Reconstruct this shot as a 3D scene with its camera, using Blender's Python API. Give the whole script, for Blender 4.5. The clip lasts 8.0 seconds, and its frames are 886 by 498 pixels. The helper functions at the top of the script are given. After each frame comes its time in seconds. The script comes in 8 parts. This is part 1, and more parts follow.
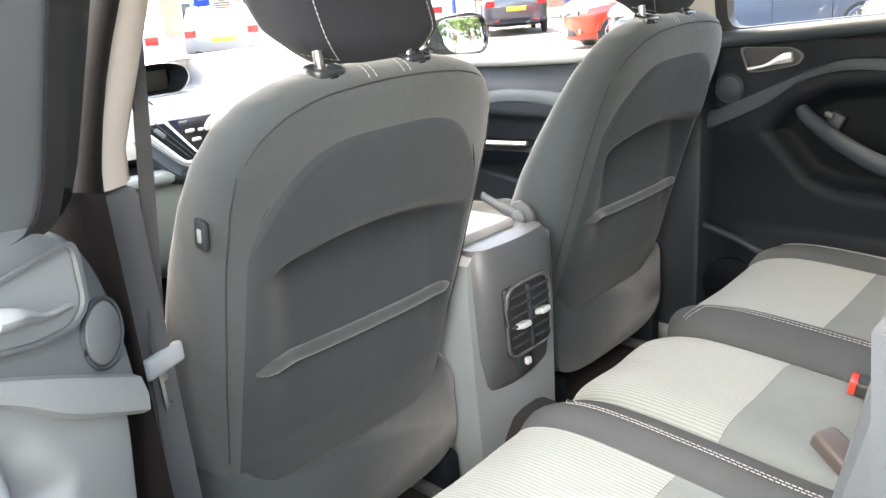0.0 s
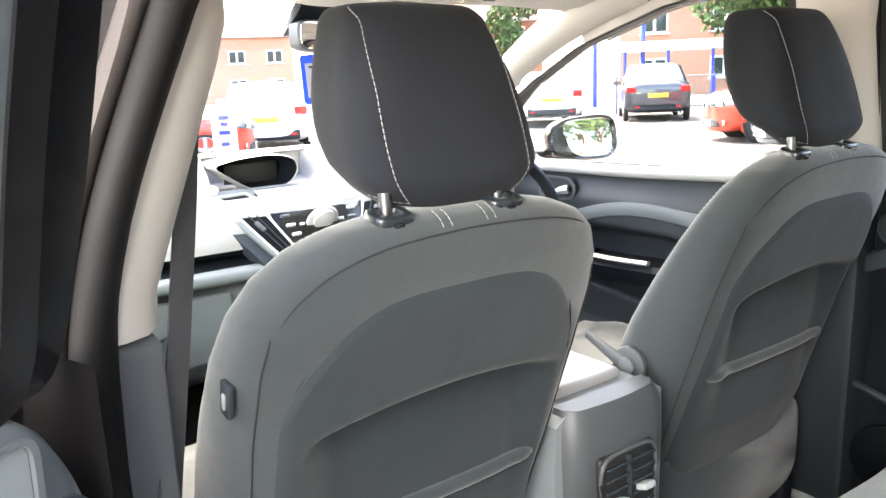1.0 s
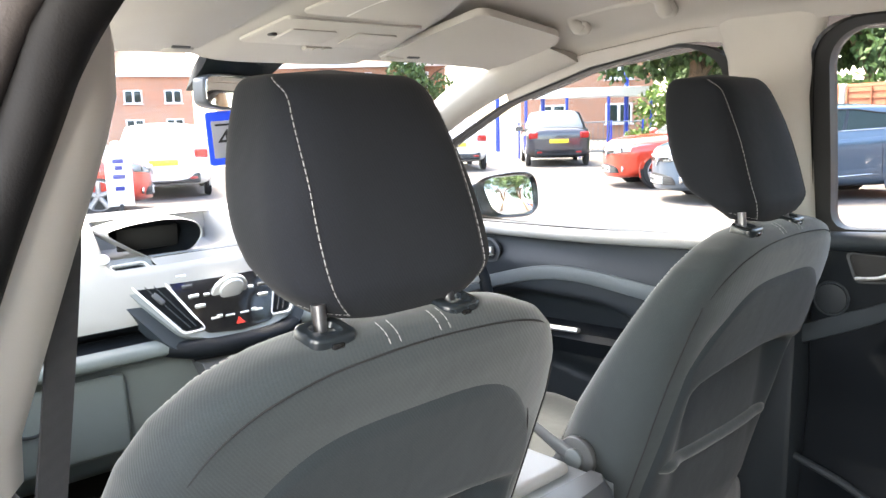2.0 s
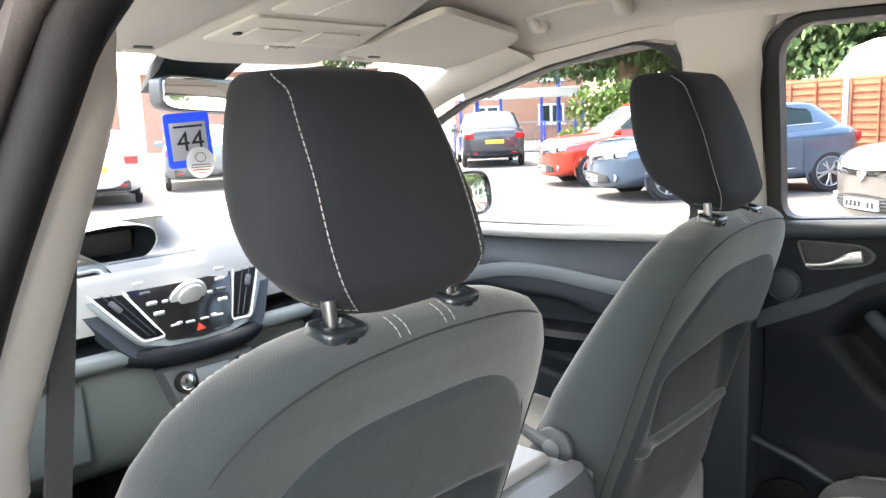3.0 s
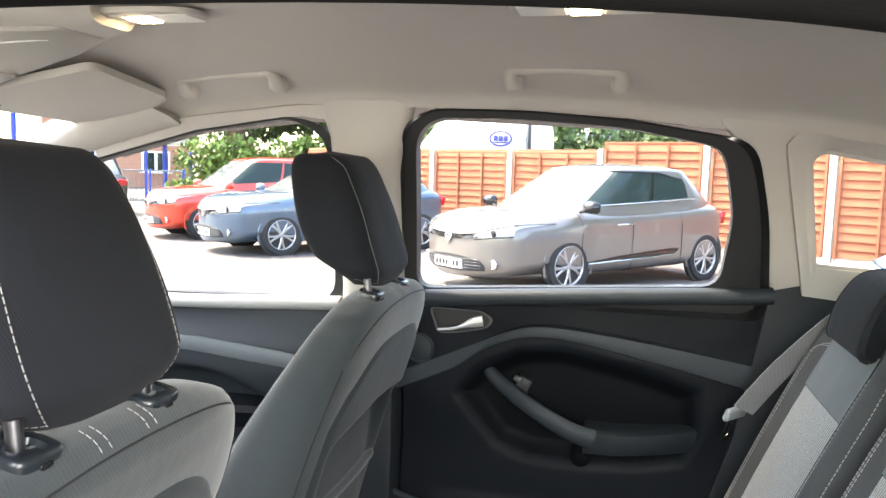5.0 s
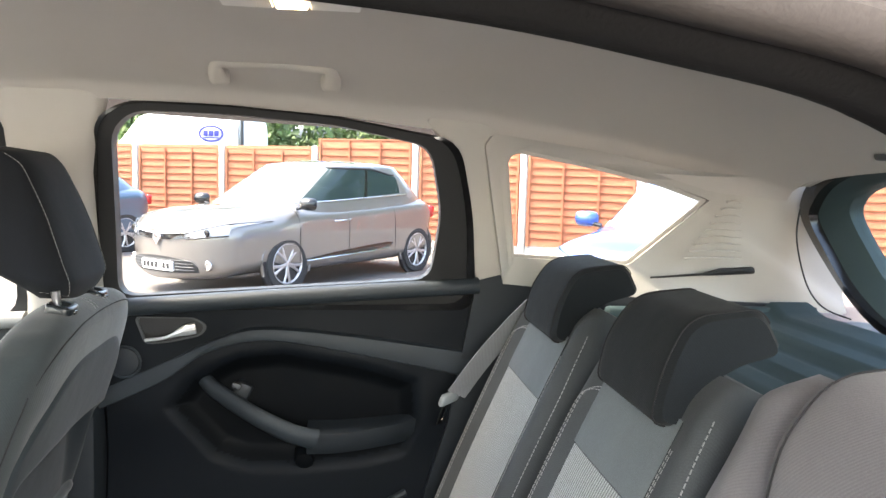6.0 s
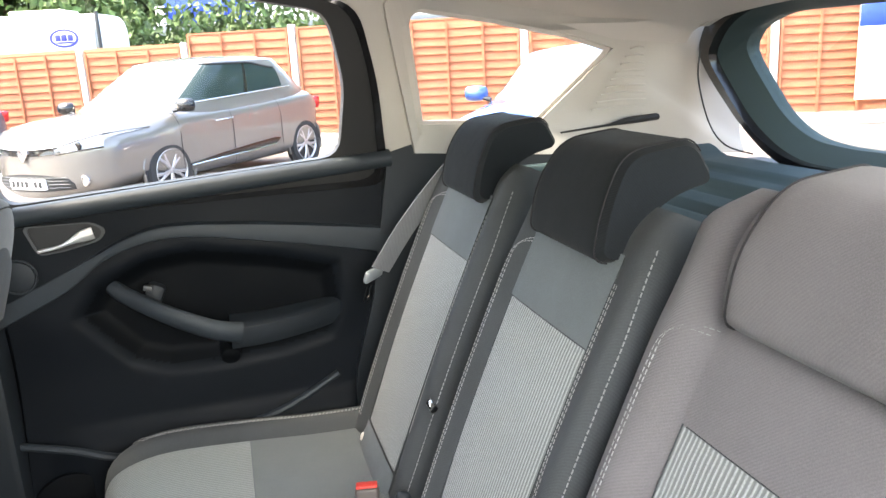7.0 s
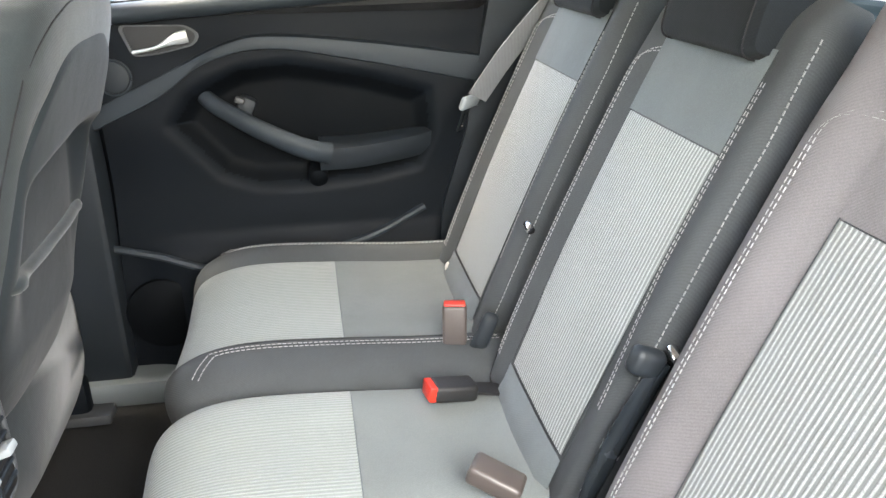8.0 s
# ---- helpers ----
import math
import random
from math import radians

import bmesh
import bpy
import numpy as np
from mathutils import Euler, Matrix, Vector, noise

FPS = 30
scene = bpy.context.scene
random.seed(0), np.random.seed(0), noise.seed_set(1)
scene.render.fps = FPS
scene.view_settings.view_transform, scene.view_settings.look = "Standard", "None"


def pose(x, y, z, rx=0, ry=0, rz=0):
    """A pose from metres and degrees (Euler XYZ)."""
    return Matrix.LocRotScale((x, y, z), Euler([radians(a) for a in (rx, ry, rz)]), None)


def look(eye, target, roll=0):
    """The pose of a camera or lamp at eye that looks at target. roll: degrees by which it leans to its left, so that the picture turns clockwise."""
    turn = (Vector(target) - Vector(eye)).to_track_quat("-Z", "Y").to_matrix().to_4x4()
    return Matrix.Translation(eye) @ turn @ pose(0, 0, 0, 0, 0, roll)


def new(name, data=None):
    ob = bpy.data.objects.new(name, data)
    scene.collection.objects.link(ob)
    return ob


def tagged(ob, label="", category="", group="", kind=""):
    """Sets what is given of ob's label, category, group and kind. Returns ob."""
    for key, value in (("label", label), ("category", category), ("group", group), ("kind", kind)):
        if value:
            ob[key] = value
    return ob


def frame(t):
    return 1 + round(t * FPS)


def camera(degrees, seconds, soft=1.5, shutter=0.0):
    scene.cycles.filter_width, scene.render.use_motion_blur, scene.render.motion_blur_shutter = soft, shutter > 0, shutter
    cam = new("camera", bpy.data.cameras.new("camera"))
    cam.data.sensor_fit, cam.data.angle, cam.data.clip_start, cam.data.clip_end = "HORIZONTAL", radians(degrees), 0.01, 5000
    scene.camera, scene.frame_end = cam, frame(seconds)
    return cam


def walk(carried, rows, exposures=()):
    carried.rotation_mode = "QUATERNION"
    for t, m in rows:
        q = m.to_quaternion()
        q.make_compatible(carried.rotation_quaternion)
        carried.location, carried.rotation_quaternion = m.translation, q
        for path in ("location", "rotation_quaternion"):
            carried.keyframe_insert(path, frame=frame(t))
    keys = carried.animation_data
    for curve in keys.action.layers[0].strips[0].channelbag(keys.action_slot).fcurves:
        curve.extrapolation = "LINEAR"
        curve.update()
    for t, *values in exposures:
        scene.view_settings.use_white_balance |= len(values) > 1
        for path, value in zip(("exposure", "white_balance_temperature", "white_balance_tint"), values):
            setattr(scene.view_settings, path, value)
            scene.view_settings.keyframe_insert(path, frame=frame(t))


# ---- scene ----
cam = camera(59.8, 8.0)
PATH = [
    (0, (-1.012, -0.742, 1.286), (0.331, 0.599, 0.655), -5.0),
    (0.5, (-0.908, -0.726, 1.317), (0.242, 0.825, 0.794), -4.1),
    (1, (-0.848, -0.648, 1.34), (0.296, 0.935, 0.91), -2.3),
    (1.5, (-0.798, -0.567, 1.386), (0.469, 0.942, 1.047), -1.4),
    (1.7, (-0.792, -0.546, 1.377), (0.517, 0.930, 1.048), -1.2),
    (2.8, (-0.818, -0.481, 1.377), (0.605, 0.881, 1.031), -2.8),
    (3, (-0.837, -0.483, 1.372), (0.625, 0.841, 1.04), -2.3),
    (3.5, (-0.854, -0.49, 1.386), (0.705, 0.72, 1.06), -1.9),
    (4, (-0.866, -0.453, 1.39), (0.812, 0.592, 1.09), -1.4),
    (4.5, (-0.873, -0.427, 1.409), (0.947, 0.357, 1.138), 0.1),
    (5, (-0.88, -0.408, 1.408), (1.056, 0.05, 1.205), 1.6),
    (5.2, (-0.877, -0.414, 1.414), (1.092, -0.121, 1.223), 2.5),
    (6.3, (-0.844, -0.407, 1.408), (1.099, -0.818, 1.173), -0.2),
    (6.5, (-0.833, -0.403, 1.405), (1.087, -0.877, 1.106), -1.5),
    (7, (-0.815, -0.377, 1.372), (1.058, -0.889, 0.891), -3.2),
    (7.5, (-0.797, -0.351, 1.311), (1.054, -0.792, 0.697), -2.3),
    (8, (-0.782, -0.331, 1.265), (1.04, -0.647, 0.504), -0.5),
]
EXPOSE = [(0, 4.5, 8100, 14), (0.5, 4.5, 8100, 14), (1.0, 4.4, 7800, 13), (1.5, 3.95, 7500, 12), (6.3, 3.85, 7500, 12), (7.0, 4.05, 7500, 12), (7.5, 4.38, 6900, 5), (8, 4.6, 7600, 12)]
walk(cam, [(t, look(eye, target, roll)) for t, eye, target, roll in PATH], EXPOSE)

# ---- world, sun ----
SUN_EL, SUN_AZ = radians(58), radians(4)
world = bpy.data.worlds.new("sky")
scene.world = world
world.use_nodes = True
wn = world.node_tree
sky = wn.nodes.new("ShaderNodeTexSky")
sky.sky_type = "NISHITA"
sky.sun_disc = False
sky.sun_elevation, sky.sun_rotation = SUN_EL, SUN_AZ
sky.air_density, sky.dust_density, sky.ozone_density = 1.0, 3.0, 1.0
bg = wn.nodes["Background"]
bg.inputs["Strength"].default_value = 0.15
wn.links.new(sky.outputs["Color"], bg.inputs["Color"])
sun = new("sun", bpy.data.lights.new("sun", "SUN"))
sun.data.energy, sun.data.angle, sun.data.color = 1.3, radians(12), (1.0, 0.95, 0.88)
sun_from = Vector((math.sin(SUN_AZ) * math.cos(SUN_EL), math.cos(SUN_AZ) * math.cos(SUN_EL), math.sin(SUN_EL)))
sun.matrix_world = look(sun_from * 40, (0, 0, 0))

# daylight that falls in through the open rear doorway
door_light = new("doorway_daylight", bpy.data.lights.new("doorway_daylight", "AREA"))
door_light.data.shape, door_light.data.size, door_light.data.size_y = "RECTANGLE", 1.25, 0.9
door_light.data.energy, door_light.data.color = 7.0, (0.98, 1.0, 0.99)
door_light.matrix_world = look((-1.43, -0.64, 1.60), (-0.14, -0.37, 0.93))
# and through the front passenger window
side_light = new("window_daylight", bpy.data.lights.new("window_daylight", "AREA"))
side_light.data.shape, side_light.data.size, side_light.data.size_y = "RECTANGLE", 0.75, 0.28
side_light.data.energy, side_light.data.color = 0.55, (0.96, 1.0, 1.0)
side_light.matrix_world = look((-0.80, 0.60, 1.29), (0.1, 0.50, 1.0))

# ---- materials ----


def mat_base(name):
    m = bpy.data.materials.new(name)
    m.use_nodes = True
    t = m.node_tree
    return m, t, t.nodes["Principled BSDF"]


def nd(t, kind, **inputs):
    n = t.nodes.new(kind)
    for k, v in inputs.items():
        n.inputs[k].default_value = v
    return n


def coords(t, stretch=(1, 1, 1), turn=(0, 0, 0)):
    c = t.nodes.new("ShaderNodeTexCoord")
    mp = nd(t, "ShaderNodeMapping")
    mp.inputs["Scale"].default_value = stretch
    mp.inputs["Rotation"].default_value = turn
    t.links.new(c.outputs["Object"], mp.inputs["Vector"])
    return mp.outputs["Vector"]


def mixed(t, fac, a, b):
    """A colour mix; a and b are colours or sockets, fac a socket."""
    n = t.nodes.new("ShaderNodeMix")
    n.data_type = "RGBA"
    for sock, v in ((n.inputs[6], a), (n.inputs[7], b)):
        if isinstance(v, tuple):
            sock.default_value = (*v, 1)
        else:
            t.links.new(v, sock)
    t.links.new(fac, n.inputs[0])
    return n.outputs[2]


def ramp(t, sock, lo, hi, a=0.0, b=1.0):
    n = t.nodes.new("ShaderNodeMapRange")
    n.inputs["From Min"].default_value, n.inputs["From Max"].default_value = lo, hi
    n.inputs["To Min"].default_value, n.inputs["To Max"].default_value = a, b
    t.links.new(sock, n.inputs["Value"])
    return n.outputs["Result"]


def scaled(c, k):
    return tuple(min(1.0, v * k) for v in c)


def surface(name, col, rough=0.6, vary=0.15, big=6, fine=400, bump=0.15, depth=0.0006, metal=0.0, coat=0.0, sheen=0.0, spec=0.5):
    """A plain material with stains at one scale, and grain at another."""
    m, t, p = mat_base(name)
    v = coords(t)
    n1 = nd(t, "ShaderNodeTexNoise", Scale=big, Detail=5)
    n2 = nd(t, "ShaderNodeTexNoise", Scale=fine, Detail=2)
    t.links.new(v, n1.inputs["Vector"])
    t.links.new(v, n2.inputs["Vector"])
    c = mixed(t, ramp(t, n1.outputs["Fac"], 0.3, 0.7), scaled(col, 1 - vary), scaled(col, 1 + vary))
    c = mixed(t, ramp(t, n2.outputs["Fac"], 0.3, 0.7, 0, 0.5), c, scaled(col, 1 - vary))
    t.links.new(c, p.inputs["Base Color"])
    t.links.new(ramp(t, n1.outputs["Fac"], 0.3, 0.7, rough * 0.88, min(1, rough * 1.1)), p.inputs["Roughness"])
    p.inputs["Metallic"].default_value = metal
    p.inputs["Coat Weight"].default_value = coat
    p.inputs["Coat Roughness"].default_value = 0.04
    p.inputs["Sheen Weight"].default_value = sheen
    p.inputs["Specular IOR Level"].default_value = spec
    if bump:
        b = nd(t, "ShaderNodeBump", Strength=bump, Distance=depth)
        t.links.new(n2.outputs["Fac"], b.inputs["Height"])
        t.links.new(b.outputs["Normal"], p.inputs["Normal"])
    return m


def twill(name, col, pitch=0.0013, sheen=0.10, contrast=0.10):
    """Woven seat cloth: a fine diagonal rib with wear."""
    m, t, p = mat_base(name)
    v = coords(t, turn=(0, 0.6, 0.7))
    w = nd(t, "ShaderNodeTexWave", Scale=1 / pitch / 20 * 6.283 / 2, Distortion=0.6, Detail=1)
    t.links.new(v, w.inputs["Vector"])
    n1 = nd(t, "ShaderNodeTexNoise", Scale=7, Detail=6)
    t.links.new(v, n1.inputs["Vector"])
    n2 = nd(t, "ShaderNodeTexNoise", Scale=900, Detail=1)
    t.links.new(v, n2.inputs["Vector"])
    c = mixed(t, ramp(t, n1.outputs["Fac"], 0.3, 0.7), scaled(col, 0.86), scaled(col, 1.12))
    c = mixed(t, ramp(t, w.outputs["Fac"], 0, 1, 0, contrast * 2), c, scaled(col, 0.55))
    c = mixed(t, ramp(t, n2.outputs["Fac"], 0.4, 0.7, 0, 0.35), c, scaled(col, 1.5))
    t.links.new(c, p.inputs["Base Color"])
    p.inputs["Roughness"].default_value = 0.92
    p.inputs["Sheen Weight"].default_value = sheen
    p.inputs["Sheen Roughness"].default_value = 0.5
    p.inputs["Specular IOR Level"].default_value = 0.2
    n3 = nd(t, "ShaderNodeTexNoise", Scale=13, Detail=3)
    t.links.new(v, n3.inputs["Vector"])
    sag = nd(t, "ShaderNodeBump", Strength=0.35, Distance=0.006)
    t.links.new(n3.outputs["Fac"], sag.inputs["Height"])
    b = nd(t, "ShaderNodeBump", Strength=0.22, Distance=0.0004)
    t.links.new(w.outputs["Fac"], b.inputs["Height"])
    t.links.new(sag.outputs["Normal"], b.inputs["Normal"])
    t.links.new(b.outputs["Normal"], p.inputs["Normal"])
    return m


def pinstripe(name, dark, light, pitch):
    """Ribbed cloth with pale lines that run along the seat."""
    m, t, p = mat_base(name)
    c = t.nodes.new("ShaderNodeTexCoord")
    x = t.nodes.new("ShaderNodeSeparateXYZ")
    t.links.new(c.outputs["Object"], x.inputs[0])
    wob = nd(t, "ShaderNodeTexNoise", Scale=14, Detail=2)
    t.links.new(c.outputs["Object"], wob.inputs["Vector"])
    add = t.nodes.new("ShaderNodeMath")
    add.operation = "MULTIPLY_ADD"
    add.inputs[1].default_value = 0.0016
    t.links.new(wob.outputs["Fac"], add.inputs[0])
    t.links.new(x.outputs["X"], add.inputs[2])
    mul = t.nodes.new("ShaderNodeMath")
    mul.operation = "MULTIPLY"
    mul.inputs[1].default_value = 6.2832 / pitch
    t.links.new(add.outputs[0], mul.inputs[0])
    sn = t.nodes.new("ShaderNodeMath")
    sn.operation = "SINE"
    t.links.new(mul.outputs[0], sn.inputs[0])
    line = ramp(t, sn.outputs[0], -0.35, 0.75)
    n2 = nd(t, "ShaderNodeTexNoise", Scale=700, Detail=1)
    t.links.new(c.outputs["Object"], n2.inputs["Vector"])
    n1 = nd(t, "ShaderNodeTexNoise", Scale=5, Detail=5)
    t.links.new(c.outputs["Object"], n1.inputs["Vector"])
    col = mixed(t, line, dark, light)
    col = mixed(t, ramp(t, n2.outputs["Fac"], 0.35, 0.7, 0, 0.45), col, scaled(dark, 0.8))
    col = mixed(t, ramp(t, n1.outputs["Fac"], 0.35, 0.75, 0, 0.22), col, scaled(dark, 0.9))
    t.links.new(col, p.inputs["Base Color"])
    p.inputs["Roughness"].default_value = 0.9
    p.inputs["Sheen Weight"].default_value = 0.25
    p.inputs["Specular IOR Level"].default_value = 0.2
    b = nd(t, "ShaderNodeBump", Strength=0.5, Distance=0.0012)
    t.links.new(line, b.inputs["Height"])
    t.links.new(b.outputs["Normal"], p.inputs["Normal"])
    return m


def clear_glass(name, tint, gloss=1.0):
    m = bpy.data.materials.new(name)
    m.use_nodes = True
    t = m.node_tree
    t.nodes.clear()
    out = t.nodes.new("ShaderNodeOutputMaterial")
    tr = nd(t, "ShaderNodeBsdfTransparent", Color=(*tint, 1))
    gl = nd(t, "ShaderNodeBsdfGlossy", Roughness=0.02)
    gl.inputs["Color"].default_value = (gloss, gloss, gloss, 1)
    fr = nd(t, "ShaderNodeLayerWeight", Blend=0.5)
    pw = nd(t, "ShaderNodeMath")
    pw.operation = "POWER"
    pw.inputs[1].default_value = 4.0
    t.links.new(fr.outputs["Facing"], pw.inputs[0])
    mx = t.nodes.new("ShaderNodeMixShader")
    t.links.new(ramp(t, pw.outputs[0], 0, 1, 0.02, 0.6), mx.inputs[0])
    t.links.new(tr.outputs[0], mx.inputs[1])
    t.links.new(gl.outputs[0], mx.inputs[2])
    t.links.new(mx.outputs[0], out.inputs[0])
    return m


def glow(name, col, power):
    m, t, p = mat_base(name)
    p.inputs["Base Color"].default_value = (*col, 1)
    p.inputs["Emission Color"].default_value = (*col, 1)
    p.inputs["Emission Strength"].default_value = power
    return m


CLOTH = twill("dark grey twill cloth", (0.0240, 0.0302, 0.0330), sheen=0.26)
CLOTH_SMOOTH = twill("dark grey knit cloth", (0.0165, 0.0215, 0.0250), pitch=0.0010, contrast=0.06)
CLOTH_REAR_LIT = twill("twill cloth paled for doorway light", (0.138, 0.129, 0.133), pitch=0.0012, contrast=0.10)
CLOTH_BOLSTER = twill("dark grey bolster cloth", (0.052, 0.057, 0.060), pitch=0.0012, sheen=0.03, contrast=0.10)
CLOTH_TOP = twill("grey plain cloth", (0.104, 0.119, 0.125), pitch=0.0011, contrast=0.06)
CLOTH_SEAT = twill("mid grey green plain cloth", (0.135, 0.150, 0.148), pitch=0.0012, contrast=0.08)
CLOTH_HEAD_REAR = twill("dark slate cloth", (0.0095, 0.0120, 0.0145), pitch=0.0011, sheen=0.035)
CLOTH_HEAD = twill("charcoal cloth", (0.0078, 0.0092, 0.0125), pitch=0.0011, sheen=0.035)
STRIPES = pinstripe("pinstriped cloth", (0.150, 0.160, 0.157), (0.415, 0.432, 0.424), 0.0058)
STRIPES_SOFT = pinstripe("pale ribbed cloth", (0.188, 0.208, 0.200), (0.262, 0.281, 0.270), 0.0060)
CARPET = surface("dark carpet", (0.020, 0.019, 0.019), 1.0, 0.3, 12, 700, 0.8, 0.004)
LINING = surface("grey beige roof lining cloth", (0.50, 0.465, 0.43), 0.95, 0.04, 3, 900, 0.25, 0.0008)
TRIM_PALE = surface("pale beige grained plastic", (0.46, 0.43, 0.39), 0.6, 0.05, 4, 700, 0.2, 0.0004)
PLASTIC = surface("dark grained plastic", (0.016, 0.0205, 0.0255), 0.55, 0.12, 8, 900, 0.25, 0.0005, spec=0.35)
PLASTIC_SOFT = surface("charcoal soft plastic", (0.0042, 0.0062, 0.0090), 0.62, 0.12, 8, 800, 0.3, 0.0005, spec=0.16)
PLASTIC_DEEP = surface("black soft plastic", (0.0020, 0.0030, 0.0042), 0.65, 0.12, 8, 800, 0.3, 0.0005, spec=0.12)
PLASTIC_STRIP = surface("dark grey satin plastic", (0.023, 0.030, 0.037), 0.55, 0.1, 6, 900, 0.25, 0.0005, spec=0.3)
PLASTIC_MID = surface("grey moulded plastic", (0.058, 0.062, 0.067), 0.5, 0.1, 6, 900, 0.25, 0.0005)
PLASTIC_OPEN = surface("mid blue grey plastic", (0.085, 0.098, 0.105), 0.5, 0.1, 6, 900, 0.25, 0.0005)
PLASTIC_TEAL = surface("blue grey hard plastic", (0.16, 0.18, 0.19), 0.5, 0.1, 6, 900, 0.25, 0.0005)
PLASTIC_LIGHT = surface("pale blue grey plastic", (0.30, 0.33, 0.345), 0.5, 0.08, 6, 900, 0.25, 0.0005)
PLASTIC_DASH = surface("pale grey dashboard plastic", (0.32, 0.32, 0.315), 0.45, 0.08, 6, 900, 0.25, 0.0005)
BLACK_GLOSS = surface("black gloss plastic", (0.010, 0.010, 0.011), 0.15, 0.1, 8, 300, 0.0)
PLASTIC_GLOSS = surface("black satin plastic", (0.012, 0.016, 0.020), 0.28, 0.1, 8, 400, 0.0)
SEAL_RUBBER = surface("matt black seal rubber", (0.0055, 0.0050, 0.0052), 0.75, 0.2, 10, 500, 0.3, 0.0008, spec=0.22)
LIP_GLEAM = surface("rubber with brown highlight colour", (0.035, 0.029, 0.027), 0.7, 0.25, 10, 500, 0.3, 0.0008, spec=0.3)
RUBBER = surface("black rubber", (0.012, 0.012, 0.013), 0.6, 0.2, 12, 500, 0.3, 0.001)
WEBBING = twill("dark grey belt webbing", (0.045, 0.045, 0.048), pitch=0.003, sheen=0.1)
WEBBING_PALE = twill("mid grey belt webbing", (0.205, 0.21, 0.22), pitch=0.003, sheen=0.1)
SILVER = surface("satin silver plastic", (0.60, 0.61, 0.62), 0.36, 0.05, 8, 600, 0.1, 0.0002, metal=0.35)
CHROME = surface("chrome", (0.75, 0.75, 0.76), 0.12, 0.03, 8, 300, 0.0, metal=1.0)
POST_METAL = surface("brushed steel", (0.16, 0.16, 0.17), 0.35, 0.05, 8, 300, 0.0, metal=1.0)
RED_PLASTIC = surface("red plastic", (0.62, 0.035, 0.02), 0.4, 0.08, 10, 500, 0.1)
THREAD = surface("pale grey thread", (0.27, 0.27, 0.27), 0.9, 0.1, 20, 900, 0.0)
SEAM = surface("dark seam", (0.010, 0.010, 0.012), 0.9, 0.1, 20, 900, 0.0)
WHITE_PLASTIC = surface("off white plastic", (0.72, 0.70, 0.66), 0.5, 0.05, 8, 500, 0.05)
MIRROR = surface("mirror glass", (0.88, 0.88, 0.88), 0.02, 0.0, 4, 10, 0.0, metal=1.0)
GLASS = clear_glass("clear car glass", (0.93, 0.95, 0.94))
GLASS_SCREEN = clear_glass("windscreen glass", (0.92, 0.94, 0.93), 0.22)
PLASTIC_SHELF = surface("dark blue grey moulded plastic", (0.036, 0.058, 0.062), 0.75, 0.1, 6, 900, 0.3, 0.0005, spec=0.2)


def thin_sheet(name, col):
    """Paper or thin card that lets light through from behind."""
    m, t, p = mat_base(name)
    out = t.nodes["Material Output"]
    n1 = nd(t, "ShaderNodeTexNoise", Scale=30, Detail=3)
    t.links.new(coords(t), n1.inputs["Vector"])
    c = mixed(t, n1.outputs["Fac"], scaled(col, 0.93), col)
    t.links.new(c, p.inputs["Base Color"])
    p.inputs["Roughness"].default_value = 0.8
    tr = t.nodes.new("ShaderNodeBsdfTranslucent")
    t.links.new(c, tr.inputs["Color"])
    mx = t.nodes.new("ShaderNodeMixShader")
    mx.inputs[0].default_value = 0.55
    t.links.new(p.outputs[0], mx.inputs[1])
    t.links.new(tr.outputs[0], mx.inputs[2])
    t.links.new(mx.outputs[0], out.inputs[0])
    return m


LAMP_LIT = glow("lit lamp lens", (1.0, 0.80, 0.50), 3.0)
BODY_DARK = surface("dark metallic car paint", (0.010, 0.009, 0.0095), 0.25, 0.08, 3, 300, 0.0, metal=0.2, coat=0.6)

# ---- shape tools ----


def finish(bm, smooth=True, angle=40):
    bmesh.ops.remove_doubles(bm, verts=bm.verts, dist=1e-6)
    bmesh.ops.recalc_face_normals(bm, faces=bm.faces)
    for f in bm.faces:
        f.smooth = smooth
    lim = radians(angle)
    for e in bm.edges:
        if len(e.link_faces) == 2 and e.calc_face_angle(0) > lim:
            e.smooth = False


def part(name, bm, material, parent=None, label="", smooth=True, angle=40):
    """Links a bmesh as one mesh object, under a thing or a part."""
    finish(bm, smooth, angle)
    me = bpy.data.meshes.new(name)
    bm.to_mesh(me)
    bm.free()
    for m in material if isinstance(material, (list, tuple)) else (material,):
        me.materials.append(m)
    ob = new(name, me)
    if parent is not None:
        ob.parent = parent
    if label:
        ob["label"] = label
    return ob


def thing(name, label, category, group="", kind="", at=None):
    ob = tagged(new(name), label, category, group, kind)
    ob.empty_display_size = 0.05
    if at is not None:
        ob.matrix_world = at
    return ob


def clamp01(x):
    return max(0.0, min(1.0, x))


def smooth(a, b, x):
    x = clamp01((x - a) / (b - a))
    return x * x * (3 - 2 * x)


def curve1(rows, x):
    """Smooth value at x through (x, y) rows."""
    if x <= rows[0][0]:
        return rows[0][1]
    for (a, p), (b, q) in zip(rows, rows[1:]):
        if x <= b:
            return p + (q - p) * (x - a) / (b - a)
    return rows[-1][1]


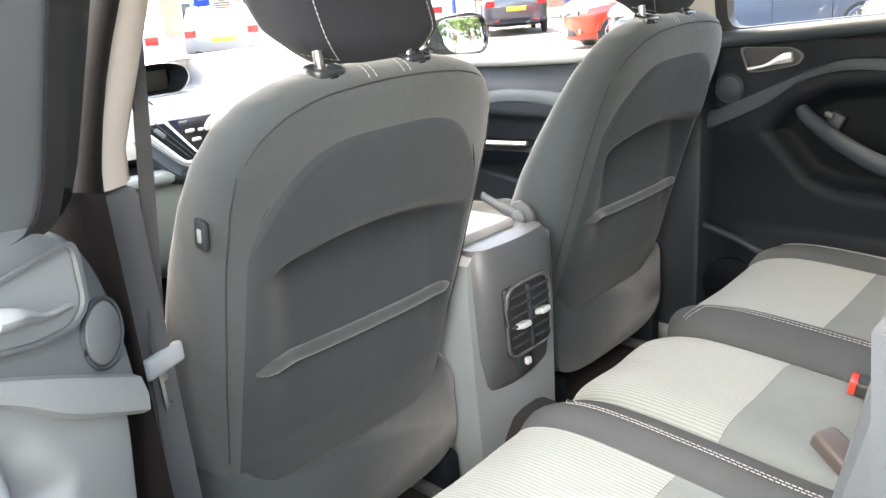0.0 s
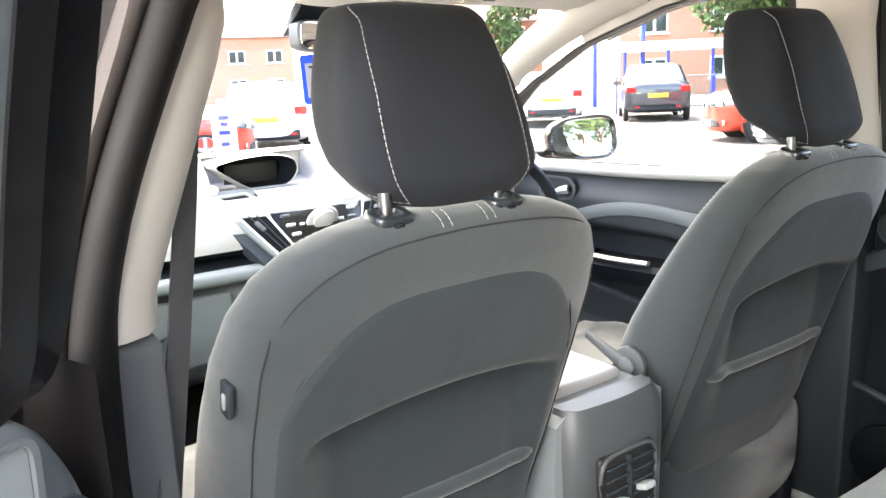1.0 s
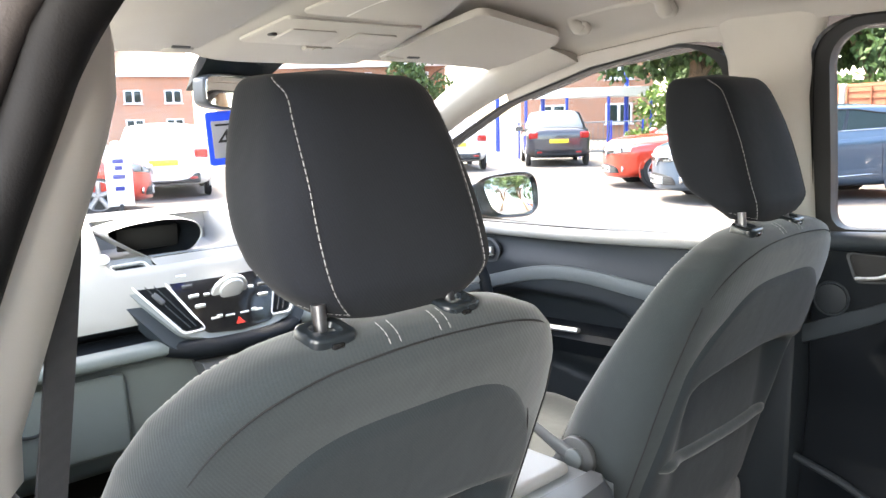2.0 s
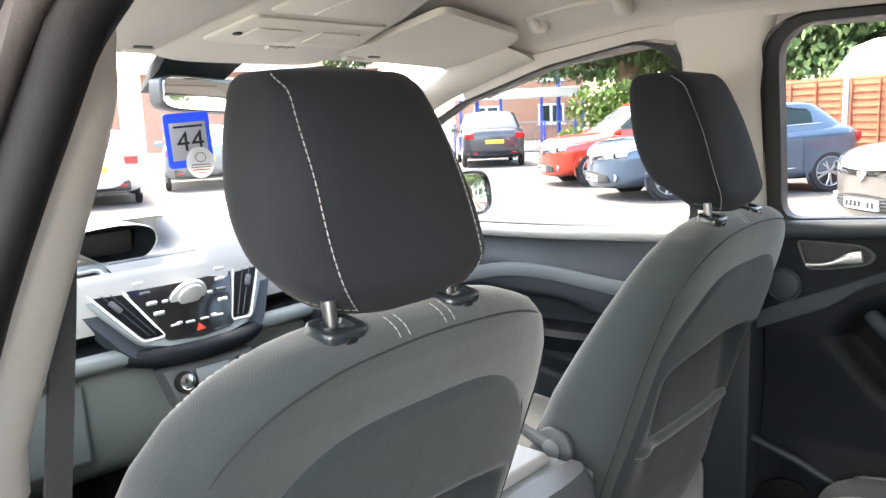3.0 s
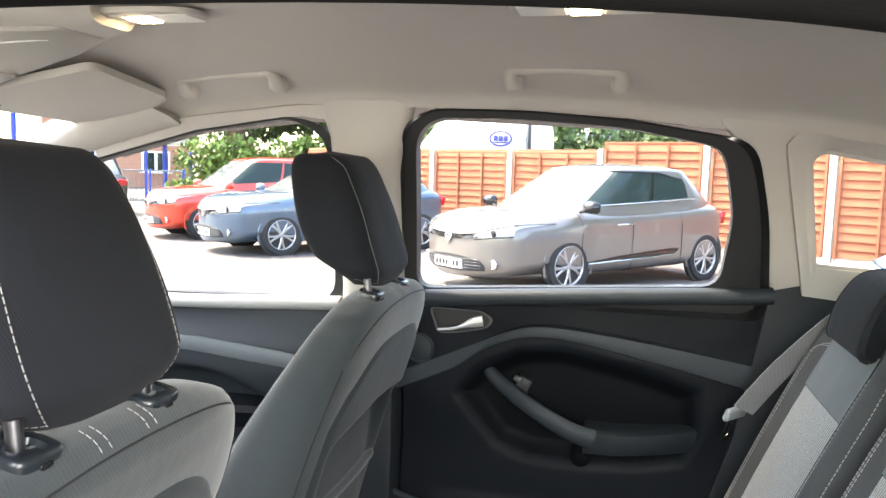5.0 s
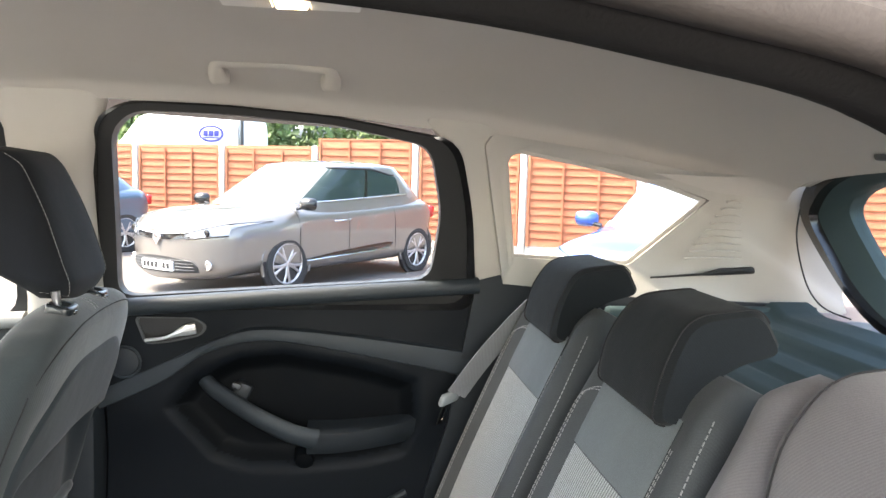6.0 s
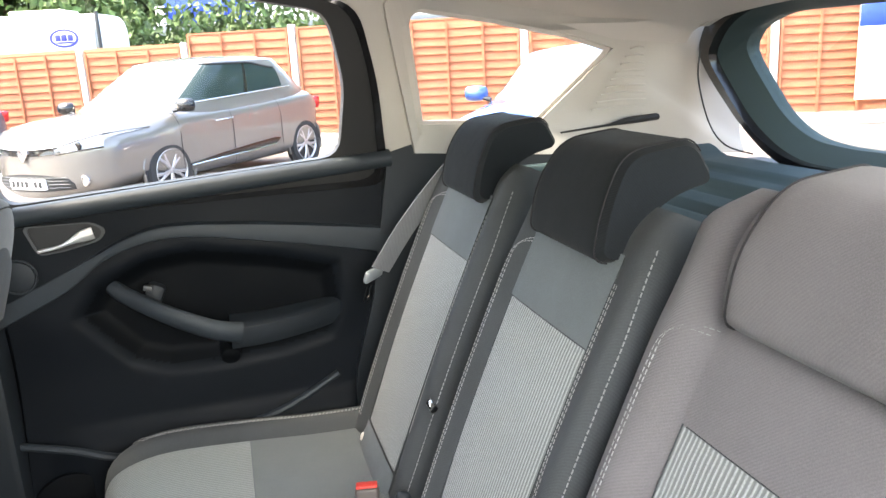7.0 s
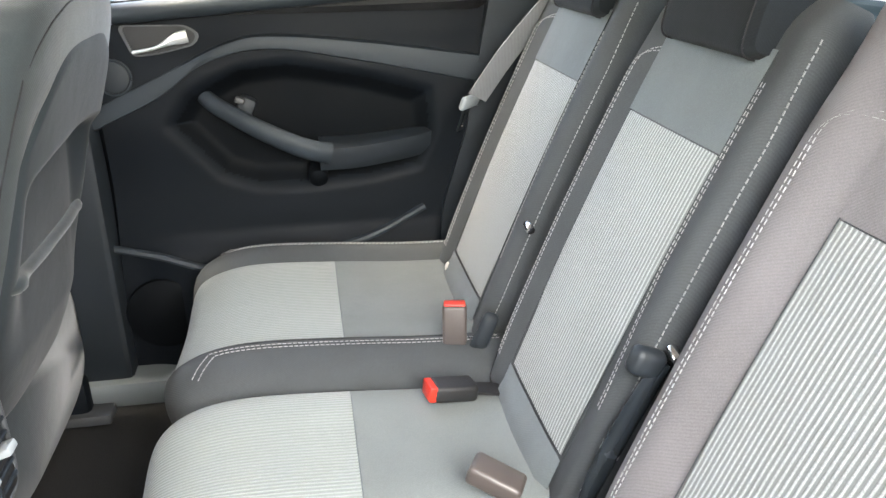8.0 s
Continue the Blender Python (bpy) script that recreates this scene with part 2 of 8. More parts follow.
def rbox(bm, size, m=Matrix(), bevel=0.008, seg=2):
    """A box with rounded edges, added to bm."""
    r = bmesh.ops.create_cube(bm, size=1.0, matrix=m @ Matrix.Diagonal((*size, 1)))
    b = min(bevel, min(size) * 0.49)
    if b > 0:
        edges = list({e for v in r["verts"] for e in v.link_edges})
        bmesh.ops.bevel(bm, geom=edges, offset=b, segments=seg, profile=0.5, affect="EDGES", clamp_overlap=True)
    return bm


def cyl(bm, r, h, m=Matrix(), n=24, r2=None, bevel=0.0):
    k = bmesh.ops.create_cone(bm, cap_ends=True, segments=n, radius1=r, radius2=r if r2 is None else r2, depth=h, matrix=m)
    if bevel:
        rim = [e for e in {e for v in k["verts"] for e in v.link_edges} if any(len(f.verts) > 4 for f in e.link_faces)]
        bmesh.ops.bevel(bm, geom=rim, offset=bevel, segments=2, profile=0.5, affect="EDGES", clamp_overlap=True)
    return bm


def skin(bm, rings, closed=True, caps=True):
    """Joins rings of points into a skin."""
    vs = [[bm.verts.new(p) for p in ring] for ring in rings]
    n = len(rings[0])
    for a, b in zip(vs, vs[1:]):
        for i in range(n if closed else n - 1):
            j = (i + 1) % n
            bm.faces.new((a[i], a[j], b[j], b[i]))
    if caps and closed:
        bm.faces.new(vs[0])
        bm.faces.new(vs[-1])
    return bm


def tube(bm, pts, r, n=8, flat=1.0, up=Vector((0, 0, 1))):
    """A round or flattened bar along points; r a number or one a point."""
    pts = [Vector(p) for p in pts]
    rings = []
    for i, p in enumerate(pts):
        d = (pts[min(i + 1, len(pts) - 1)] - pts[max(i - 1, 0)]).normalized()
        side = d.cross(up)
        side = side.normalized() if side.length > 1e-4 else d.orthogonal().normalized()
        top = side.cross(d)
        rr = r[i] if isinstance(r, (list, tuple)) else r
        rings.append([p + side * rr * math.cos(a) + top * rr * flat * math.sin(a) for a in (6.28318 * k / n for k in range(n))])
    return skin(bm, rings)


def spline(pts, n=8):
    """Points on a smooth curve through pts."""
    pts = [Vector(p) for p in pts]
    out = []
    for i in range(len(pts) - 1):
        a, b, c, d = pts[max(i - 1, 0)], pts[i], pts[i + 1], pts[min(i + 2, len(pts) - 1)]
        for k in range(n):
            t = k / n
            out.append(0.5 * (2 * b + (c - a) * t + (2 * a - 5 * b + 4 * c - d) * t * t + (3 * b - a - 3 * c + d) * t ** 3))
    return out + [pts[-1]]


def around(pts, n, closed=True):
    """n points evenly along a closed outline."""
    pts = [Vector(p) for p in pts]
    loop = pts + [pts[0]] if closed else pts
    lens = [0.0]
    for a, b in zip(loop, loop[1:]):
        lens.append(lens[-1] + (b - a).length)
    out = []
    for k in range(n):
        d = lens[-1] * k / (n if closed else n - 1)
        i = max(j for j in range(len(loop) - 1) if lens[j] <= d + 1e-9)
        f = (d - lens[i]) / max(1e-9, lens[i + 1] - lens[i])
        out.append(loop[i].lerp(loop[i + 1], min(1.0, f)))
    return out


def rounded(pts, r, seg=4):
    """A closed outline with its corners rounded; r a number or one a corner."""
    pts = [Vector(p) for p in pts]
    out = []
    for i, p in enumerate(pts):
        a, b = pts[i - 1], pts[(i + 1) % len(pts)]
        rr = r[i] if isinstance(r, (list, tuple)) else r
        u, v = a - p, b - p
        k = min(rr, u.length * 0.49, v.length * 0.49)
        s, e = p + u.normalized() * k, p + v.normalized() * k
        for j in range(seg + 1):
            t = j / seg
            out.append(s.lerp(p, t).lerp(p.lerp(e, t), t))
    return out


def slab(bm, outline, depth, bevel=0.0, seg=2):
    """A flat outline (3D points in a plane) given a thickness along the vector depth."""
    depth = Vector(depth)
    a = [bm.verts.new(p) for p in outline]
    b = [bm.verts.new(Vector(p) + depth) for p in outline]
    top, bottom = bm.faces.new(b), bm.faces.new(a)
    n = len(a)
    for i in range(n):
        bm.faces.new((a[i], a[(i + 1) % n], b[(i + 1) % n], b[i]))
    if bevel:
        bmesh.ops.bevel(bm, geom=list(top.edges), offset=bevel, segments=seg, profile=0.5, affect="EDGES", clamp_overlap=True)
    return bm


def grid(bm, fn, nu, nv, close_u=False):
    vs = [[bm.verts.new(fn(u / nu, v / nv)) for u in range(nu if close_u else nu + 1)] for v in range(nv + 1)]
    m = nu
    for a, b in zip(vs, vs[1:]):
        for i in range(m):
            j = (i + 1) % len(a)
            bm.faces.new((a[i], a[j], b[j], b[i]))
    return vs


def band(bm, outer, inner, depth, lip=0.0):
    """A frame between two outlines of the same number of points, with a thickness."""
    d = Vector(depth)
    rings = [outer, [p + d for p in outer], [p + d for p in inner], inner]
    n = len(outer)
    vs = [[bm.verts.new(p) for p in r] for r in rings]
    for k in range(4):
        a, b = vs[k], vs[(k + 1) % 4]
        for i in range(n):
            j = (i + 1) % n
            bm.faces.new((a[i], a[j], b[j], b[i]))
    return bm


def oval(a, e):
    """A point of the unit superellipse of exponent e."""
    c, s = math.cos(a), math.sin(a)
    return math.copysign(abs(c) ** (2 / e), c), math.copysign(abs(s) ** (2 / e), s)


def stitches(bm, pts, out, dash=0.006, gap=0.004, r=0.0011):
    """Short raised threads along a line of points; out: the way off the surface."""
    pts = [Vector(p) for p in pts]
    lens = [0.0]
    for a, b in zip(pts, pts[1:]):
        lens.append(lens[-1] + (b - a).length)
    d, i = 0.0, 0
    out = Vector(out).normalized()

    def at(q):
        k = 0
        while k < len(lens) - 2 and lens[k + 1] < q:
            k += 1
        return pts[k].lerp(pts[k + 1], clamp01((q - lens[k]) / max(1e-9, lens[k + 1] - lens[k])))

    while d + dash < lens[-1]:
        a, b = at(d), at(d + dash)
        w = (b - a).normalized()
        s = w.cross(out).normalized()
        rings = [[p + s * r * math.cos(q) + out * r * math.sin(q) for q in (0, 1.57, 3.14, 4.71)] for p in (a, b)]
        skin(bm, rings)
        d += dash + gap
    return bm

# ---- the car that the camera stands at: shell ----


def side_x(z):
    """Half the cabin's width at a height: upright to the belt, leaning in above."""
    return 0.72 if z < 1.15 else 0.72 - 0.37 * (z - 1.15)


def side(y, z, s=1, inset=0.0):
    return Vector((s * (side_x(z) - inset), y, z))


EDGE_Z = [(-1.30, 1.375), (-1.15, 1.39), (-1.02, 1.425), (-0.85, 1.46), (-0.72, 1.482), (-0.55, 1.496), (-0.4, 1.512), (0.0, 1.528), (0.25, 1.518), (0.5, 1.492), (0.72, 1.435)]
TOP_Z = [(-1.32, 1.44), (-1.15, 1.52), (-0.9, 1.565), (-0.6, 1.588), (-0.35, 1.60), (0.2, 1.602), (0.42, 1.58), (0.6, 1.543), (0.72, 1.516)]


def lining(u, v):
    y = 0.72 + (-1.32 - 0.72) * v
    ze, zc = curve1(EDGE_Z, y), curve1(TOP_Z, y)
    k = 2 * u - 1
    xe = side_x(ze) - 0.004
    f = (1 - abs(k) ** 2.6) ** (1 / 2.2) if abs(k) < 1 else 0.0
    return Vector((xe * k, y, ze + (zc - ze) * f))


bm = bmesh.new()
under = grid(bm, lining, 72, 80)
over = grid(bm, lambda u, v: lining(u, v) + Vector((0, 0, 0.012)), 72, 80)
rim = lambda g: g[0] + [r[-1] for r in g[1:]] + g[-1][-2::-1] + [r[0] for r in g[-2:0:-1]]
ra, rb = rim(under), rim(over)
for i in range(len(ra)):
    j = (i + 1) % len(ra)
    bm.faces.new((ra[i], ra[j], rb[j], rb[i]))
ceiling = tagged(part("ceiling", bm, LINING), "grey beige cloth roof lining of a car", "ceiling", kind="structure")

bm = bmesh.new()
grid(bm, lambda u, v: lining(u, 0.0 + v) * 1.0 + Vector((lining(u, v).x * 0.10, 0, 0.045)), 40, 40)
roof = tagged(part("roof", bm, BODY_DARK), "dark metallic painted steel car roof", "roof", kind="structure")

REAR_GLASS = [(0.012, 1.30), (0.024, 1.155), (-0.59, 1.197), (-0.604, 1.335), (-0.575, 1.462), (-0.40, 1.495), (-0.2, 1.508), (-0.04, 1.509), (0.0, 1.475)]
REAR_SEAL = [(0.05, 1.30), (0.062, 1.13), (-0.69, 1.13), (-0.665, 1.337), (-0.628, 1.475), (-0.40, 1.511), (-0.2, 1.524), (-0.03, 1.526), (0.026, 1.495)]
FRONT_GLASS = [(0.195, 1.29), (0.215, 1.118), (1.06, 1.10), (1.10, 1.235), (0.98, 1.309), (0.754, 1.405), (0.483, 1.473), (0.26, 1.505), (0.19, 1.47)]
FRONT_SEAL = [(0.175, 1.29), (0.193, 1.09), (1.10, 1.075), (1.15, 1.235), (0.987, 1.317), (0.754, 1.412), (0.483, 1.480), (0.255, 1.512), (0.168, 1.478)]
QUARTER_GLASS = [(-0.757, 1.245), (-0.72, 1.452), (-0.745, 1.463), (-0.90, 1.437), (-1.05, 1.405), (-1.155, 1.372), (-1.01, 1.232)]


def outline(rows, s, inset=0.0, r=0.03):
    return rounded([side(y, z, s, inset) for y, z in rows], r, 4)


def loop(rows, n, r=0.035):
    return around(rounded([Vector((0, *q)) for q in rows], r, 5), n)


def seal_frame(name, outer, inner, s, mat, parent=None, depth=0.03, inset=0.012):
    o = [side(p.y, p.z, s, inset) for p in around([Vector((0, *q)) for q in outer], 90)]
    i = [side(p.y, p.z, s, inset) for p in around([Vector((0, *q)) for q in inner], 90)]
    b = bmesh.new()
    band(b, o, i, (s * depth, 0, 0))
    return part(name, b, mat, parent, angle=50)


def pane(name, rows, s, parent=None):
    b = bmesh.new()
    f = b.faces.new([b.verts.new(p) for p in outline(rows, s, -0.012, 0.02)])
    ext = bmesh.ops.extrude_face_region(b, geom=[f])
    bmesh.ops.translate(b, vec=(s * 0.004, 0, 0), verts=[v for v in ext["geom"] if isinstance(v, bmesh.types.BMVert)])
    return part(name, b, GLASS, parent, smooth=False)


# trims between the windows
def pillar(name, rows, s, label, mat=TRIM_PALE, inset=0.028, depth=0.05, bevel=0.012, r=0.015):
    b = bmesh.new()
    o = rounded([side(y, z, s, inset) for y, z in rows], r, 3)
    b2 = slab(b, [p + Vector((s * depth, 0, 0)) for p in o], (-s * depth, 0, 0), bevel)
    return tagged(part(name, b2, mat), label, "pillar trim", kind="structure")


B_LOW = [(0.06, 0.42), (0.058, 1.118), (0.188, 1.118), (0.20, 0.42)]
C_ROWS = [(-0.685, 1.195), (-0.655, 1.33), (-0.608, 1.466), (-0.556, 1.514), (-0.665, 1.51), (-0.715, 1.482), (-0.722, 1.44), (-0.757, 1.225), (-0.75, 1.19)]
for s in (1, -1):
    b = bmesh.new()
    rings = []
    for k in range(13):
        z = 1.12 + 0.42 * k / 12
        y0, y1 = curve1([(1.12, 0.050), (1.40, 0.036), (1.50, 0.012), (1.54, 0.0)], z), curve1([(1.12, 0.190), (1.30, 0.180), (1.46, 0.180), (1.50, 0.192), (1.54, 0.215)], z)
        fade = 1 - 0.72 * smooth(1.38, 1.53, z)
        rings.append([side(y0 + (y1 - y0) * f, z, s, d * fade - 0.01) for f, d in ((0, 0), (0.02, 0.036), (0.10, 0.058), (0.28, 0.074), (0.5, 0.080), (0.72, 0.074), (0.9, 0.058), (0.98, 0.036), (1, 0))])
    skin(b, rings)
    tagged(part("trim", b, TRIM_PALE, angle=60), "pale beige plastic upper centre pillar trim", "pillar trim", kind="structure")
    # left trim is coloured paler for the outside light on its edge
    pillar("trim", B_LOW, s, "dark grey plastic lower centre pillar trim", PLASTIC_MID if s < 0 else PLASTIC, inset=0.06, depth=0.10)
    if s > 0:
        pillar("trim", C_ROWS, s, "pale beige plastic rear door pillar trim", inset=0.008, bevel=0.006)

# pale rear side trim with the quarter window, and its vent ribs
for s in (1,):
    o = [side(p.y, p.z, s, 0.022 + 0.02 * smooth(-0.75, -1.0, p.y) - 0.045 * smooth(-1.1, -1.38, p.y)) for p in around([Vector((0, *q)) for q in [(-0.74, 1.19), (-0.675, 1.468), (-0.69, 1.49), (-0.90, 1.462), (-1.06, 1.432), (-1.40, 1.412), (-1.445, 1.345), (-1.54, 1.12)]], 120)]
    i = [side(p.y, p.z, s, 0.0) for p in around([Vector((0, *q)) for q in [(-0.757, 1.245), (-0.72, 1.452), (-0.745, 1.463), (-0.90, 1.437), (-1.05, 1.405), (-1.155, 1.372), (-1.01, 1.232)]], 120)]
    b = bmesh.new()
    band(b, o, i, (s * 0.03, 0, 0))
    trim_rear = tagged(part("trim", b, TRIM_PALE, angle=60), "pale plastic rear quarter panel around a small window", "pillar trim", kind="structure")
    for k in range(9):
        z = 1.25 + 0.015 * k
        ya, yb = -1.115 - 0.008 * k, -1.245 + 0.004 * k
        b = bmesh.new()
        tube(b, [side(ya, z, s, 0.026), side((ya + yb) / 2, z + 0.003, s, 0.026), side(yb, z, s, 0.018)], 0.0024, 6)
        part("vent_rib", b, TRIM_PALE, trim_rear)
    b = bmesh.new()
    tube(b, [side(-1.05, 1.208, s, 0.030), side(-1.16, 1.216, s, 0.030), side(-1.20, 1.222, s, 0.030), side(-1.275, 1.225, s, 0.022)], [0.003, 0.004, 0.011, 0.011], 8, 0.7)
    part("shadow_gap", b, RUBBER, trim_rear)
    window = thing("window_3" if s > 0 else "window_6", "small fixed rear quarter window of a car", "car window", kind="structure")
    pane("pane", QUARTER_GLASS, s, window)
    seal_frame("window_seal", [(y + 0.0, z) for y, z in QUARTER_GLASS], [(-0.762, 1.252), (-0.727, 1.447), (-0.748, 1.456), (-0.90, 1.430), (-1.05, 1.398), (-1.14, 1.370), (-1.005, 1.240)], s, TRIM_PALE, window, 0.012, -0.008)

# lower body sides behind the seats and below the doors, floor
for s in (1, -1):
    b = bmesh.new()
    slab(b, [Vector((s * 0.70, y, z)) for y, z in [(-0.69, 1.19), (-1.45, 1.14), (-1.5, 0.42), (-0.9, 0.42), (-0.72, 0.80)]], (s * 0.1, 0, 0))
    tagged(part("wall_side", b, PLASTIC, smooth=False), "dark plastic luggage space side panel", "wall", kind="structure")
    b = bmesh.new()
    rbox(b, (0.12, 2.0, 0.06), pose(s * 0.70, 0.4, 0.40), 0.015)
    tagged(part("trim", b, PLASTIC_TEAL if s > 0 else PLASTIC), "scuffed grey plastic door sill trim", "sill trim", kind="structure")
b = bmesh.new()
grid(b, lambda u, v: Vector((1.44 * u - 0.72, 1.6 - 3.1 * v, 0.375 + 0.16 * math.exp(-(((1.44 * u - 0.72) / 0.10) ** 4)) * smooth(-0.5, 0.1, 1.6 - 3.1 * v) + 0.22 * smooth(1.0, 1.5, 1.6 - 3.1 * v))), 60, 40)
floor = tagged(part("floor", b, CARPET), "dark charcoal carpeted car floor", "floor", kind="structure")
b = bmesh.new()
rbox(b, (1.5, 3.2, 0.03), pose(0, 0, 0.33), 0.01)
tagged(part("floor_pan", b, BODY_DARK), "dark painted steel floor pan", "floor", kind="structure")
b = bmesh.new()
rbox(b, (1.46, 0.04, 0.8), pose(0, 1.62, 0.75), 0.01)
tagged(part("wall_front", b, PLASTIC), "dark bulkhead under the windscreen", "wall", kind="structure")


# window seals, doors


def rear_door_parts(door, m, flip):
    """The inner side of a rear door, made for the right side and moved by m. flip: the open door, in paler colours that
    hold its daylight.
    """

    def put(name, b, mat, label="", parent=door, angle=40):
        b.transform(m)
        return part(name, b, mat, parent, label, angle=angle)

    hollow = [Vector((0, *q)) for q in [(-0.066, 0.934), (-0.11, 0.995), (-0.20, 1.042), (-0.295, 1.052), (-0.45, 1.022), (-0.57, 0.985), (-0.575, 0.90), (-0.545, 0.825), (-0.45, 0.806), (-0.308, 0.797), (-0.22, 0.80), (-0.155, 0.825)]]

    def inside(y, z):
        """How far inside the hollow a point lies, negative outside."""
        best, cross = 9.0, False
        n = len(hollow)
        for k in range(n):
            a, c = hollow[k], hollow[(k + 1) % n]
            dy, dz = c.y - a.y, c.z - a.z
            t = clamp01(((y - a.y) * dy + (z - a.z) * dz) / (dy * dy + dz * dz))
            best = min(best, math.hypot(y - a.y - t * dy, z - a.z - t * dz))
            if (a.z > z) != (c.z > z) and y < a.y + (z - a.z) * dy / dz:
                cross = not cross
        return best if cross else -best

    def skin_at(u, v):
        z = 0.40 + (1.135 - 0.40) * v
        y0, y1 = (0.040 if flip else 0.058) + 0.02 * smooth(0.9, 0.4, z), -0.70 + 0.12 * smooth(1.0, 0.6, z)
        y = y0 + (y1 - y0) * u
        x = 0.712 + 0.010 * smooth(1.06, 1.14, z) - 0.004
        x -= 0.028 * smooth(0.72, 0.66, z) * smooth(0.03, -0.08, y)
        x -= 0.014 * smooth(0.80, 0.95, z) * smooth(1.10, 1.02, z) - (0.012 if flip else 0.0)
        x += 0.036 * smooth(-0.010, 0.045, inside(y, z))
        x += 0.03 * smooth(0.02, 0.0, u) + 0.02 * smooth(0.985, 1.0, u)
        return Vector((x, y, z))

    b = bmesh.new()
    grid(b, (lambda u, v: skin_at(u, v * 0.93)) if flip else skin_at, 110, 90)
    # open door's plastics are paler: the daylight on it is in the colour
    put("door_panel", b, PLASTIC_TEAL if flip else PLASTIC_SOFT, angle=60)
    if not flip:
        # darker skin over the hollow round the pull handle: its shade as colour
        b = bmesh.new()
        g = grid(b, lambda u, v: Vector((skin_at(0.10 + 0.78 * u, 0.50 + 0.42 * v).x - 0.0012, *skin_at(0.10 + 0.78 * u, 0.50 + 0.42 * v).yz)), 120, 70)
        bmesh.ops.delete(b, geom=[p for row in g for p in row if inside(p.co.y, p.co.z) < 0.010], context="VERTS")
        put("recess_shade", b, PLASTIC_DEEP, "handle hollow with its shade in a darker skin", angle=60)
    # belt ledge under the glass
    b = bmesh.new()
    if flip:
        shoulder = spline([Vector((0, y, z)) for y, z in ((0.044, 0.93), (0.042, 1.0), (0.037, 1.055), (0.014, 1.11), (-0.02, 1.136), (-0.08, 1.155), (-0.30, 1.17), (-0.69, 1.19))], 6)
        rings = []
        for p in shoulder:
            foot = min(p.z - 0.004, curve1([(-0.69, 1.04), (-0.45, 1.07), (-0.27, 1.085), (-0.19, 1.072), (-0.10, 1.036), (0.06, 0.962)], p.y))
            rings.append([Vector((x, p.y, z)) for x, z in ((0.76, p.z + 0.002), (0.720, p.z), (0.711, p.z - 0.003), (0.7035, p.z - 0.012 if p.z - 0.012 > foot else foot + 0.002), (0.7015, (p.z + foot) / 2), (0.7015, foot))])
        skin(b, rings, closed=False, caps=False)
        put("belt_ledge", b, PLASTIC_OPEN, "grey upper panel with a rounded shoulder", angle=60)
    else:
        tube(b, spline([(0.700, 0.055, 1.132), (0.697, -0.3, 1.158), (0.697, -0.69, 1.185)], 8), 0.024, 12, 0.75)
        put("belt_ledge", b, PLASTIC_STRIP)
    # raised paler sweep across the door
    fore = 0.040 if flip else 0.060
    top = spline([(0, fore, 0.972), (0, -0.10, 1.044), (0, -0.19, 1.082), (0, -0.27, 1.094), (0, -0.45, 1.078), (0, -0.69, 1.045)], 6)
    low = spline([(0, fore, 0.930), (0, -0.06, 0.985), (0, -0.15, 1.046), (0, -0.27, 1.068), (0, -0.45, 1.038), (0, -0.69, 0.985)], 6)
    b = bmesh.new()
    rings = []
    for a, c in zip(top, low):
        w = (a - c)
        rings.append([Vector((x, *(c + w * f).yz)) for x, f in ((0.715, 1.04), (0.700, 1.0), (0.692, 0.92), (0.688, 0.5), (0.690, 0.1), (0.698, 0.0), (0.715, -0.04))])
    skin(b, rings)
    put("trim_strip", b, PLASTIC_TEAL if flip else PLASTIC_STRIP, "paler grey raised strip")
    # release handle: bezel, cup and lever
    corners = [(-0.008, 1.118), (-0.125, 1.116), (-0.150, 1.100), (-0.138, 1.080), (-0.075, 1.066), (-0.028, 1.062), (-0.020, 1.085)]
    if flip:
        corners = [(-0.004, 1.122), (-0.125, 1.120), (-0.150, 1.104), (-0.142, 1.078), (-0.085, 1.060), (-0.030, 1.052), (-0.006, 1.062)]
    bez = rounded([Vector((0, *q)) for q in corners], 0.018 if flip else 0.012, 4)
    n = 60
    o = [Vector((0.698, p.y, p.z)) for p in around(bez, n)]
    mid = sum((p for p in o), Vector()) / n
    i = [mid + (p - mid) * 0.91 for p in o]
    b = bmesh.new()
    band(b, o, i, (-0.004, 0, 0))
    put("handle_bezel", b, PLASTIC_OPEN if flip else PLASTIC_MID)
    b = bmesh.new()
    slab(b, [p + Vector((0.002, 0, 0)) for p in i], (-0.0012, 0, 0))
    put("handle_cup", b, PLASTIC_TEAL if flip else RUBBER)
    b = bmesh.new()
    out = 0.011 if flip else 0.0
    tube(b, spline([(0.694 + out * 0.3, -0.030, 1.071), (0.680 + out, -0.070, 1.079), (0.677 + out, -0.105, 1.093), (0.680 + out, -0.128, 1.098)], 6), [0.004 + (0.007 if flip else 0.010) * smooth(0.35, 0.8, k / 18) for k in range(19)], 10, 0.8)
    put("door_handle", b, PLASTIC_TEAL if flip else SILVER, "satin silver release lever")
    # round speaker cover
    b = bmesh.new()
    sx = 0.7010 if flip else 0.6925
    t = Matrix.Translation((sx, 0.010, 1.028)) @ Matrix.Rotation(radians(90), 4, "Y")
    cyl(b, 0.028, 0.006, t, 32, bevel=0.002)
    put("speaker_cover", b, PLASTIC_OPEN if flip else PLASTIC)
    b = bmesh.new()
    tube(b, [(sx - 0.001, 0.010 + 0.031 * math.cos(a), 1.028 + 0.031 * math.sin(a)) for a in (k * 0.2094 for k in range(31))], 0.0022, 6)
    put("speaker_ring", b, PLASTIC_STRIP)
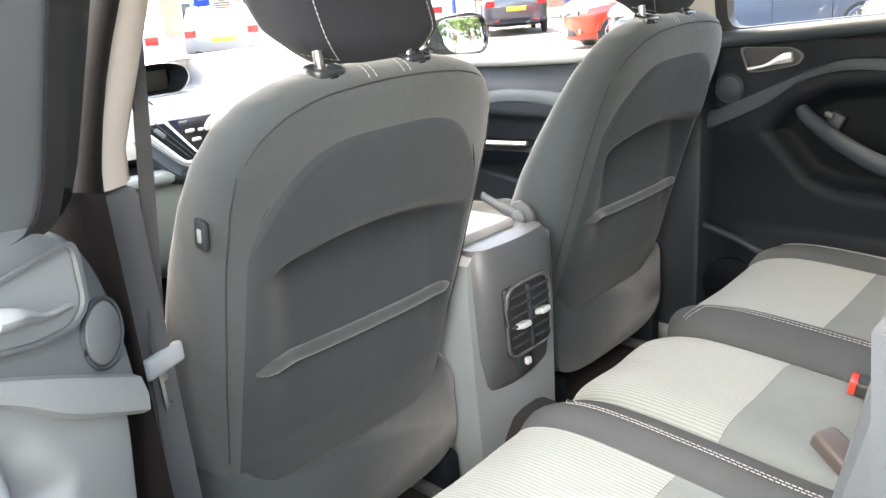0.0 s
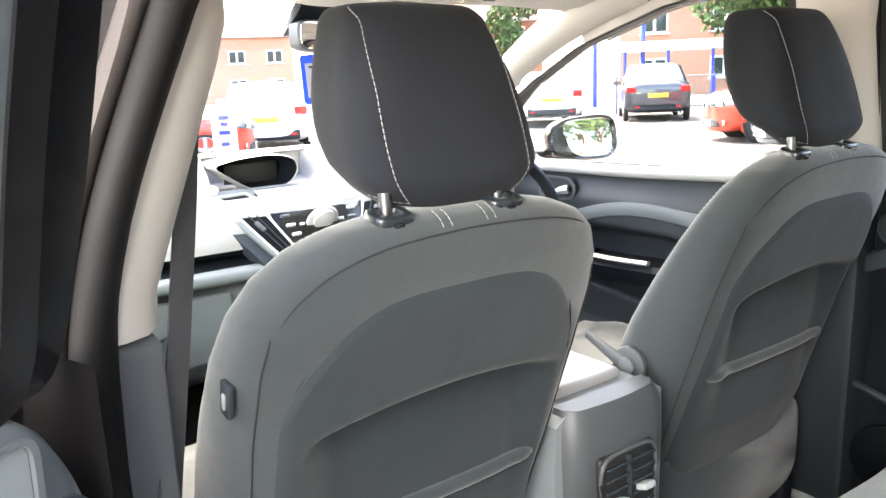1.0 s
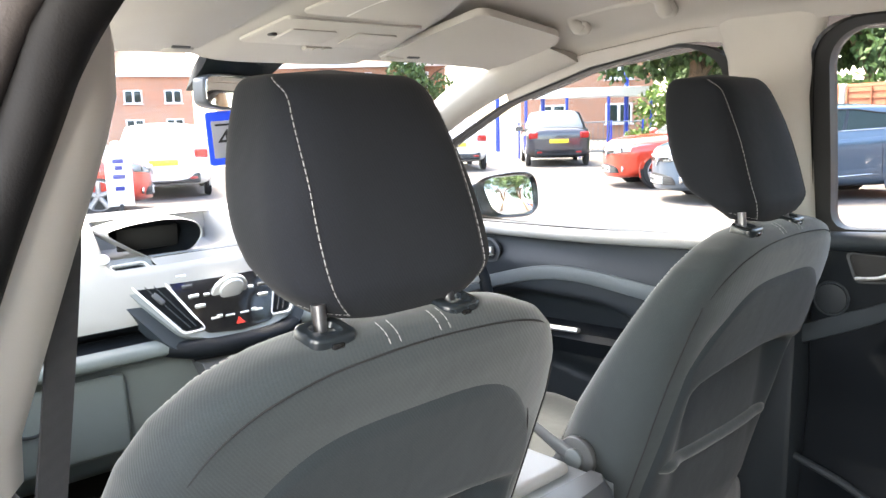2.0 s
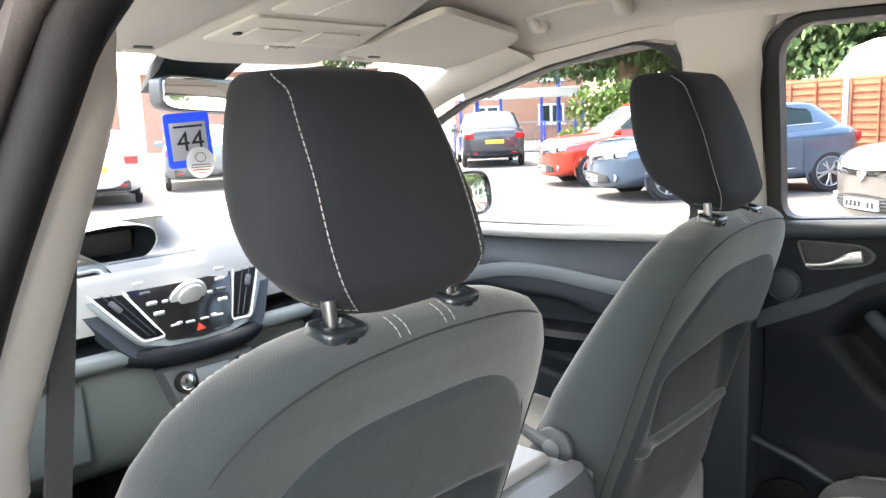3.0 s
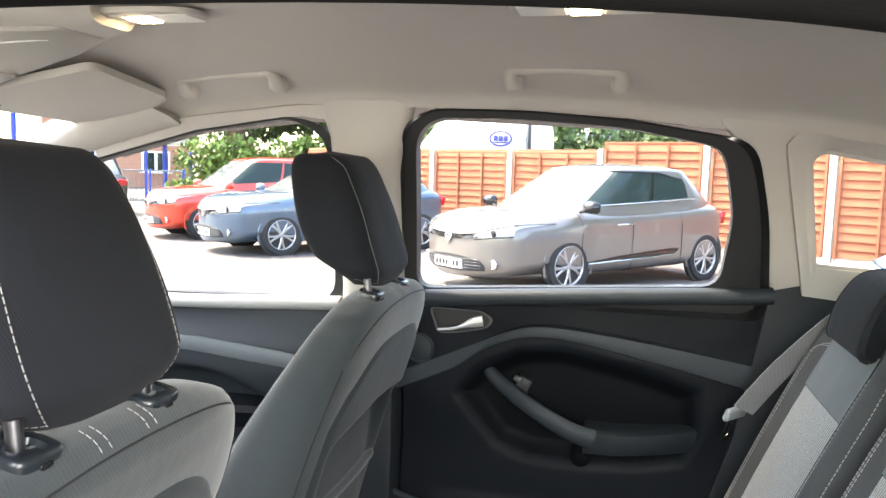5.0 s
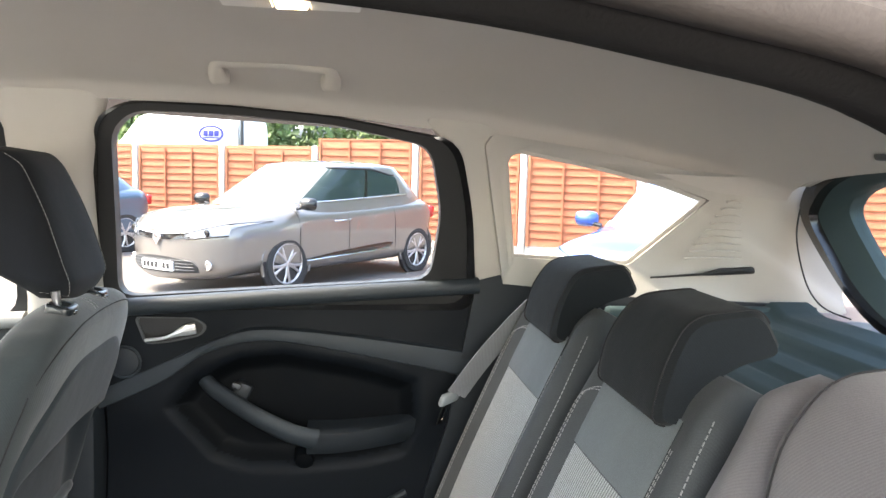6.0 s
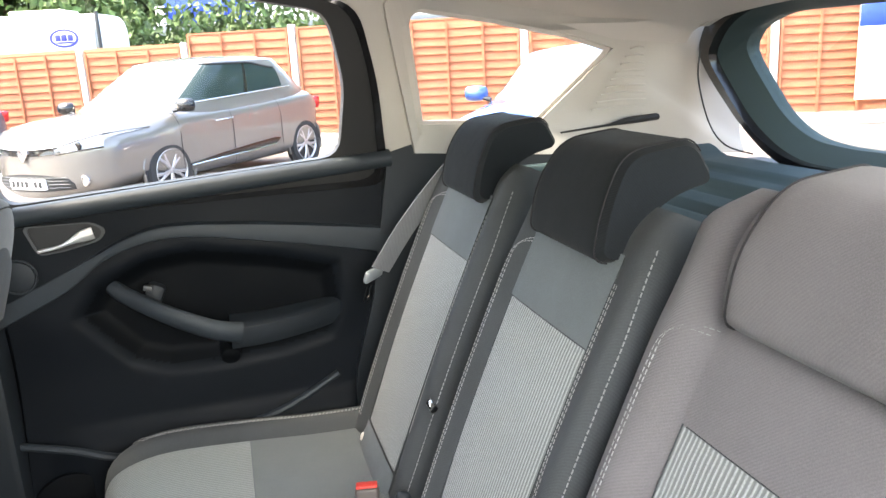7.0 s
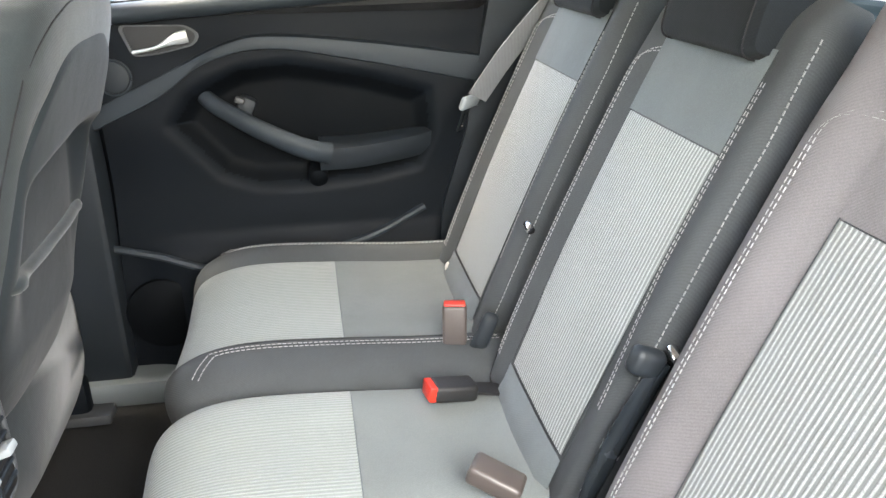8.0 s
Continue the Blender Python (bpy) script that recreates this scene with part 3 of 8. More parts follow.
    # slanted pull handle that runs into the armrest
    b = bmesh.new()
    path = spline([(0.722, -0.137, 0.985), (0.700, -0.165, 0.966), (0.668, -0.24, 0.926), (0.650, -0.315, 0.893), (0.655, -0.365, 0.878)], 6)
    tube(b, path, [0.016 + 0.006 * k / len(path) for k in range(len(path))], 12, 0.75, Vector((1, 0, 0.3)))
    put("pull_handle", b, PLASTIC_TEAL if flip else PLASTIC_STRIP)
    b = bmesh.new()
    path = spline([(0.662, -0.345, 0.880), (0.668, -0.42, 0.880), (0.690, -0.52, 0.888), (0.712, -0.575, 0.895)], 6)
    rings = []
    for p in path:
        rings.append([p + Vector(q) for q in ((-0.004, 0, 0.006), (0.01, 0, 0.014), (0.10, 0, 0.012), (0.10, 0, -0.03), (0.012, 0, -0.04), (-0.004, 0, -0.02))])
    skin(b, rings)
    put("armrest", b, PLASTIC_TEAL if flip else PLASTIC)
    b = bmesh.new()
    cyl(b, 0.020, 0.05, Matrix.Translation((0.715, -0.34, 0.826)) @ Matrix.Rotation(radians(70), 4, "Y"), 20, bevel=0.006)
    put("handle_foot", b, PLASTIC_DEEP)
    b = bmesh.new()
    rbox(b, (0.03, 0.034, 0.05), pose(0.712, -0.212, 0.958, 25, 0, 0), 0.009)
    put("switch_base", b, PLASTIC_OPEN if flip else PLASTIC)
    b = bmesh.new()
    rbox(b, (0.014, 0.018, 0.012), pose(0.694, -0.205, 0.978, 20, 0, 0), 0.004)
    put("window_switch", b, PLASTIC_MID)
    # door pocket lip and lower speaker grille
    b = bmesh.new()
    tube(b, spline([(0.688, 0.060, 0.702), (0.676, -0.03, 0.682), (0.668, -0.12, 0.655), (0.672, -0.25, 0.66), (0.680, -0.42, 0.69), (0.700, -0.55, 0.745)], 6), 0.008, 8)
    put("pocket_lip", b, PLASTIC_STRIP)
    b = bmesh.new()
    cyl(b, 0.075, 0.012, Matrix.Translation((0.690, -0.015, 0.555)) @ Matrix.Rotation(radians(90), 4, "Y"), 36, bevel=0.004)
    put("speaker_grille", b, PLASTIC_DEEP)
    # outer skin, window frame, glass
    b = bmesh.new()
    grid(b, lambda u, v: Vector((0.80 - 0.02 * smooth(0.8, 1.15, 0.36 + 0.78 * v) + 0.03 * smooth(0.6, 0.36, 0.36 + 0.78 * v) * -1, 0.075 - (0.79 - 0.12 * smooth(0.8, 0.4, v)) * u, 0.36 + 0.78 * v)), 20, 20)
    put("outer_skin", b, BODY_DARK)
    b = bmesh.new()
    grid(b, lambda u, v: Vector((0.700 + 0.10 * u, 0.062 + 0.014 * math.sin(u * 3.14), 0.38 + 0.76 * v)), 6, 10)
    put("door_edge", b, BODY_DARK)
    seal_rows, glass_rows = list(REAR_SEAL), list(REAR_GLASS)
    if flip:
        for k, y in ((0, -0.010), (1, 0.016), (7, -0.048), (8, -0.026)):
            seal_rows[k] = (y, REAR_SEAL[k][1])
        for k, y in ((0, -0.150), (1, -0.140), (7, -0.18), (8, -0.165)):
            glass_rows[k] = (y, REAR_GLASS[k][1])
        wide = [side(p.y, p.z, 1, -0.004) for p in loop(REAR_SEAL, 120, 0.045)]
        b = bmesh.new()
        band(b, wide, [side(p.y, p.z, 1, -0.004) for p in loop(seal_rows, 120, 0.045)], (0.03, 0, 0))
        put("frame_rubber", b, BLACK_GLOSS)
    o = [side(p.y, p.z, 1, 0.010) for p in loop(seal_rows, 120, 0.045)]
    i = [side(p.y, p.z, 1, 0.010) for p in loop(glass_rows, 120, 0.035)]
    b = bmesh.new()
    band(b, o, i, (0.035, 0, 0))
    put("window_frame", b, RUBBER if not flip else PLASTIC_OPEN)
    b = bmesh.new()
    band(b, [p + Vector((-0.004, 0, 0)) for p in o], [p.lerp(q, 0.22) + Vector((-0.006, 0, 0)) for p, q in zip(o, i)], (0.003, 0, 0))
    put("frame_edge", b, BLACK_GLOSS)
    b = bmesh.new()
    f = b.faces.new([b.verts.new(side(p.y, p.z, 1, -0.014)) for p in loop(glass_rows, 60)])
    ext = bmesh.ops.extrude_face_region(b, geom=[f])
    bmesh.ops.translate(b, vec=(0.004, 0, 0), verts=[v for v in ext["geom"] if isinstance(v, bmesh.types.BMVert)])
    put("pane", b, GLASS)


door_2 = thing("door_2", "closed rear car door with dark plastic inner panel", "car door", kind="structure")
rear_door_parts(door_2, Matrix(), False)
HINGE = Vector((-0.839, 0.048, 0))
swing = Matrix.Translation(HINGE) @ Matrix.Rotation(radians(-52), 4, "Z") @ Matrix.Translation(-HINGE) @ Matrix.Diagonal((-1, 1, 1, 1))
door_4 = thing("door_4", "open rear car door, daylight coloured into its paler inner panel", "car door", kind="structure")
rear_door_parts(door_4, swing, True)


def front_door(name, s, label):
    door = thing(name, label, "car door", kind="structure")
    mir = Matrix.Diagonal((s, 1, 1, 1))

    def put(nm, b, mat, lab="", angle=40):
        b.transform(mir)
        return part(nm, b, mat, door, lab, angle=angle)

    def skin_at(u, v):
        z = 0.42 + (1.095 - 0.42) * v
        y = 0.195 + (1.25 - 0.195) * u
        x = 0.706 + 0.010 * smooth(1.04, 1.09, z)
        x -= 0.02 * smooth(0.85, 0.95, z) * smooth(1.06, 1.0, z)
        lo = 0.72 + 0.05 * smooth(0.4, 0.9, y)
        hi = 0.945 - 0.9 * max(0.0, abs(y - 0.66) - 0.12) ** 1.5
        x += 0.05 * smooth(lo, lo + 0.03, z) * smooth(hi, hi - 0.03, z) * smooth(0.25, 0.3, y) * smooth(1.05, 0.98, y)
        x -= 0.03 * smooth(0.68, 0.6, z)
        return Vector((x, y, z))

    b = bmesh.new()
    grid(b, skin_at, 90, 70)
    put("door_panel", b, PLASTIC, angle=60)
    b = bmesh.new()
    tube(b, spline([(0.695, 0.19, 1.112), (0.692, 0.6, 1.093), (0.69, 1.1, 1.086)], 8), 0.020, 12, 0.8)
    # pale colour carries the reflection along the door top
    put("belt_ledge", b, PLASTIC_DASH)
    top = spline([(0, 0.20, 0.985), (0, 0.40, 1.005), (0, 0.58, 1.018), (0, 0.72, 1.008), (0, 0.88, 0.965), (0, 1.06, 0.905)], 6)
    low = spline([(0, 0.20, 0.945), (0, 0.40, 0.962), (0, 0.58, 0.978), (0, 0.70, 0.970), (0, 0.84, 0.935), (0, 1.06, 0.870)], 6)
    b = bmesh.new()
    rings = []
    for a, c in zip(top, low):
        w = a - c
        rings.append([Vector((x, *(c + w * f).yz)) for x, f in ((0.712, 1.06), (0.694, 1.0), (0.684, 0.9), (0.678, 0.5), (0.682, 0.1), (0.692, 0.0), (0.712, -0.06))])
    skin(b, rings)
    put("trim_strip", b, PLASTIC_OPEN, "paler grey raised strip")
    bez = rounded([Vector((0, *q)) for q in [(0.985, 1.060), (0.86, 1.062), (0.835, 1.035), (0.85, 1.000), (0.94, 0.990), (0.985, 1.000)]], 0.015, 4)
    o = [Vector((0.690, p.y, p.z)) for p in around(bez, 60)]
    mid = sum((p for p in o), Vector()) / 60
    i = [mid + (p - mid) * 0.84 for p in o]
    b = bmesh.new()
    band(b, o, i, (-0.006, 0, 0))
    put("handle_bezel", b, PLASTIC_MID)
    b = bmesh.new()
    slab(b, [p + Vector((0.001, 0, 0)) for p in i], (-0.001, 0, 0))
    put("handle_cup", b, PLASTIC)
    b = bmesh.new()
    tube(b, spline([(0.687, 0.965, 1.010), (0.672, 0.92, 1.016), (0.668, 0.88, 1.026), (0.676, 0.858, 1.03)], 6), [0.005 + 0.010 * smooth(0.3, 0.8, k / 18) for k in range(19)], 10, 0.8)
    put("door_handle", b, SILVER, "satin silver release lever")
    b = bmesh.new()
    path = spline([(0.675, 0.36, 0.862), (0.655, 0.48, 0.862), (0.648, 0.62, 0.858), (0.655, 0.78, 0.852), (0.69, 0.90, 0.856)], 6)
    rings = [[p + Vector(q) for q in ((-0.004, 0, -0.01), (0.006, 0, 0.004), (0.10, 0, 0.004), (0.10, 0, -0.05), (0.015, 0, -0.05))] for p in path]
    skin(b, rings)
    put("armrest", b, PLASTIC_SOFT)
    b = bmesh.new()
    tube(b, spline([(0.652, 0.56, 0.872), (0.640, 0.66, 0.870), (0.652, 0.76, 0.866)], 6), 0.010, 10, 0.6)
    put("pull_handle", b, SILVER, "satin silver pull handle")
    for k in range(4):
        b = bmesh.new()
        rbox(b, (0.022, 0.020, 0.010), pose(0.682 + 0.026 * (k % 2), 0.79 + 0.03 * (k // 2), 0.864, 0, 0, 0), 0.003)
        put("window_switch", b, BLACK_GLOSS)
    o = [side(p.y, p.z, 1, 0.010) for p in loop(FRONT_SEAL, 120, 0.045)]
    i = [side(p.y, p.z, 1, 0.010) for p in loop(FRONT_GLASS, 120, 0.035)]
    b = bmesh.new()
    band(b, o, i, (0.035, 0, 0))
    put("window_frame", b, RUBBER)
    b = bmesh.new()
    f = b.faces.new([b.verts.new(side(p.y, p.z, 1, -0.014)) for p in loop(FRONT_GLASS, 60)])
    ext = bmesh.ops.extrude_face_region(b, geom=[f])
    bmesh.ops.translate(b, vec=(0.004, 0, 0), verts=[v for v in ext["geom"] if isinstance(v, bmesh.types.BMVert)])
    put("pane", b, GLASS)
    b = bmesh.new()
    grid(b, lambda u, v: Vector((0.80 - 0.02 * v, 0.11 + 1.2 * u, 0.36 + 0.74 * v)), 10, 10)
    put("outer_skin", b, BODY_DARK)
    b = bmesh.new()
    grid(b, lambda u, v: Vector((0.71 + 0.09 * u, 0.11 + 0.08 * (1 - u), 0.38 + 0.72 * v)), 4, 10)
    put("door_edge", b, BODY_DARK)
    return door


front_door("door_1", 1, "closed front car door with grey plastic inner panel")
front_door("door_3", -1, "closed front car door with grey plastic inner panel")

# left rear doorway: painted flange and rubber seal
AP = [(0.060, 0.44), (0.055, 1.0), (0.042, 1.20), (0.020, 1.40), (-0.01, 1.465), (-0.06, 1.487), (-0.25, 1.490), (-0.42, 1.482), (-0.52, 1.468), (-0.60, 1.447), (-0.675, 1.39), (-0.735, 1.27), (-0.78, 1.10), (-0.79, 0.98), (-0.66, 0.80), (-0.50, 0.62), (-0.42, 0.46)]
ring = spline([side(y, z, -1, -0.004 - 0.004 * smooth(-0.02, 0.01, y)) for y, z in AP], 6)
b = bmesh.new()
grid(b, lambda u, v: Vector((-side_x(curve1(EDGE_Z, 0.05 - 0.75 * u)), 0.05 - 0.75 * u, curve1(EDGE_Z, 0.05 - 0.75 * u))).lerp(side(0.05 - 0.75 * u, curve1([(-0.7, 1.40), (-0.585, 1.45), (-0.42, 1.488), (0.05, 1.492)], 0.05 - 0.75 * u), -1, 0.012), v), 20, 3)
tagged(part("trim", b, LINING), "grey beige lining strip above the open doorway", "pillar trim", kind="structure")
b = bmesh.new()
tube(b, ring, 0.025, 12, 0.75)
door_seal = tagged(part("door_seal", b, SEAL_RUBBER), "black rubber seal round the open doorway", "door seal", kind="structure")
# outer bead in brown: the flange's highlight put into a colour
b = bmesh.new()
tube(b, [p + Vector((-0.030, 0.004, 0)) for p in ring], 0.015, 10, 0.8)
part("outer_lip", b, LIP_GLEAM, door_seal, "outer lip coloured with a brown highlight")
b = bmesh.new()
rings = []
for p in ring:
    mid = Vector((p.x, -0.30, 1.0))
    w = Vector((0, p.y - mid.y, p.z - mid.z)).normalized()
    fore = smooth(-0.05, 0.02, p.y)
    rings.append([p + Vector((-0.012, 0, 0)) + w * 0.010, p + Vector((-0.03, 0, 0)) + w * 0.012, p + Vector((-0.045, 0, 0)) + w * 0.022, p + Vector((-0.060, 0, 0)) + w * 0.022, p + Vector((-0.075, 0, 0)) + w * 0.036, p + Vector((-0.095, 0, 0)) + w * 0.042, p + Vector((-0.10, 0, 0)) + w * 0.046, p + Vector((-0.10 - 0.035 * fore, 0, 0)) + w * 0.060, p + Vector((-0.105 - 0.045 * fore, 0, 0)) + w * 0.110, p + Vector((-0.02, 0, 0)) + w * 0.080])
skin(b, rings)
tagged(part("door_frame", b, BODY_DARK, angle=60), "dark metallic painted steel doorway flange", "door frame", kind="structure")

# lining strips above the front side windows
for s in (1, -1):
    b = bmesh.new()
    rings = []
    for k in range(17):
        y = 0.165 + 0.565 * k / 16
        tuck = smooth(0.165, 0.26, y)
        low = curve1([(0.10, 1.500), (0.17, 1.498), (0.20, 1.504), (0.255, 1.509), (0.483, 1.477), (0.754, 1.409)], y)
        e = side(y, curve1(EDGE_Z, y) + 0.010, s, 0.004 + 0.018 * tuck)
        f = side(y, low, s, 0.004 + 0.016 * tuck)
        rings.append([e, f, f + Vector((s * 0.03, 0, 0.002)), e + Vector((s * 0.03, 0, 0.01))])
    skin(b, rings)
    tagged(part("trim", b, LINING), "grey beige lining strip above the front window", "pillar trim", kind="structure")

# front pillars and windscreen
for s in (1, -1):
    a = spline([side(0.50, 1.488, s, 0.03), side(0.754, 1.421, s, 0.03), side(0.99, 1.327, s, 0.03), side(1.20, 1.21, s, 0.03), side(1.38, 1.12, s, 0.02)], 6)
    c = spline([Vector((s * 0.50, 0.56, 1.535)), Vector((s * 0.535, 0.80, 1.462)), Vector((s * 0.565, 1.02, 1.355)), Vector((s * 0.60, 1.25, 1.235)), Vector((s * 0.64, 1.50, 1.115))], 6)
    b = bmesh.new()
    skin(b, [[p, p.lerp(q, 0.3) + Vector((-s * 0.014, -0.012, 0)), p.lerp(q, 0.75) + Vector((-s * 0.014, -0.012, -0.004)), q, q + Vector((s * 0.02, 0.03, 0.02)), p + Vector((s * 0.05, 0.02, 0.02))] for p, q in zip(a, c)])
    tagged(part("trim", b, TRIM_PALE, angle=60), "pale beige plastic front pillar trim", "pillar trim", kind="structure")
window_1 = thing("window_1", "raked glass windscreen of a car", "windscreen", kind="structure")
b = bmesh.new()
grid(b, lambda u, v: Vector(((1.12 + 0.16 * v) * (u - 0.5), 0.70 + 0.86 * v + 0.16 * (1 - (2 * u - 1) ** 2) * (0.4 + 0.6 * v), 1.515 - 0.395 * v)), 24, 12)
part("pane", b, GLASS_SCREEN, window_1)
b = bmesh.new()
rbox(b, (1.0, 0.05, 0.03), pose(0, 0.738, 1.517, -20, 0, 0), 0.012)
tagged(part("trim", b, LINING), "grey beige windscreen header trim", "header trim", kind="structure")

# tailgate with its window
tail = thing("tailgate", "closed car tailgate with grey plastic inner trim", "tailgate", kind="structure")


def gate(x, z, off=0.0):
    """A point on the leaning tailgate."""
    return Vector((x, -1.36 + 0.35 * (z - 1.40) - off, z))


def both(rows):
    """A closed outline from its right half, top first."""
    return [(-x, z) for x, z in rows[::-1]] + rows


outer = both([(0.445, 1.450), (0.590, 1.418), (0.652, 1.352), (0.626, 1.290), (0.566, 1.198), (0.505, 1.142), (0.44, 1.118)])
rows = both([(0.440, 1.436), (0.540, 1.402), (0.602, 1.350), (0.596, 1.322), (0.542, 1.212), (0.478, 1.160), (0.41, 1.138)])
inner = both([(0.430, 1.420), (0.515, 1.396), (0.556, 1.360), (0.546, 1.326), (0.494, 1.224), (0.430, 1.180), (0.34, 1.170)])
ro = around(rounded([Vector((x, 0, z)) for x, z in outer], 0.06, 6), 160)
rm = around(rounded([Vector((x, 0, z)) for x, z in rows], 0.06, 6), 160)
ri = around(rounded([Vector((x, 0, z)) for x, z in inner], 0.06, 6), 160)
b = bmesh.new()
band(b, [gate(p.x, p.z, -0.02) for p in ro], [gate(p.x, p.z, -0.03) for p in rm], (0, -0.05, 0))
part("gate_seal", b, BLACK_GLOSS, tail)
b = bmesh.new()
band(b, [gate(p.x, p.z, -0.008) for p in rm], [gate(p.x, p.z, 0.03) for p in ri], (0, -0.03, 0))
part("gate_trim", b, PLASTIC_SHELF, tail)
b = bmesh.new()
skin(b, [[gate(p.x, p.z, 0.04) for p in ri], [gate(p.x, p.z, 0.044) for p in ri]])
part("pane", b, GLASS, tail)
b = bmesh.new()
slab(b, [Vector((x, -1.44, z)) for x, z in [(-0.62, 1.125), (0.62, 1.125), (0.66, 0.42), (-0.66, 0.42)]], (0, -0.06, 0))
part("gate_lower", b, PLASTIC, tail)
b = bmesh.new()
tube(b, spline([gate(0.590, 1.36, -0.05), gate(0.580, 1.30, -0.08), gate(0.570, 1.215, -0.09), gate(0.55, 1.168, -0.08), gate(0.51, 1.15, -0.05)], 8), 0.0018, 6)
tagged(part("shelf_cord", b, RUBBER), "thin black parcel shelf cord hanging at the tailgate", "cord")
# header above the tailgate
b = bmesh.new()
slab(b, [Vector((x, -1.315, z)) for x, z in [(-0.60, 1.52), (0.60, 1.52), (0.58, 1.405), (0.44, 1.438), (-0.44, 1.438), (-0.58, 1.405)]], (0, -0.05, 0), 0.01)
tagged(part("trim", b, LINING), "grey beige header above the tailgate", "header trim", kind="structure")
b = bmesh.new()


def shelf_at(u, v):
    x, y = 1.32 * (u - 0.5), -0.93 - 0.47 * v
    z = 1.115 + 0.012 * smooth(0.10, 0.14, v) - 0.016 * smooth(0.24, 0.27, v) * smooth(0.34, 0.31, v) - 0.024 * smooth(0.46, 0.50, v) * smooth(0.66, 0.62, v) + 0.012 * smooth(0.78, 0.82, v)
    return Vector((x, y, z + 0.02 * smooth(0.9, 1.0, abs(2 * u - 1))))


grid(b, shelf_at, 60, 50)
parcel = thing("parcel_shelf", "blue grey moulded parcel shelf behind the seats", "parcel shelf")
part("panel", b, PLASTIC_SHELF, parcel, angle=60)
b = bmesh.new()
tube(b, [(0.655 * (k / 12 - 1), -0.928, 1.116) for k in range(25)], 0.011, 10, 0.8)
part("front_edge", b, PLASTIC_SHELF, parcel)
for s in (1, -1):
    b = bmesh.new()
    rbox(b, (0.030, 0.40, 0.024), pose(s * 0.652, -1.15, 1.138), 0.009, 3)
    part("side_rail", b, PLASTIC_SHELF, parcel)

for s in (1, -1):
    b = bmesh.new()
    slab(b, [Vector((s * 0.69, y, z)) for y, z in [(-0.555, 0.42), (-0.590, 0.75), (-0.635, 0.90), (-0.686, 1.195), (-0.80, 1.225), (-0.80, 0.42)]], (s * 0.06, 0, 0), 0.006)
    tagged(part("trim", b, PLASTIC), "dark plastic trim behind the rear door", "pillar trim", kind="structure")
    b = bmesh.new()
    ys = [0.72 - 1.36 * k / 40 for k in range(41)]
    skin(b, [[Vector((s * (side_x(curve1(EDGE_Z, y)) - 0.010), y, curve1(EDGE_Z, y) + 0.004)), Vector((s * (side_x(curve1(EDGE_Z, y)) + 0.040), y, curve1(EDGE_Z, y) - 0.018)), Vector((s * (side_x(curve1(EDGE_Z, y)) + 0.065), y, curve1(EDGE_Z, y) + 0.05)), Vector((s * (side_x(curve1(EDGE_Z, y)) - 0.010), y, curve1(EDGE_Z, y) + 0.03))] for y in ys])
    b.transform(Matrix.Translation((s * (0.012 if s < 0 else 0.026), 0, 0)))
    tagged(part("roof_rail", b, BODY_DARK), "dark metallic painted roof rail", "roof rail", kind="structure")

# ---- front seats ----
BACK_W = [(0.60, 0.185), (0.615, 0.204), (0.64, 0.220), (0.70, 0.230), (0.85, 0.238), (1.0, 0.242), (1.08, 0.239), (1.13, 0.229), (1.165, 0.209), (1.19, 0.178), (1.205, 0.138), (1.214, 0.09)]
# the seat back's rear and front faces by height: a wedge that thickens downwards
BACK_R = [(0.60, 0.175), (0.615, 0.142), (0.64, 0.118), (0.68, 0.100), (0.72, 0.085), (0.81, 0.056), (0.90, 0.026), (1.0, -0.003), (1.1, -0.035), (1.15, -0.049), (1.18, -0.054), (1.197, -0.051), (1.208, -0.042), (1.214, -0.026)]
BACK_F = [(0.60, 0.300), (0.64, 0.325), (0.70, 0.305), (0.82, 0.258), (0.933, 0.203), (1.02, 0.146), (1.13, 0.070), (1.17, 0.044), (1.197, 0.026), (1.208, 0.016), (1.214, 0.004)]


def knee_hollow(x, z):
    """How deep the back of the seat is hollowed for the knees behind it."""
    line = 1.012 - 0.7 * x * x
    d = 0.052 * smooth(line + 0.008, line - 0.016, z) * clamp01((z - 0.73) / 0.27)
    return d * smooth(0.200, 0.125, abs(x))


def back_mid(z):
    return (curve1(BACK_R, z) + curve1(BACK_F, z)) / 2


def back_half(z):
    return (curve1(BACK_F, z) - curve1(BACK_R, z)) / 2


def back_rear(x, z):
    k = min(0.999, abs(x + 0.012) / (curve1(BACK_W, z) * 0.93))
    return back_mid(z) - back_half(z) * (1 - k ** 4) ** (1 / 4)


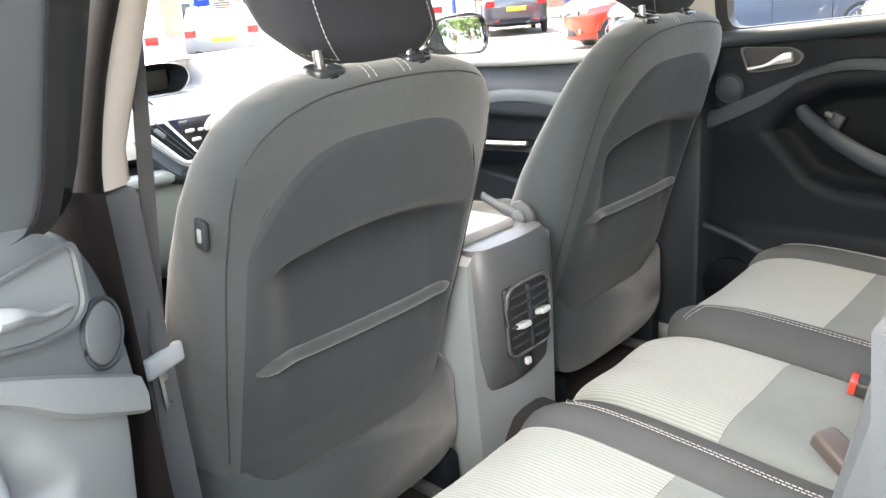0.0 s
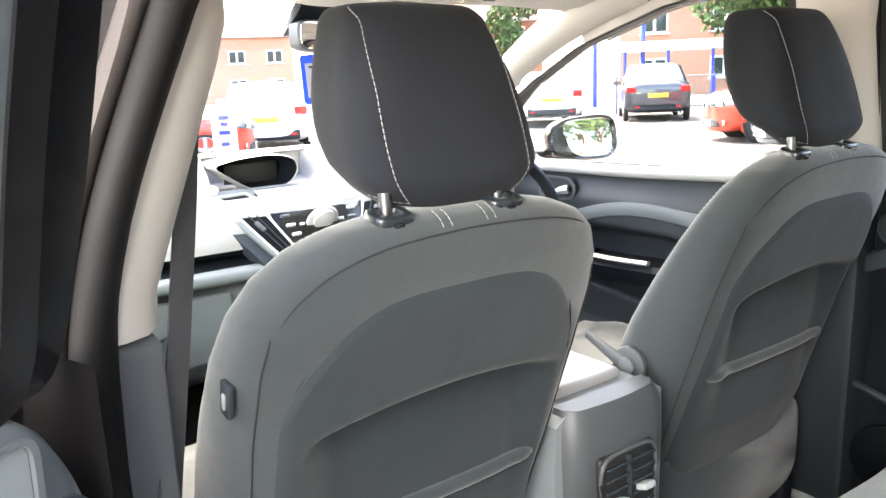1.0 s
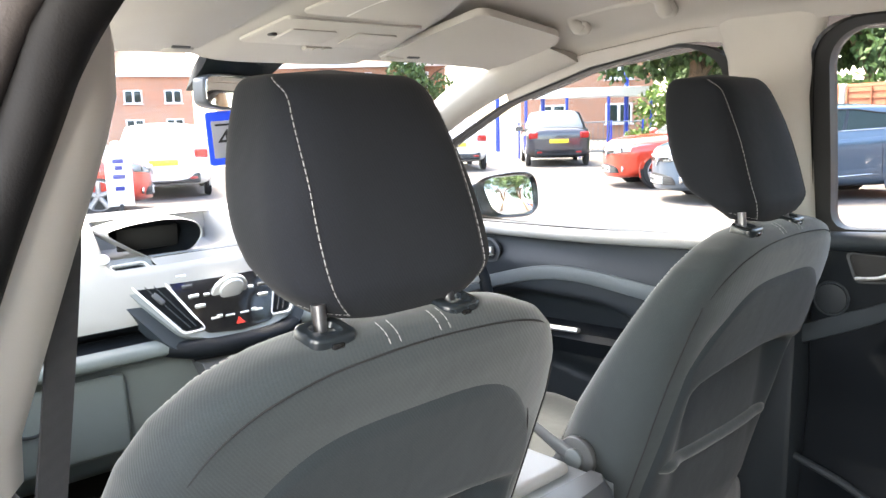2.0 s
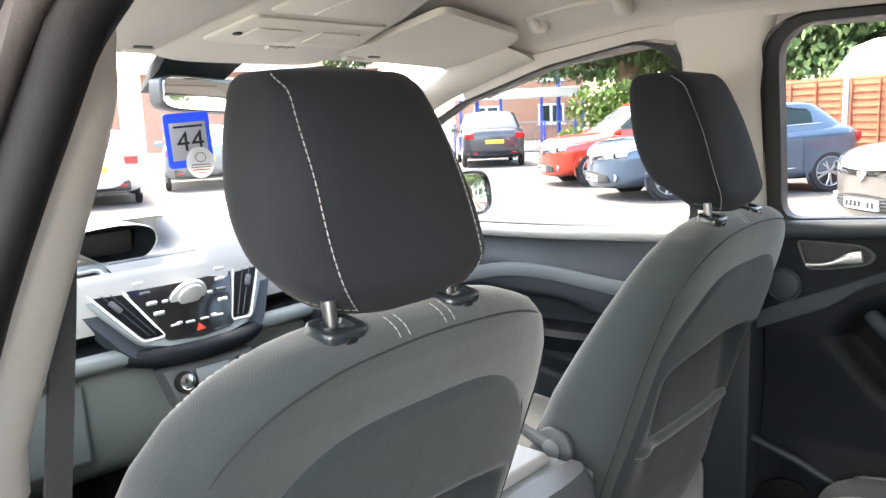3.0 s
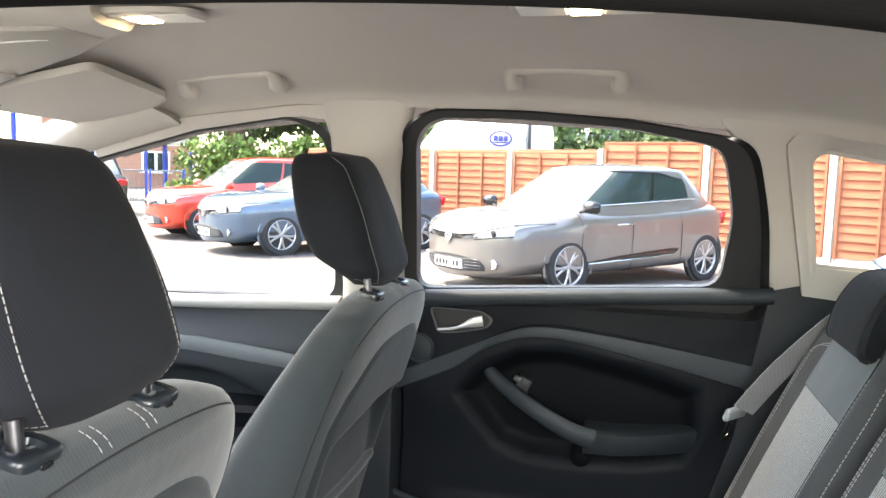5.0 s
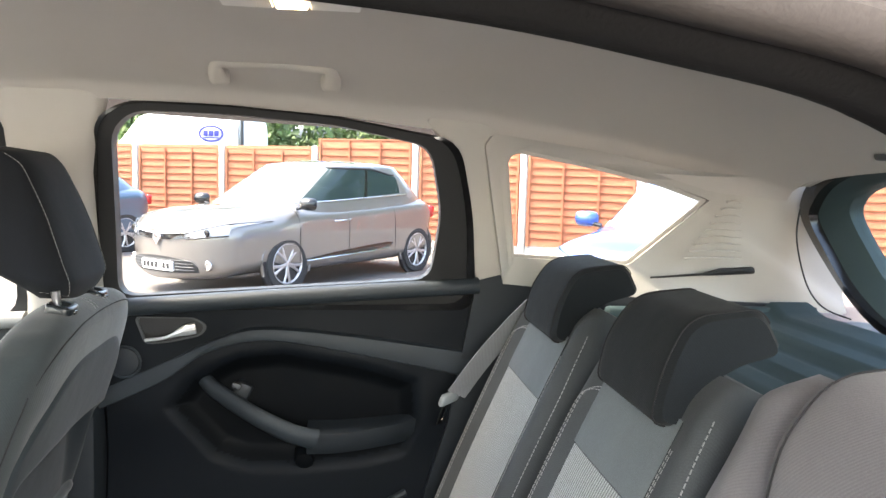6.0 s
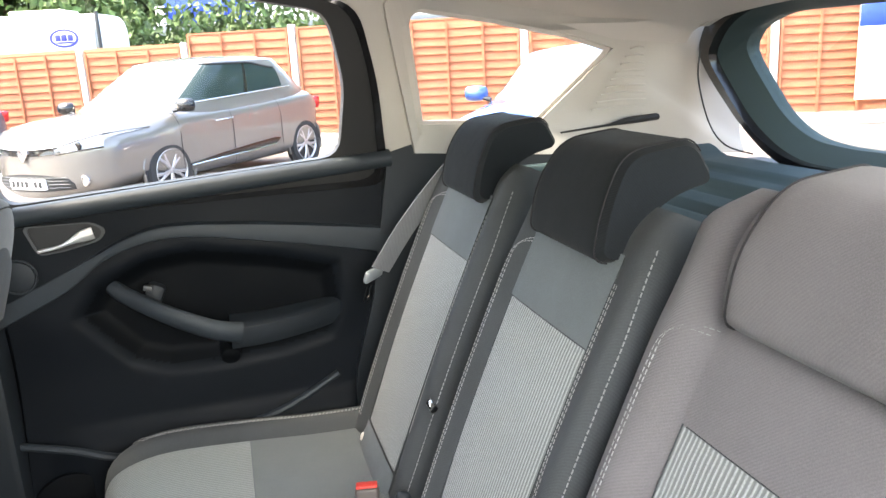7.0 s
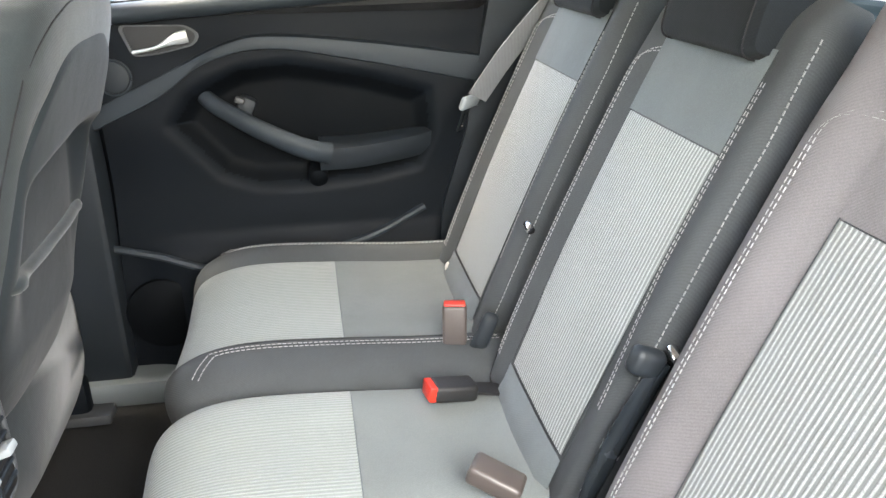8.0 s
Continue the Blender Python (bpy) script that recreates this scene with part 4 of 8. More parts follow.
def front_seat(cx, label, driver):
    seat = thing("front_seat", label, "car seat", "front seats", at=pose(cx, 0, 0))

    def back_at(u, v):
        z = 0.60 + 0.614 * (1 - (1 - v) ** 1.25)
        hw, hd = curve1(BACK_W, z), back_half(z)
        c, s = oval(6.28318 * u, 4)
        x, y = hw * c * (1 - 0.09 * max(0.0, -s) ** 1.5) - 0.012, back_mid(z) + hd * s
        if s < 0:
            y += (knee_hollow(x, z) + 0.008 * smooth(1.10, 1.0, z) * smooth(0.21, 0.17, abs(x))) * min(1, -s * 1.5)
        else:
            y -= 0.05 * s * smooth(0.85, 0.5, abs(c)) * smooth(1.19, 1.05, z)
        return Vector((x, y, z))

    b = bmesh.new()
    g = grid(b, back_at, 96, 90, True)
    b.faces.new(g[0])
    b.faces.new(g[-1])
    part("backrest", b, CLOTH, seat, angle=70)

    def panel_at(u, v):
        k = 2 * u - 1
        top = 1.150 - 0.15 * abs(k) ** 4
        z = 0.622 + (top - 0.622) * v
        x = (0.206 + 0.004 * (1 - v)) * k - 0.012
        edge = smooth(1.0, 0.90, abs(k)) * smooth(0, 0.03, v) * smooth(1.0, 0.95, v)
        return Vector((x, back_rear(x, z) + knee_hollow(x, z) + 0.004 - 0.008 * edge, z))

    b = bmesh.new()
    grid(b, panel_at, 70, 90)
    part("back_panel", b, CLOTH_SMOOTH, seat, "smooth cloth panel with a knee hollow", angle=70)
    b = bmesh.new()
    pts = [panel_at(0.5 + 0.5 * k, 1.0) + Vector((0, -0.002, 0)) for k in (j / 30 - 1 for j in range(61))]
    left = [panel_at(0.0, 1 - j / 20) + Vector((0, -0.001, 0)) for j in range(20, 0, -1)]
    right = [panel_at(1.0, 1 - j / 20) + Vector((0, -0.001, 0)) for j in range(1, 21)]
    tube(b, left + pts + right, 0.0010, 6, up=Vector((0, 1, 0)))
    part("panel_seam", b, SEAM, seat)
    b = bmesh.new()
    tube(b, [(x, back_rear(x, 0.85) + knee_hollow(x, 0.85) - 0.007 + 0.012 * smooth(0.155, 0.188, abs(x + 0.012)), 0.848 + 0.06 * x * x) for x in (0.192 * (k / 16 - 1) - 0.012 for k in range(33))], [0.004 + 0.0055 * smooth(0, 0.05, k / 32) * smooth(1, 0.95, k / 32) for k in range(33)], 12)
    part("pocket_hem", b, CLOTH, seat, "rounded hem of the map pocket")
    # side seams and stitching along the bolsters
    for sgn in (-1, 1):
        b = bmesh.new()
        u0 = (0.575 if sgn < 0 else 0.925)
        pts = [p for p in (back_at(u0, v / 60) for v in range(8, 56)) if p.z < 1.115]
        arc = spline([pts[-1]] + [Vector((sgn * x, back_rear(x, z), z)) for x, z in ((0.195, 1.150), (0.160, 1.174), (0.115, 1.187), (0.07, 1.192), (0.03, 1.194), (0.0, 1.1945))], 6)
        pts = pts[:-1] + [Vector((p.x, min(p.y, back_rear(p.x, min(1.2, p.z))), p.z)) for p in arc]
        tube(b, [p + Vector((sgn * 0.0006, -0.0004, 0)) for p in pts], 0.0011, 6, up=Vector((0, 1, 0)))
        part("side_seam", b, SEAM, seat)
        b = bmesh.new()
        u1 = 0.415 if sgn < 0 else 0.085
        pts = [back_at(u1, v / 50) + Vector((sgn * 0.0006, 0.0003, 0.0002)) for v in range(14, 49)]
        stitches(b, pts, (sgn * 0.7, 0.4, 0.3), 0.005, 0.0022, 0.0008)
        part("stitching", b, THREAD, seat)
    for x0 in (-0.044, -0.033, 0.012, 0.023):
        b = bmesh.new()
        stitches(b, [Vector((x0, back_rear(x0, z) - 0.0008, z + 0.0008)) for z in (1.2125, 1.210, 1.206, 1.200, 1.193)], (0, -0.6, 0.8), 0.0048, 0.0018, 0.00048)
        part("stitching", b, THREAD, seat)

    # headrest
    def head_at(u, v):
        z = 1.213 + (0.216 if driver else 0.206) * v
        end = smooth(0, 0.16, v) ** 0.5 * max(0.0, 1 - max(0.0, (v - 0.80) / 0.20) ** 2.6) ** 0.42
        hw = (0.104 + 0.018 * math.sin(3.1416 * min(1, v * 1.15) ** 0.8) - 0.016 * v) * (0.78 + 0.22 * end)
        hd = (0.056 + 0.008 * math.sin(3.1416 * v)) * (0.60 + 0.40 * end)
        c, s = oval(6.28318 * u, 4.2)
        y = 0.026 + 0.060 * v - 0.012 * (1 - v) ** 4 + hd * s
        z += 0.030 * (1 - v) ** 2 * max(0, s) - 0.012 * (1 - v) * abs(c) ** 2 * -0.6
        return Vector((hw * c + (0.0 if driver else 0.005), y, z))

    b = bmesh.new()
    g = grid(b, lambda u, v: head_at(u, 0.5 - 0.5 * math.cos(3.14159 * v)), 72, 44, True)
    for ringv in (g[0], g[-1]):
        mid = sum((v.co for v in ringv), Vector()) / len(ringv)
        mid += Vector((0, 0, -0.006 if ringv is g[0] else 0.006))
        c = b.verts.new(mid)
        for k in range(len(ringv)):
            b.faces.new((ringv[k], ringv[(k + 1) % len(ringv)], c))
    head = part("headrest", b, CLOTH_HEAD, seat, "charcoal cloth headrest with white side stitching", angle=80)
    for u0, sx in ((0.60, -1), (0.90, 1)):
        def seam_u(v):
            return u0 - sx * (0.008 + 0.048 * (1 - v) ** 0.6 + 0.014 * math.sin(3.1416 * v) - 0.020 * smooth(0.5, 0.92, v) - 0.05 * smooth(0.90, 1.0, v))

        line = [head_at(seam_u(v / 60), v / 60) for v in range(1, 60)]
        foot = [head_at(seam_u(0.017) + sx * 0.20 * k / 20, 0.017 + 0.06 * (k / 20) ** 2) for k in range(21)]
        b = bmesh.new()
        tube(b, line, 0.0009, 6, up=Vector((0, 1, 0)))
        part("seam", b, SEAM, head)
        b = bmesh.new()
        stitches(b, [p + Vector((sx * 0.0010, -0.0008, 0)) for p in line], (sx, -1, 0), 0.0048, 0.0020, 0.00048)
        part("stitching", b, THREAD, head)
        b = bmesh.new()
        stitches(b, [p + Vector((sx * 0.0010, -0.0005, 0.001)) for p in foot], (sx, -0.5, 0), 0.0048, 0.0020, 0.00048)
        part("stitching", b, THREAD, head)
    for sx in (-1, 1):
        b = bmesh.new()
        px = sx * 0.070 - (0.040 if driver else 0.020)
        tube(b, [(px, -0.019, 1.205), (px, -0.0185, 1.220), (px, -0.017, 1.235)], 0.0060, 14)
        part("headrest_post", b, POST_METAL, seat)
        b = bmesh.new()
        plate = [Vector((0.0225 * c, 0.018 * q, 0)) for c, q in (oval(k * 0.19635, 4) for k in range(32))]
        at = pose(px, -0.024, 1.2065, 12, 0, 0)
        skin(b, [[at @ (p * f + Vector((0, 0, h))) for p in plate] for f, h in ((0.96, -0.006), (1.0, -0.001), (1.0, 0.0075), (0.96, 0.0105), (0.86, 0.0115), (0.56, 0.0110), (0.46, 0.007), (0.30, 0.007))])
        collar = part("headrest_collar", b, PLASTIC_GLOSS, seat, "dark plastic collar round the post", angle=50)
        b = bmesh.new()
        rbox(b, (0.012, 0.005, 0.006), at @ Matrix.Translation((0.0, -0.0178, 0.003)), 0.002, 2)
        part("release_button", b, BLACK_GLOSS, collar)
    # seat base
    b = bmesh.new()

    def base_at(u, v):
        y = 0.12 + 0.56 * v
        c, s = oval(6.28318 * u, 3.6)
        hw = 0.255 * (0.86 + 0.14 * smooth(0, 0.1, v) * smooth(1, 0.85, v))
        z = 0.585 + 0.10 * s * (0.75 + 0.25 * smooth(1, 0.8, v)) + 0.05 * v + (0.025 * smooth(0.5, 0.9, abs(c)) if s > 0 else 0)
        return Vector((hw * c, y, z))

    g = grid(b, base_at, 60, 24, True)
    b.faces.new(g[0])
    b.faces.new(g[-1])
    part("cushion", b, CLOTH, seat, angle=70)
    for sx in (-1, 1):
        b = bmesh.new()
        rbox(b, (0.04, 0.52, 0.10), pose(sx * 0.20, 0.38, 0.445), 0.012)
        part("seat_rail", b, PLASTIC_SOFT, seat)
        b = bmesh.new()
        rbox(b, (0.05, 0.16, 0.022), pose(sx * 0.19, 0.16, 0.415), 0.006)
        part("rail_end_cover", b, PLASTIC_MID, seat)
    if driver:
        # pivot of the folded armrest on the inner flank
        b = bmesh.new()
        cyl(b, 0.033, 0.012, Matrix.Translation((-0.2605, 0.156, 0.862)) @ Matrix.Rotation(radians(90), 4, "Y"), 28, bevel=0.004)
        boss = part("pivot_boss", b, PLASTIC_MID, seat)
        b = bmesh.new()
        cyl(b, 0.016, 0.010, Matrix.Translation((-0.2685, 0.156, 0.862)) @ Matrix.Rotation(radians(90), 4, "Y"), 20, bevel=0.003)
        part("pivot_bolt", b, PLASTIC_OPEN, boss, "domed bolt head")
        b = bmesh.new()
        tube(b, [(-0.266, 0.156, 0.862), (-0.266, 0.20, 0.876), (-0.262, 0.252, 0.894)], [0.015, 0.011, 0.009], 10, 0.5, Vector((1, 0, 0)))
        part("pivot_lever", b, PLASTIC_MID, seat)
    else:
        b = bmesh.new()
        rbox(b, (0.008, 0.020, 0.036), pose(-0.251, 0.020, 1.056, 12, 0, 0), 0.003)
        clip = part("side_tag", b, PLASTIC, seat)
        b = bmesh.new()
        rbox(b, (0.004, 0.006, 0.016), pose(-0.2555, 0.016, 1.056, 12, 0, 0), 0.001)
        part("tag_plate", b, PLASTIC_TEAL, clip)
    return seat


front_seat(-0.370, "dark grey cloth front passenger seat with white stitching", False)
front_seat(0.370, "dark grey cloth driver seat with armrest pivot on its flank", True)

# ---- rear seats ----
AX0, AX1 = Vector((0, -0.590, 0.64)), Vector((0, -0.827, 1.199))
AXD = (AX1 - AX0).normalized()
AXN = Vector((0, AXD.z, -AXD.y))


def rear_seat(cx, hw, label, stripes, outer=0, half_insert=0.104):
    """One of three separate rear seats; outer: the side on which a door lies."""
    seat = thing("bench_seat", label, "car seat", "rear seats", at=pose(cx, 0, 0))

    rise = 1.07 if outer < 0 else 1.0

    def relief(x):
        return 0.022 * smooth(0.165, 0.10, abs(x))

    def width(s):
        return hw * (0.95 + 0.05 * smooth(0, 0.2, s) - 0.05 * smooth(0.75, 0.93, s) - 0.10 * smooth(0.92, 1.0, s))

    def front(x, s, off=0.0):
        w = width(s)
        k = min(0.999, abs(x) / w)
        d = 0.060 * (1 - k ** 4) ** 0.25 - relief(x) + 0.008 * math.sin(3.14 * clamp01(s)) + off
        p = AX0.lerp(AX1, s)
        return Vector((x, p.y, p.z)) + AXN * d

    def back_at(u, v):
        c, s = oval(6.28318 * u, 4)
        w = width(v) * (1 + 0.05 * (rise > 1) * smooth(0.8, 1.0, v))
        end = smooth(0, 0.04, v) ** 0.5 * smooth(1.0, 0.93, v) ** 0.5
        x = w * c * (0.9 + 0.1 * end)
        p = AX0.lerp(AX1, v * rise)
        if s > 0:
            d = 0.060 * s - relief(x) * s + 0.008 * math.sin(3.14 * v)
        else:
            d = 0.055 * s
        return Vector((x, p.y, p.z)) + AXN * d * (0.55 + 0.45 * end)

    b = bmesh.new()
    g = grid(b, back_at, 88, 60, True)
    b.faces.new(g[0])
    b.faces.new(g[-1])
    # near seat's cloth is paler: light from the open door is in its colour
    part("backrest", b, CLOTH_REAR_LIT if outer < 0 else CLOTH_BOLSTER, seat, angle=70)
    # insert: ribbed lower field and a plain field above it
    s_top, s_low = 0.722, 0.118
    b = bmesh.new()
    grid(b, lambda u, v: front((2 * u - 1) * (half_insert + 0.004 - 0.006 * smooth(0.5, 0, v)), s_low + (s_top - s_low) * v, 0.0022 + 0.0012 * smooth(0, 0.05, min(u, 1 - u, v, 1 - v))), 30, 40)
    part("back_insert", b, stripes, seat, "pale cloth insert with fine vertical lines")
    b = bmesh.new()
    grid(b, lambda u, v: front((2 * u - 1) * (half_insert + 0.006), s_top + 0.003 + (0.90 - s_top) * v, 0.0030), 30, 12)
    part("upper_field", b, CLOTH_REAR_LIT if outer < 0 else CLOTH_TOP, seat, "plain grey cloth field above the insert")
    b = bmesh.new()
    grid(b, lambda u, v: front((2 * u - 1) * (half_insert + 0.004), 0.005 + (s_low - 0.010) * v, 0.004 + 0.010 * math.sin(3.14 * v) ** 0.7 * smooth(0, 0.08, min(u, 1 - u))), 24, 12)
    part("lower_field", b, CLOTH_TOP, seat, "plain grey cloth fold below the insert")
    b = bmesh.new()
    tube(b, [front(half_insert * (k / 10 - 1), s_top + 0.001, 0.002) for k in range(21)], 0.0006, 6)
    for sg in (-1, 1):
        tube(b, [front(sg * (half_insert + 0.005), s_low + (0.9 - s_low) * k / 20, 0.002) for k in range(21)], 0.0006, 6)
    part("insert_seam", b, CLOTH, seat)
    far_line = 0.170 if outer < 0 else 0.150
    for sg in (-1, 1):
        for off in (0.0, 0.007):
            b = bmesh.new()
            top = 0.83 + off * 1.5
            pts = [front(sg * (far_line - off), s, 0.0012) for s in (0.10 + (top - 0.13) * k / 50 for k in range(51))]
            turn = [front(sg * (far_line - off - r), top - 0.03 + h, 0.0012) for r, h in ((0.006, 0.022), (0.018, 0.038), (0.034, 0.048), (0.056, 0.052))]
            pts = pts + spline([pts[-1]] + turn, 4)[1:] if outer < 0 or sg > 0 else [front(sg * (0.118 - off + 0.022 * smooth(0.55, 0.25, s)), s, 0.0012) for s in (0.26 + 0.60 * k / 50 for k in range(51))]
            stitches(b, pts, AXN, 0.0052, 0.0022, 0.0008)
            part("stitching", b, THREAD, seat)
    if outer >= 0:
        b = bmesh.new()
        stitches(b, [front(-width(s) * 0.965, s, 0.0012) for s in (0.12 + 0.82 * k / 50 for k in range(51))], AXN - Vector((0.8, 0, 0)), 0.0052, 0.0022, 0.0008)
        part("stitching", b, THREAD, seat)
    # headrest that hooks over the top of the backrest
    prof = rounded([Vector((0, y, z)) for y, z in [(-0.738, 1.150), (-0.749, 1.212), (-0.782, 1.266), (-0.866, 1.275), (-0.886, 1.230), (-0.833, 1.217), (-0.800, 1.197), (-0.778, 1.146)]], [0.018, 0.045, 0.026, 0.018, 0.012, 0.02, 0.03, 0.016], 5)
    hw_h = 0.100
    rings = []
    n = 14
    mid = sum(prof, Vector()) / len(prof)
    for k in range(n + 1):
        q = 2 * k / n - 1
        x = hw_h * math.sin(q * 1.5708)
        sh = 1 - 0.10 * smooth(0.86, 1.0, abs(x / hw_h))
        rings.append([Vector((x * (1 - 0.13 * smooth(1.20, 1.29, p.z)), mid.y + (p.y - mid.y) * sh, mid.z + (p.z - mid.z) * sh)) for p in prof])
    b = bmesh.new()
    skin(b, rings)
    # near headrest takes the same doorway-lit cloth colour
    head = part("headrest", b, CLOTH_REAR_LIT if outer < 0 else CLOTH_HEAD_REAR, seat, "charcoal cloth headrest hooked over the backrest", angle=55)
    for sg in (-1, 1):
        b = bmesh.new()
        x = sg * (hw_h - 0.012)
        tube(b, [Vector((x * (1 - 0.13 * smooth(1.20, 1.29, p.z)), p.y, p.z)) for p in prof[:24]], 0.0010, 6, up=Vector((1, 0, 0)))
        part("seam", b, SEAM, head)
    # cushion
    cw = 0.262 if outer else 0.150
    cs = 0.0
    crown = spline([Vector((0, y, z)) for y, z in ((-0.130, 0.50), (-0.104, 0.56), (-0.094, 0.605), (-0.100, 0.645), (-0.122, 0.677), (-0.172, 0.697), (-0.24, 0.703), (-0.36, 0.697), (-0.48, 0.688), (-0.60, 0.684))], 6)
    runs = [0.0]
    for p, q in zip(crown, crown[1:]):
        runs.append(runs[-1] + (q - p).length)

    def crown_at(v):
        d = clamp01(v) * runs[-1]
        k = max(j for j in range(len(crown) - 1) if runs[j] <= d + 1e-9)
        f = (d - runs[k]) / max(1e-9, runs[k + 1] - runs[k])
        p = crown[k].lerp(crown[k + 1], min(1, f))
        w = (crown[k + 1] - crown[k]).normalized()
        return p, Vector((0, w.z, -w.y))

    def cush(k, v, lift=0.0):
        """k: -1 to 1 across the cushion, v: from under its front edge over the top to its back."""
        p, n = crown_at(v)
        x = cs + cw * k
        bol = (0.022 * smooth(0.54, 0.74, abs(k)) * smooth(0.12, 0.3, v) if outer else 0.0) - 0.004 * smooth(0.6, 0.0, abs(k))
        fall = 0.10 * (1 - (1 - min(0.9999, abs(k)) ** 5) ** 0.2)
        q = Vector((x * 1.0, p.y, p.z)) + n * (bol + lift) - Vector((0, 0, fall))
        q.y -= (0.045 if outer else 0.015) * smooth(0.60, 1.0, abs(k)) * smooth(0.45, 0.15, v)
        q.x -= math.copysign(0.012 * smooth(0.35, 0.0, v) * abs(k) ** 3, k)
        return q

    b = bmesh.new()
    ks = [math.sin(1.5708 * (j / 30 - 1)) for j in range(61)]
    g = grid(b, lambda u, v: cush(ks[round(u * 60)], v), 60, 54)
    for row0, row1 in zip(g, g[1:]):
        for e in (0, -1):
            low0, low1 = row0[e].co.copy(), row1[e].co.copy()
            low0.z, low1.z = 0.46, 0.46
            b.faces.new((row0[e], row1[e], b.verts.new(low1), b.verts.new(low0)))
    part("cushion", b, CLOTH_BOLSTER if outer else STRIPES_SOFT, seat, angle=70)
    wide = 0.565 if outer else 0.985
    b = bmesh.new()
    grid(b, lambda u, v: cush((2 * u - 1) * wide, 0.04 + 0.600 * v, 0.0018), 40, 50)
    part("cushion_front", b, STRIPES_SOFT, seat, "pale ribbed cloth field on the cushion")
    b = bmesh.new()
    grid(b, lambda u, v: cush((2 * u - 1) * wide, 0.642 + 0.346 * v, 0.0018), 40, 24)
    part("cushion_rear", b, CLOTH_SEAT, seat, "plain grey cloth field on the cushion")
    b = bmesh.new()
    tube(b, [cush((2 * u / 20 - 1) * wide, 0.641, 0.0012) for u in range(21)], 0.0007, 6)
    part("cushion_seam", b, CLOTH_TOP, seat)
    for sg in (-1, 1) if outer else ():
        for off in (0.0, 0.026):
            b = bmesh.new()
            pts = [cush(sg * (wide + 0.17 + off), 0.36 + off * 0.5 + (0.62 - off * 0.5) * v / 40, 0.0022) for v in range(41)]
            pts = [cush(sg * (wide + 0.17 + off + 0.13 * (1 - j / 5)), 0.315 + off * 0.5 + 0.045 * j / 5, 0.0022) for j in range(5)] + pts
            stitches(b, pts, (0, 0, 1), 0.0052, 0.0022, 0.0008)
            part("stitching", b, THREAD, seat)
    if outer > 0:
        b = bmesh.new()
        cyl(b, 0.008, 0.003, Matrix.Translation(front(0.085, 0.070, 0.013)) @ Matrix.Rotation(radians(-67), 4, "X"), 18, bevel=0.001)
        part("child_seat_mark", b, WHITE_PLASTIC, seat, "small white round anchor mark")
    return seat


rear_seat(0.405, 0.188, "grey cloth outer rear seat with pale ribbed insert", STRIPES, 1)
rear_seat(-0.004, 0.172, "grey cloth middle rear seat with pinstriped insert", STRIPES)
rear_seat(-0.405, 0.205, "grey cloth outer rear seat by the open door", STRIPES, -1)

# ---- roof fittings ----


def grab_handle(y0, z0, y1, z1):
    """A moulded bar between two feet; y and z of the front foot, then of the rear one."""
    h = thing("grab_handle", "pale beige plastic grab handle on the roof lining", "grab handle", "roof grab handles")
    b = bmesh.new()
    feet = (Vector((0.470, y0, z0 - 0.006)), Vector((0.470, y1, z1 - 0.006)))
    tops = [p + Vector((-0.032, 0, 0.022)) for p in feet]
    run = (tops[1] - tops[0]).normalized()
    bow = tops[0].lerp(tops[1], 0.5) + Vector((-0.004, 0, 0.003))
    pts = spline([feet[0], feet[0].lerp(tops[0], 0.55) - run * 0.002, tops[0] + run * 0.006, tops[0] + run * 0.028, bow, tops[1] - run * 0.028, tops[1] - run * 0.006, feet[1].lerp(tops[1], 0.55) + run * 0.002, feet[1]], 5)
    n = len(pts) - 1
    tube(b, pts, [0.0105 + 0.005 * smooth(0.62, 1.0, abs(2 * k / n - 1)) for k in range(n + 1)], 14, 0.85, Vector((1, 0, 1)))
    part("bar", b, TRIM_PALE, h)
    for p in feet:
        b = bmesh.new()
        rbox(b, (0.034, 0.034, 0.024), Matrix.Translation(p + Vector((0.008, 0, 0.004))) @ Matrix.Rotation(radians(40), 4, "Y"), 0.010, 3)
        part("foot", b, TRIM_PALE, h)
    return h


grab_handle(0.425, 1.550, 0.238, 1.562)
grab_handle(-0.205, 1.566, -0.388, 1.562)


# small dark sensor lens near the rear edge of the lining
lens = thing("roof_sensor", "small dark oval sensor lens in the roof lining", "sensor")
at = lining(0.73, 0.976)
b = bmesh.new()
skin(b, [[at + Vector((0.016 * f * math.cos(a), 0.008 * f * math.sin(a) - h * 0.3, -h)) for a in (k * 0.2618 for k in range(24))] for f, h in ((1.1, -0.004), (1.0, 0.004), (0.8, 0.006), (0.3, 0.007))])
part("lens", b, PLASTIC_MID, lens)


def roof_lamp(y):
    lamp = thing("roof_lamp", "slim pale roof lamp with a lit lens", "ceiling lamp", "roof lamps")
    o = [Vector((0.012 + 0.040 * c, y + 0.085 * s, 1.5975)) for c, s in (oval(k * 0.1963, 3) for k in range(32))]
    b = bmesh.new()
    slab(b, o, (0, 0, -0.007), 0.003)
    part("housing", b, TRIM_PALE, lamp)
    for d in (-0.048, 0.048):
        b = bmesh.new()
        rbox(b, (0.045, 0.055, 0.004), pose(0.012, y + d, 1.5905), 0.0018)
        part("side_lens", b, WHITE_PLASTIC, lamp)
    b = bmesh.new()
    rbox(b, (0.030, 0.034, 0.005), pose(0.016, y, 1.5900), 0.002)
    part("lens", b, LAMP_LIT, lamp, "lit warm lens")
    return lamp


roof_lamp(-0.352)
roof_lamp(0.205)

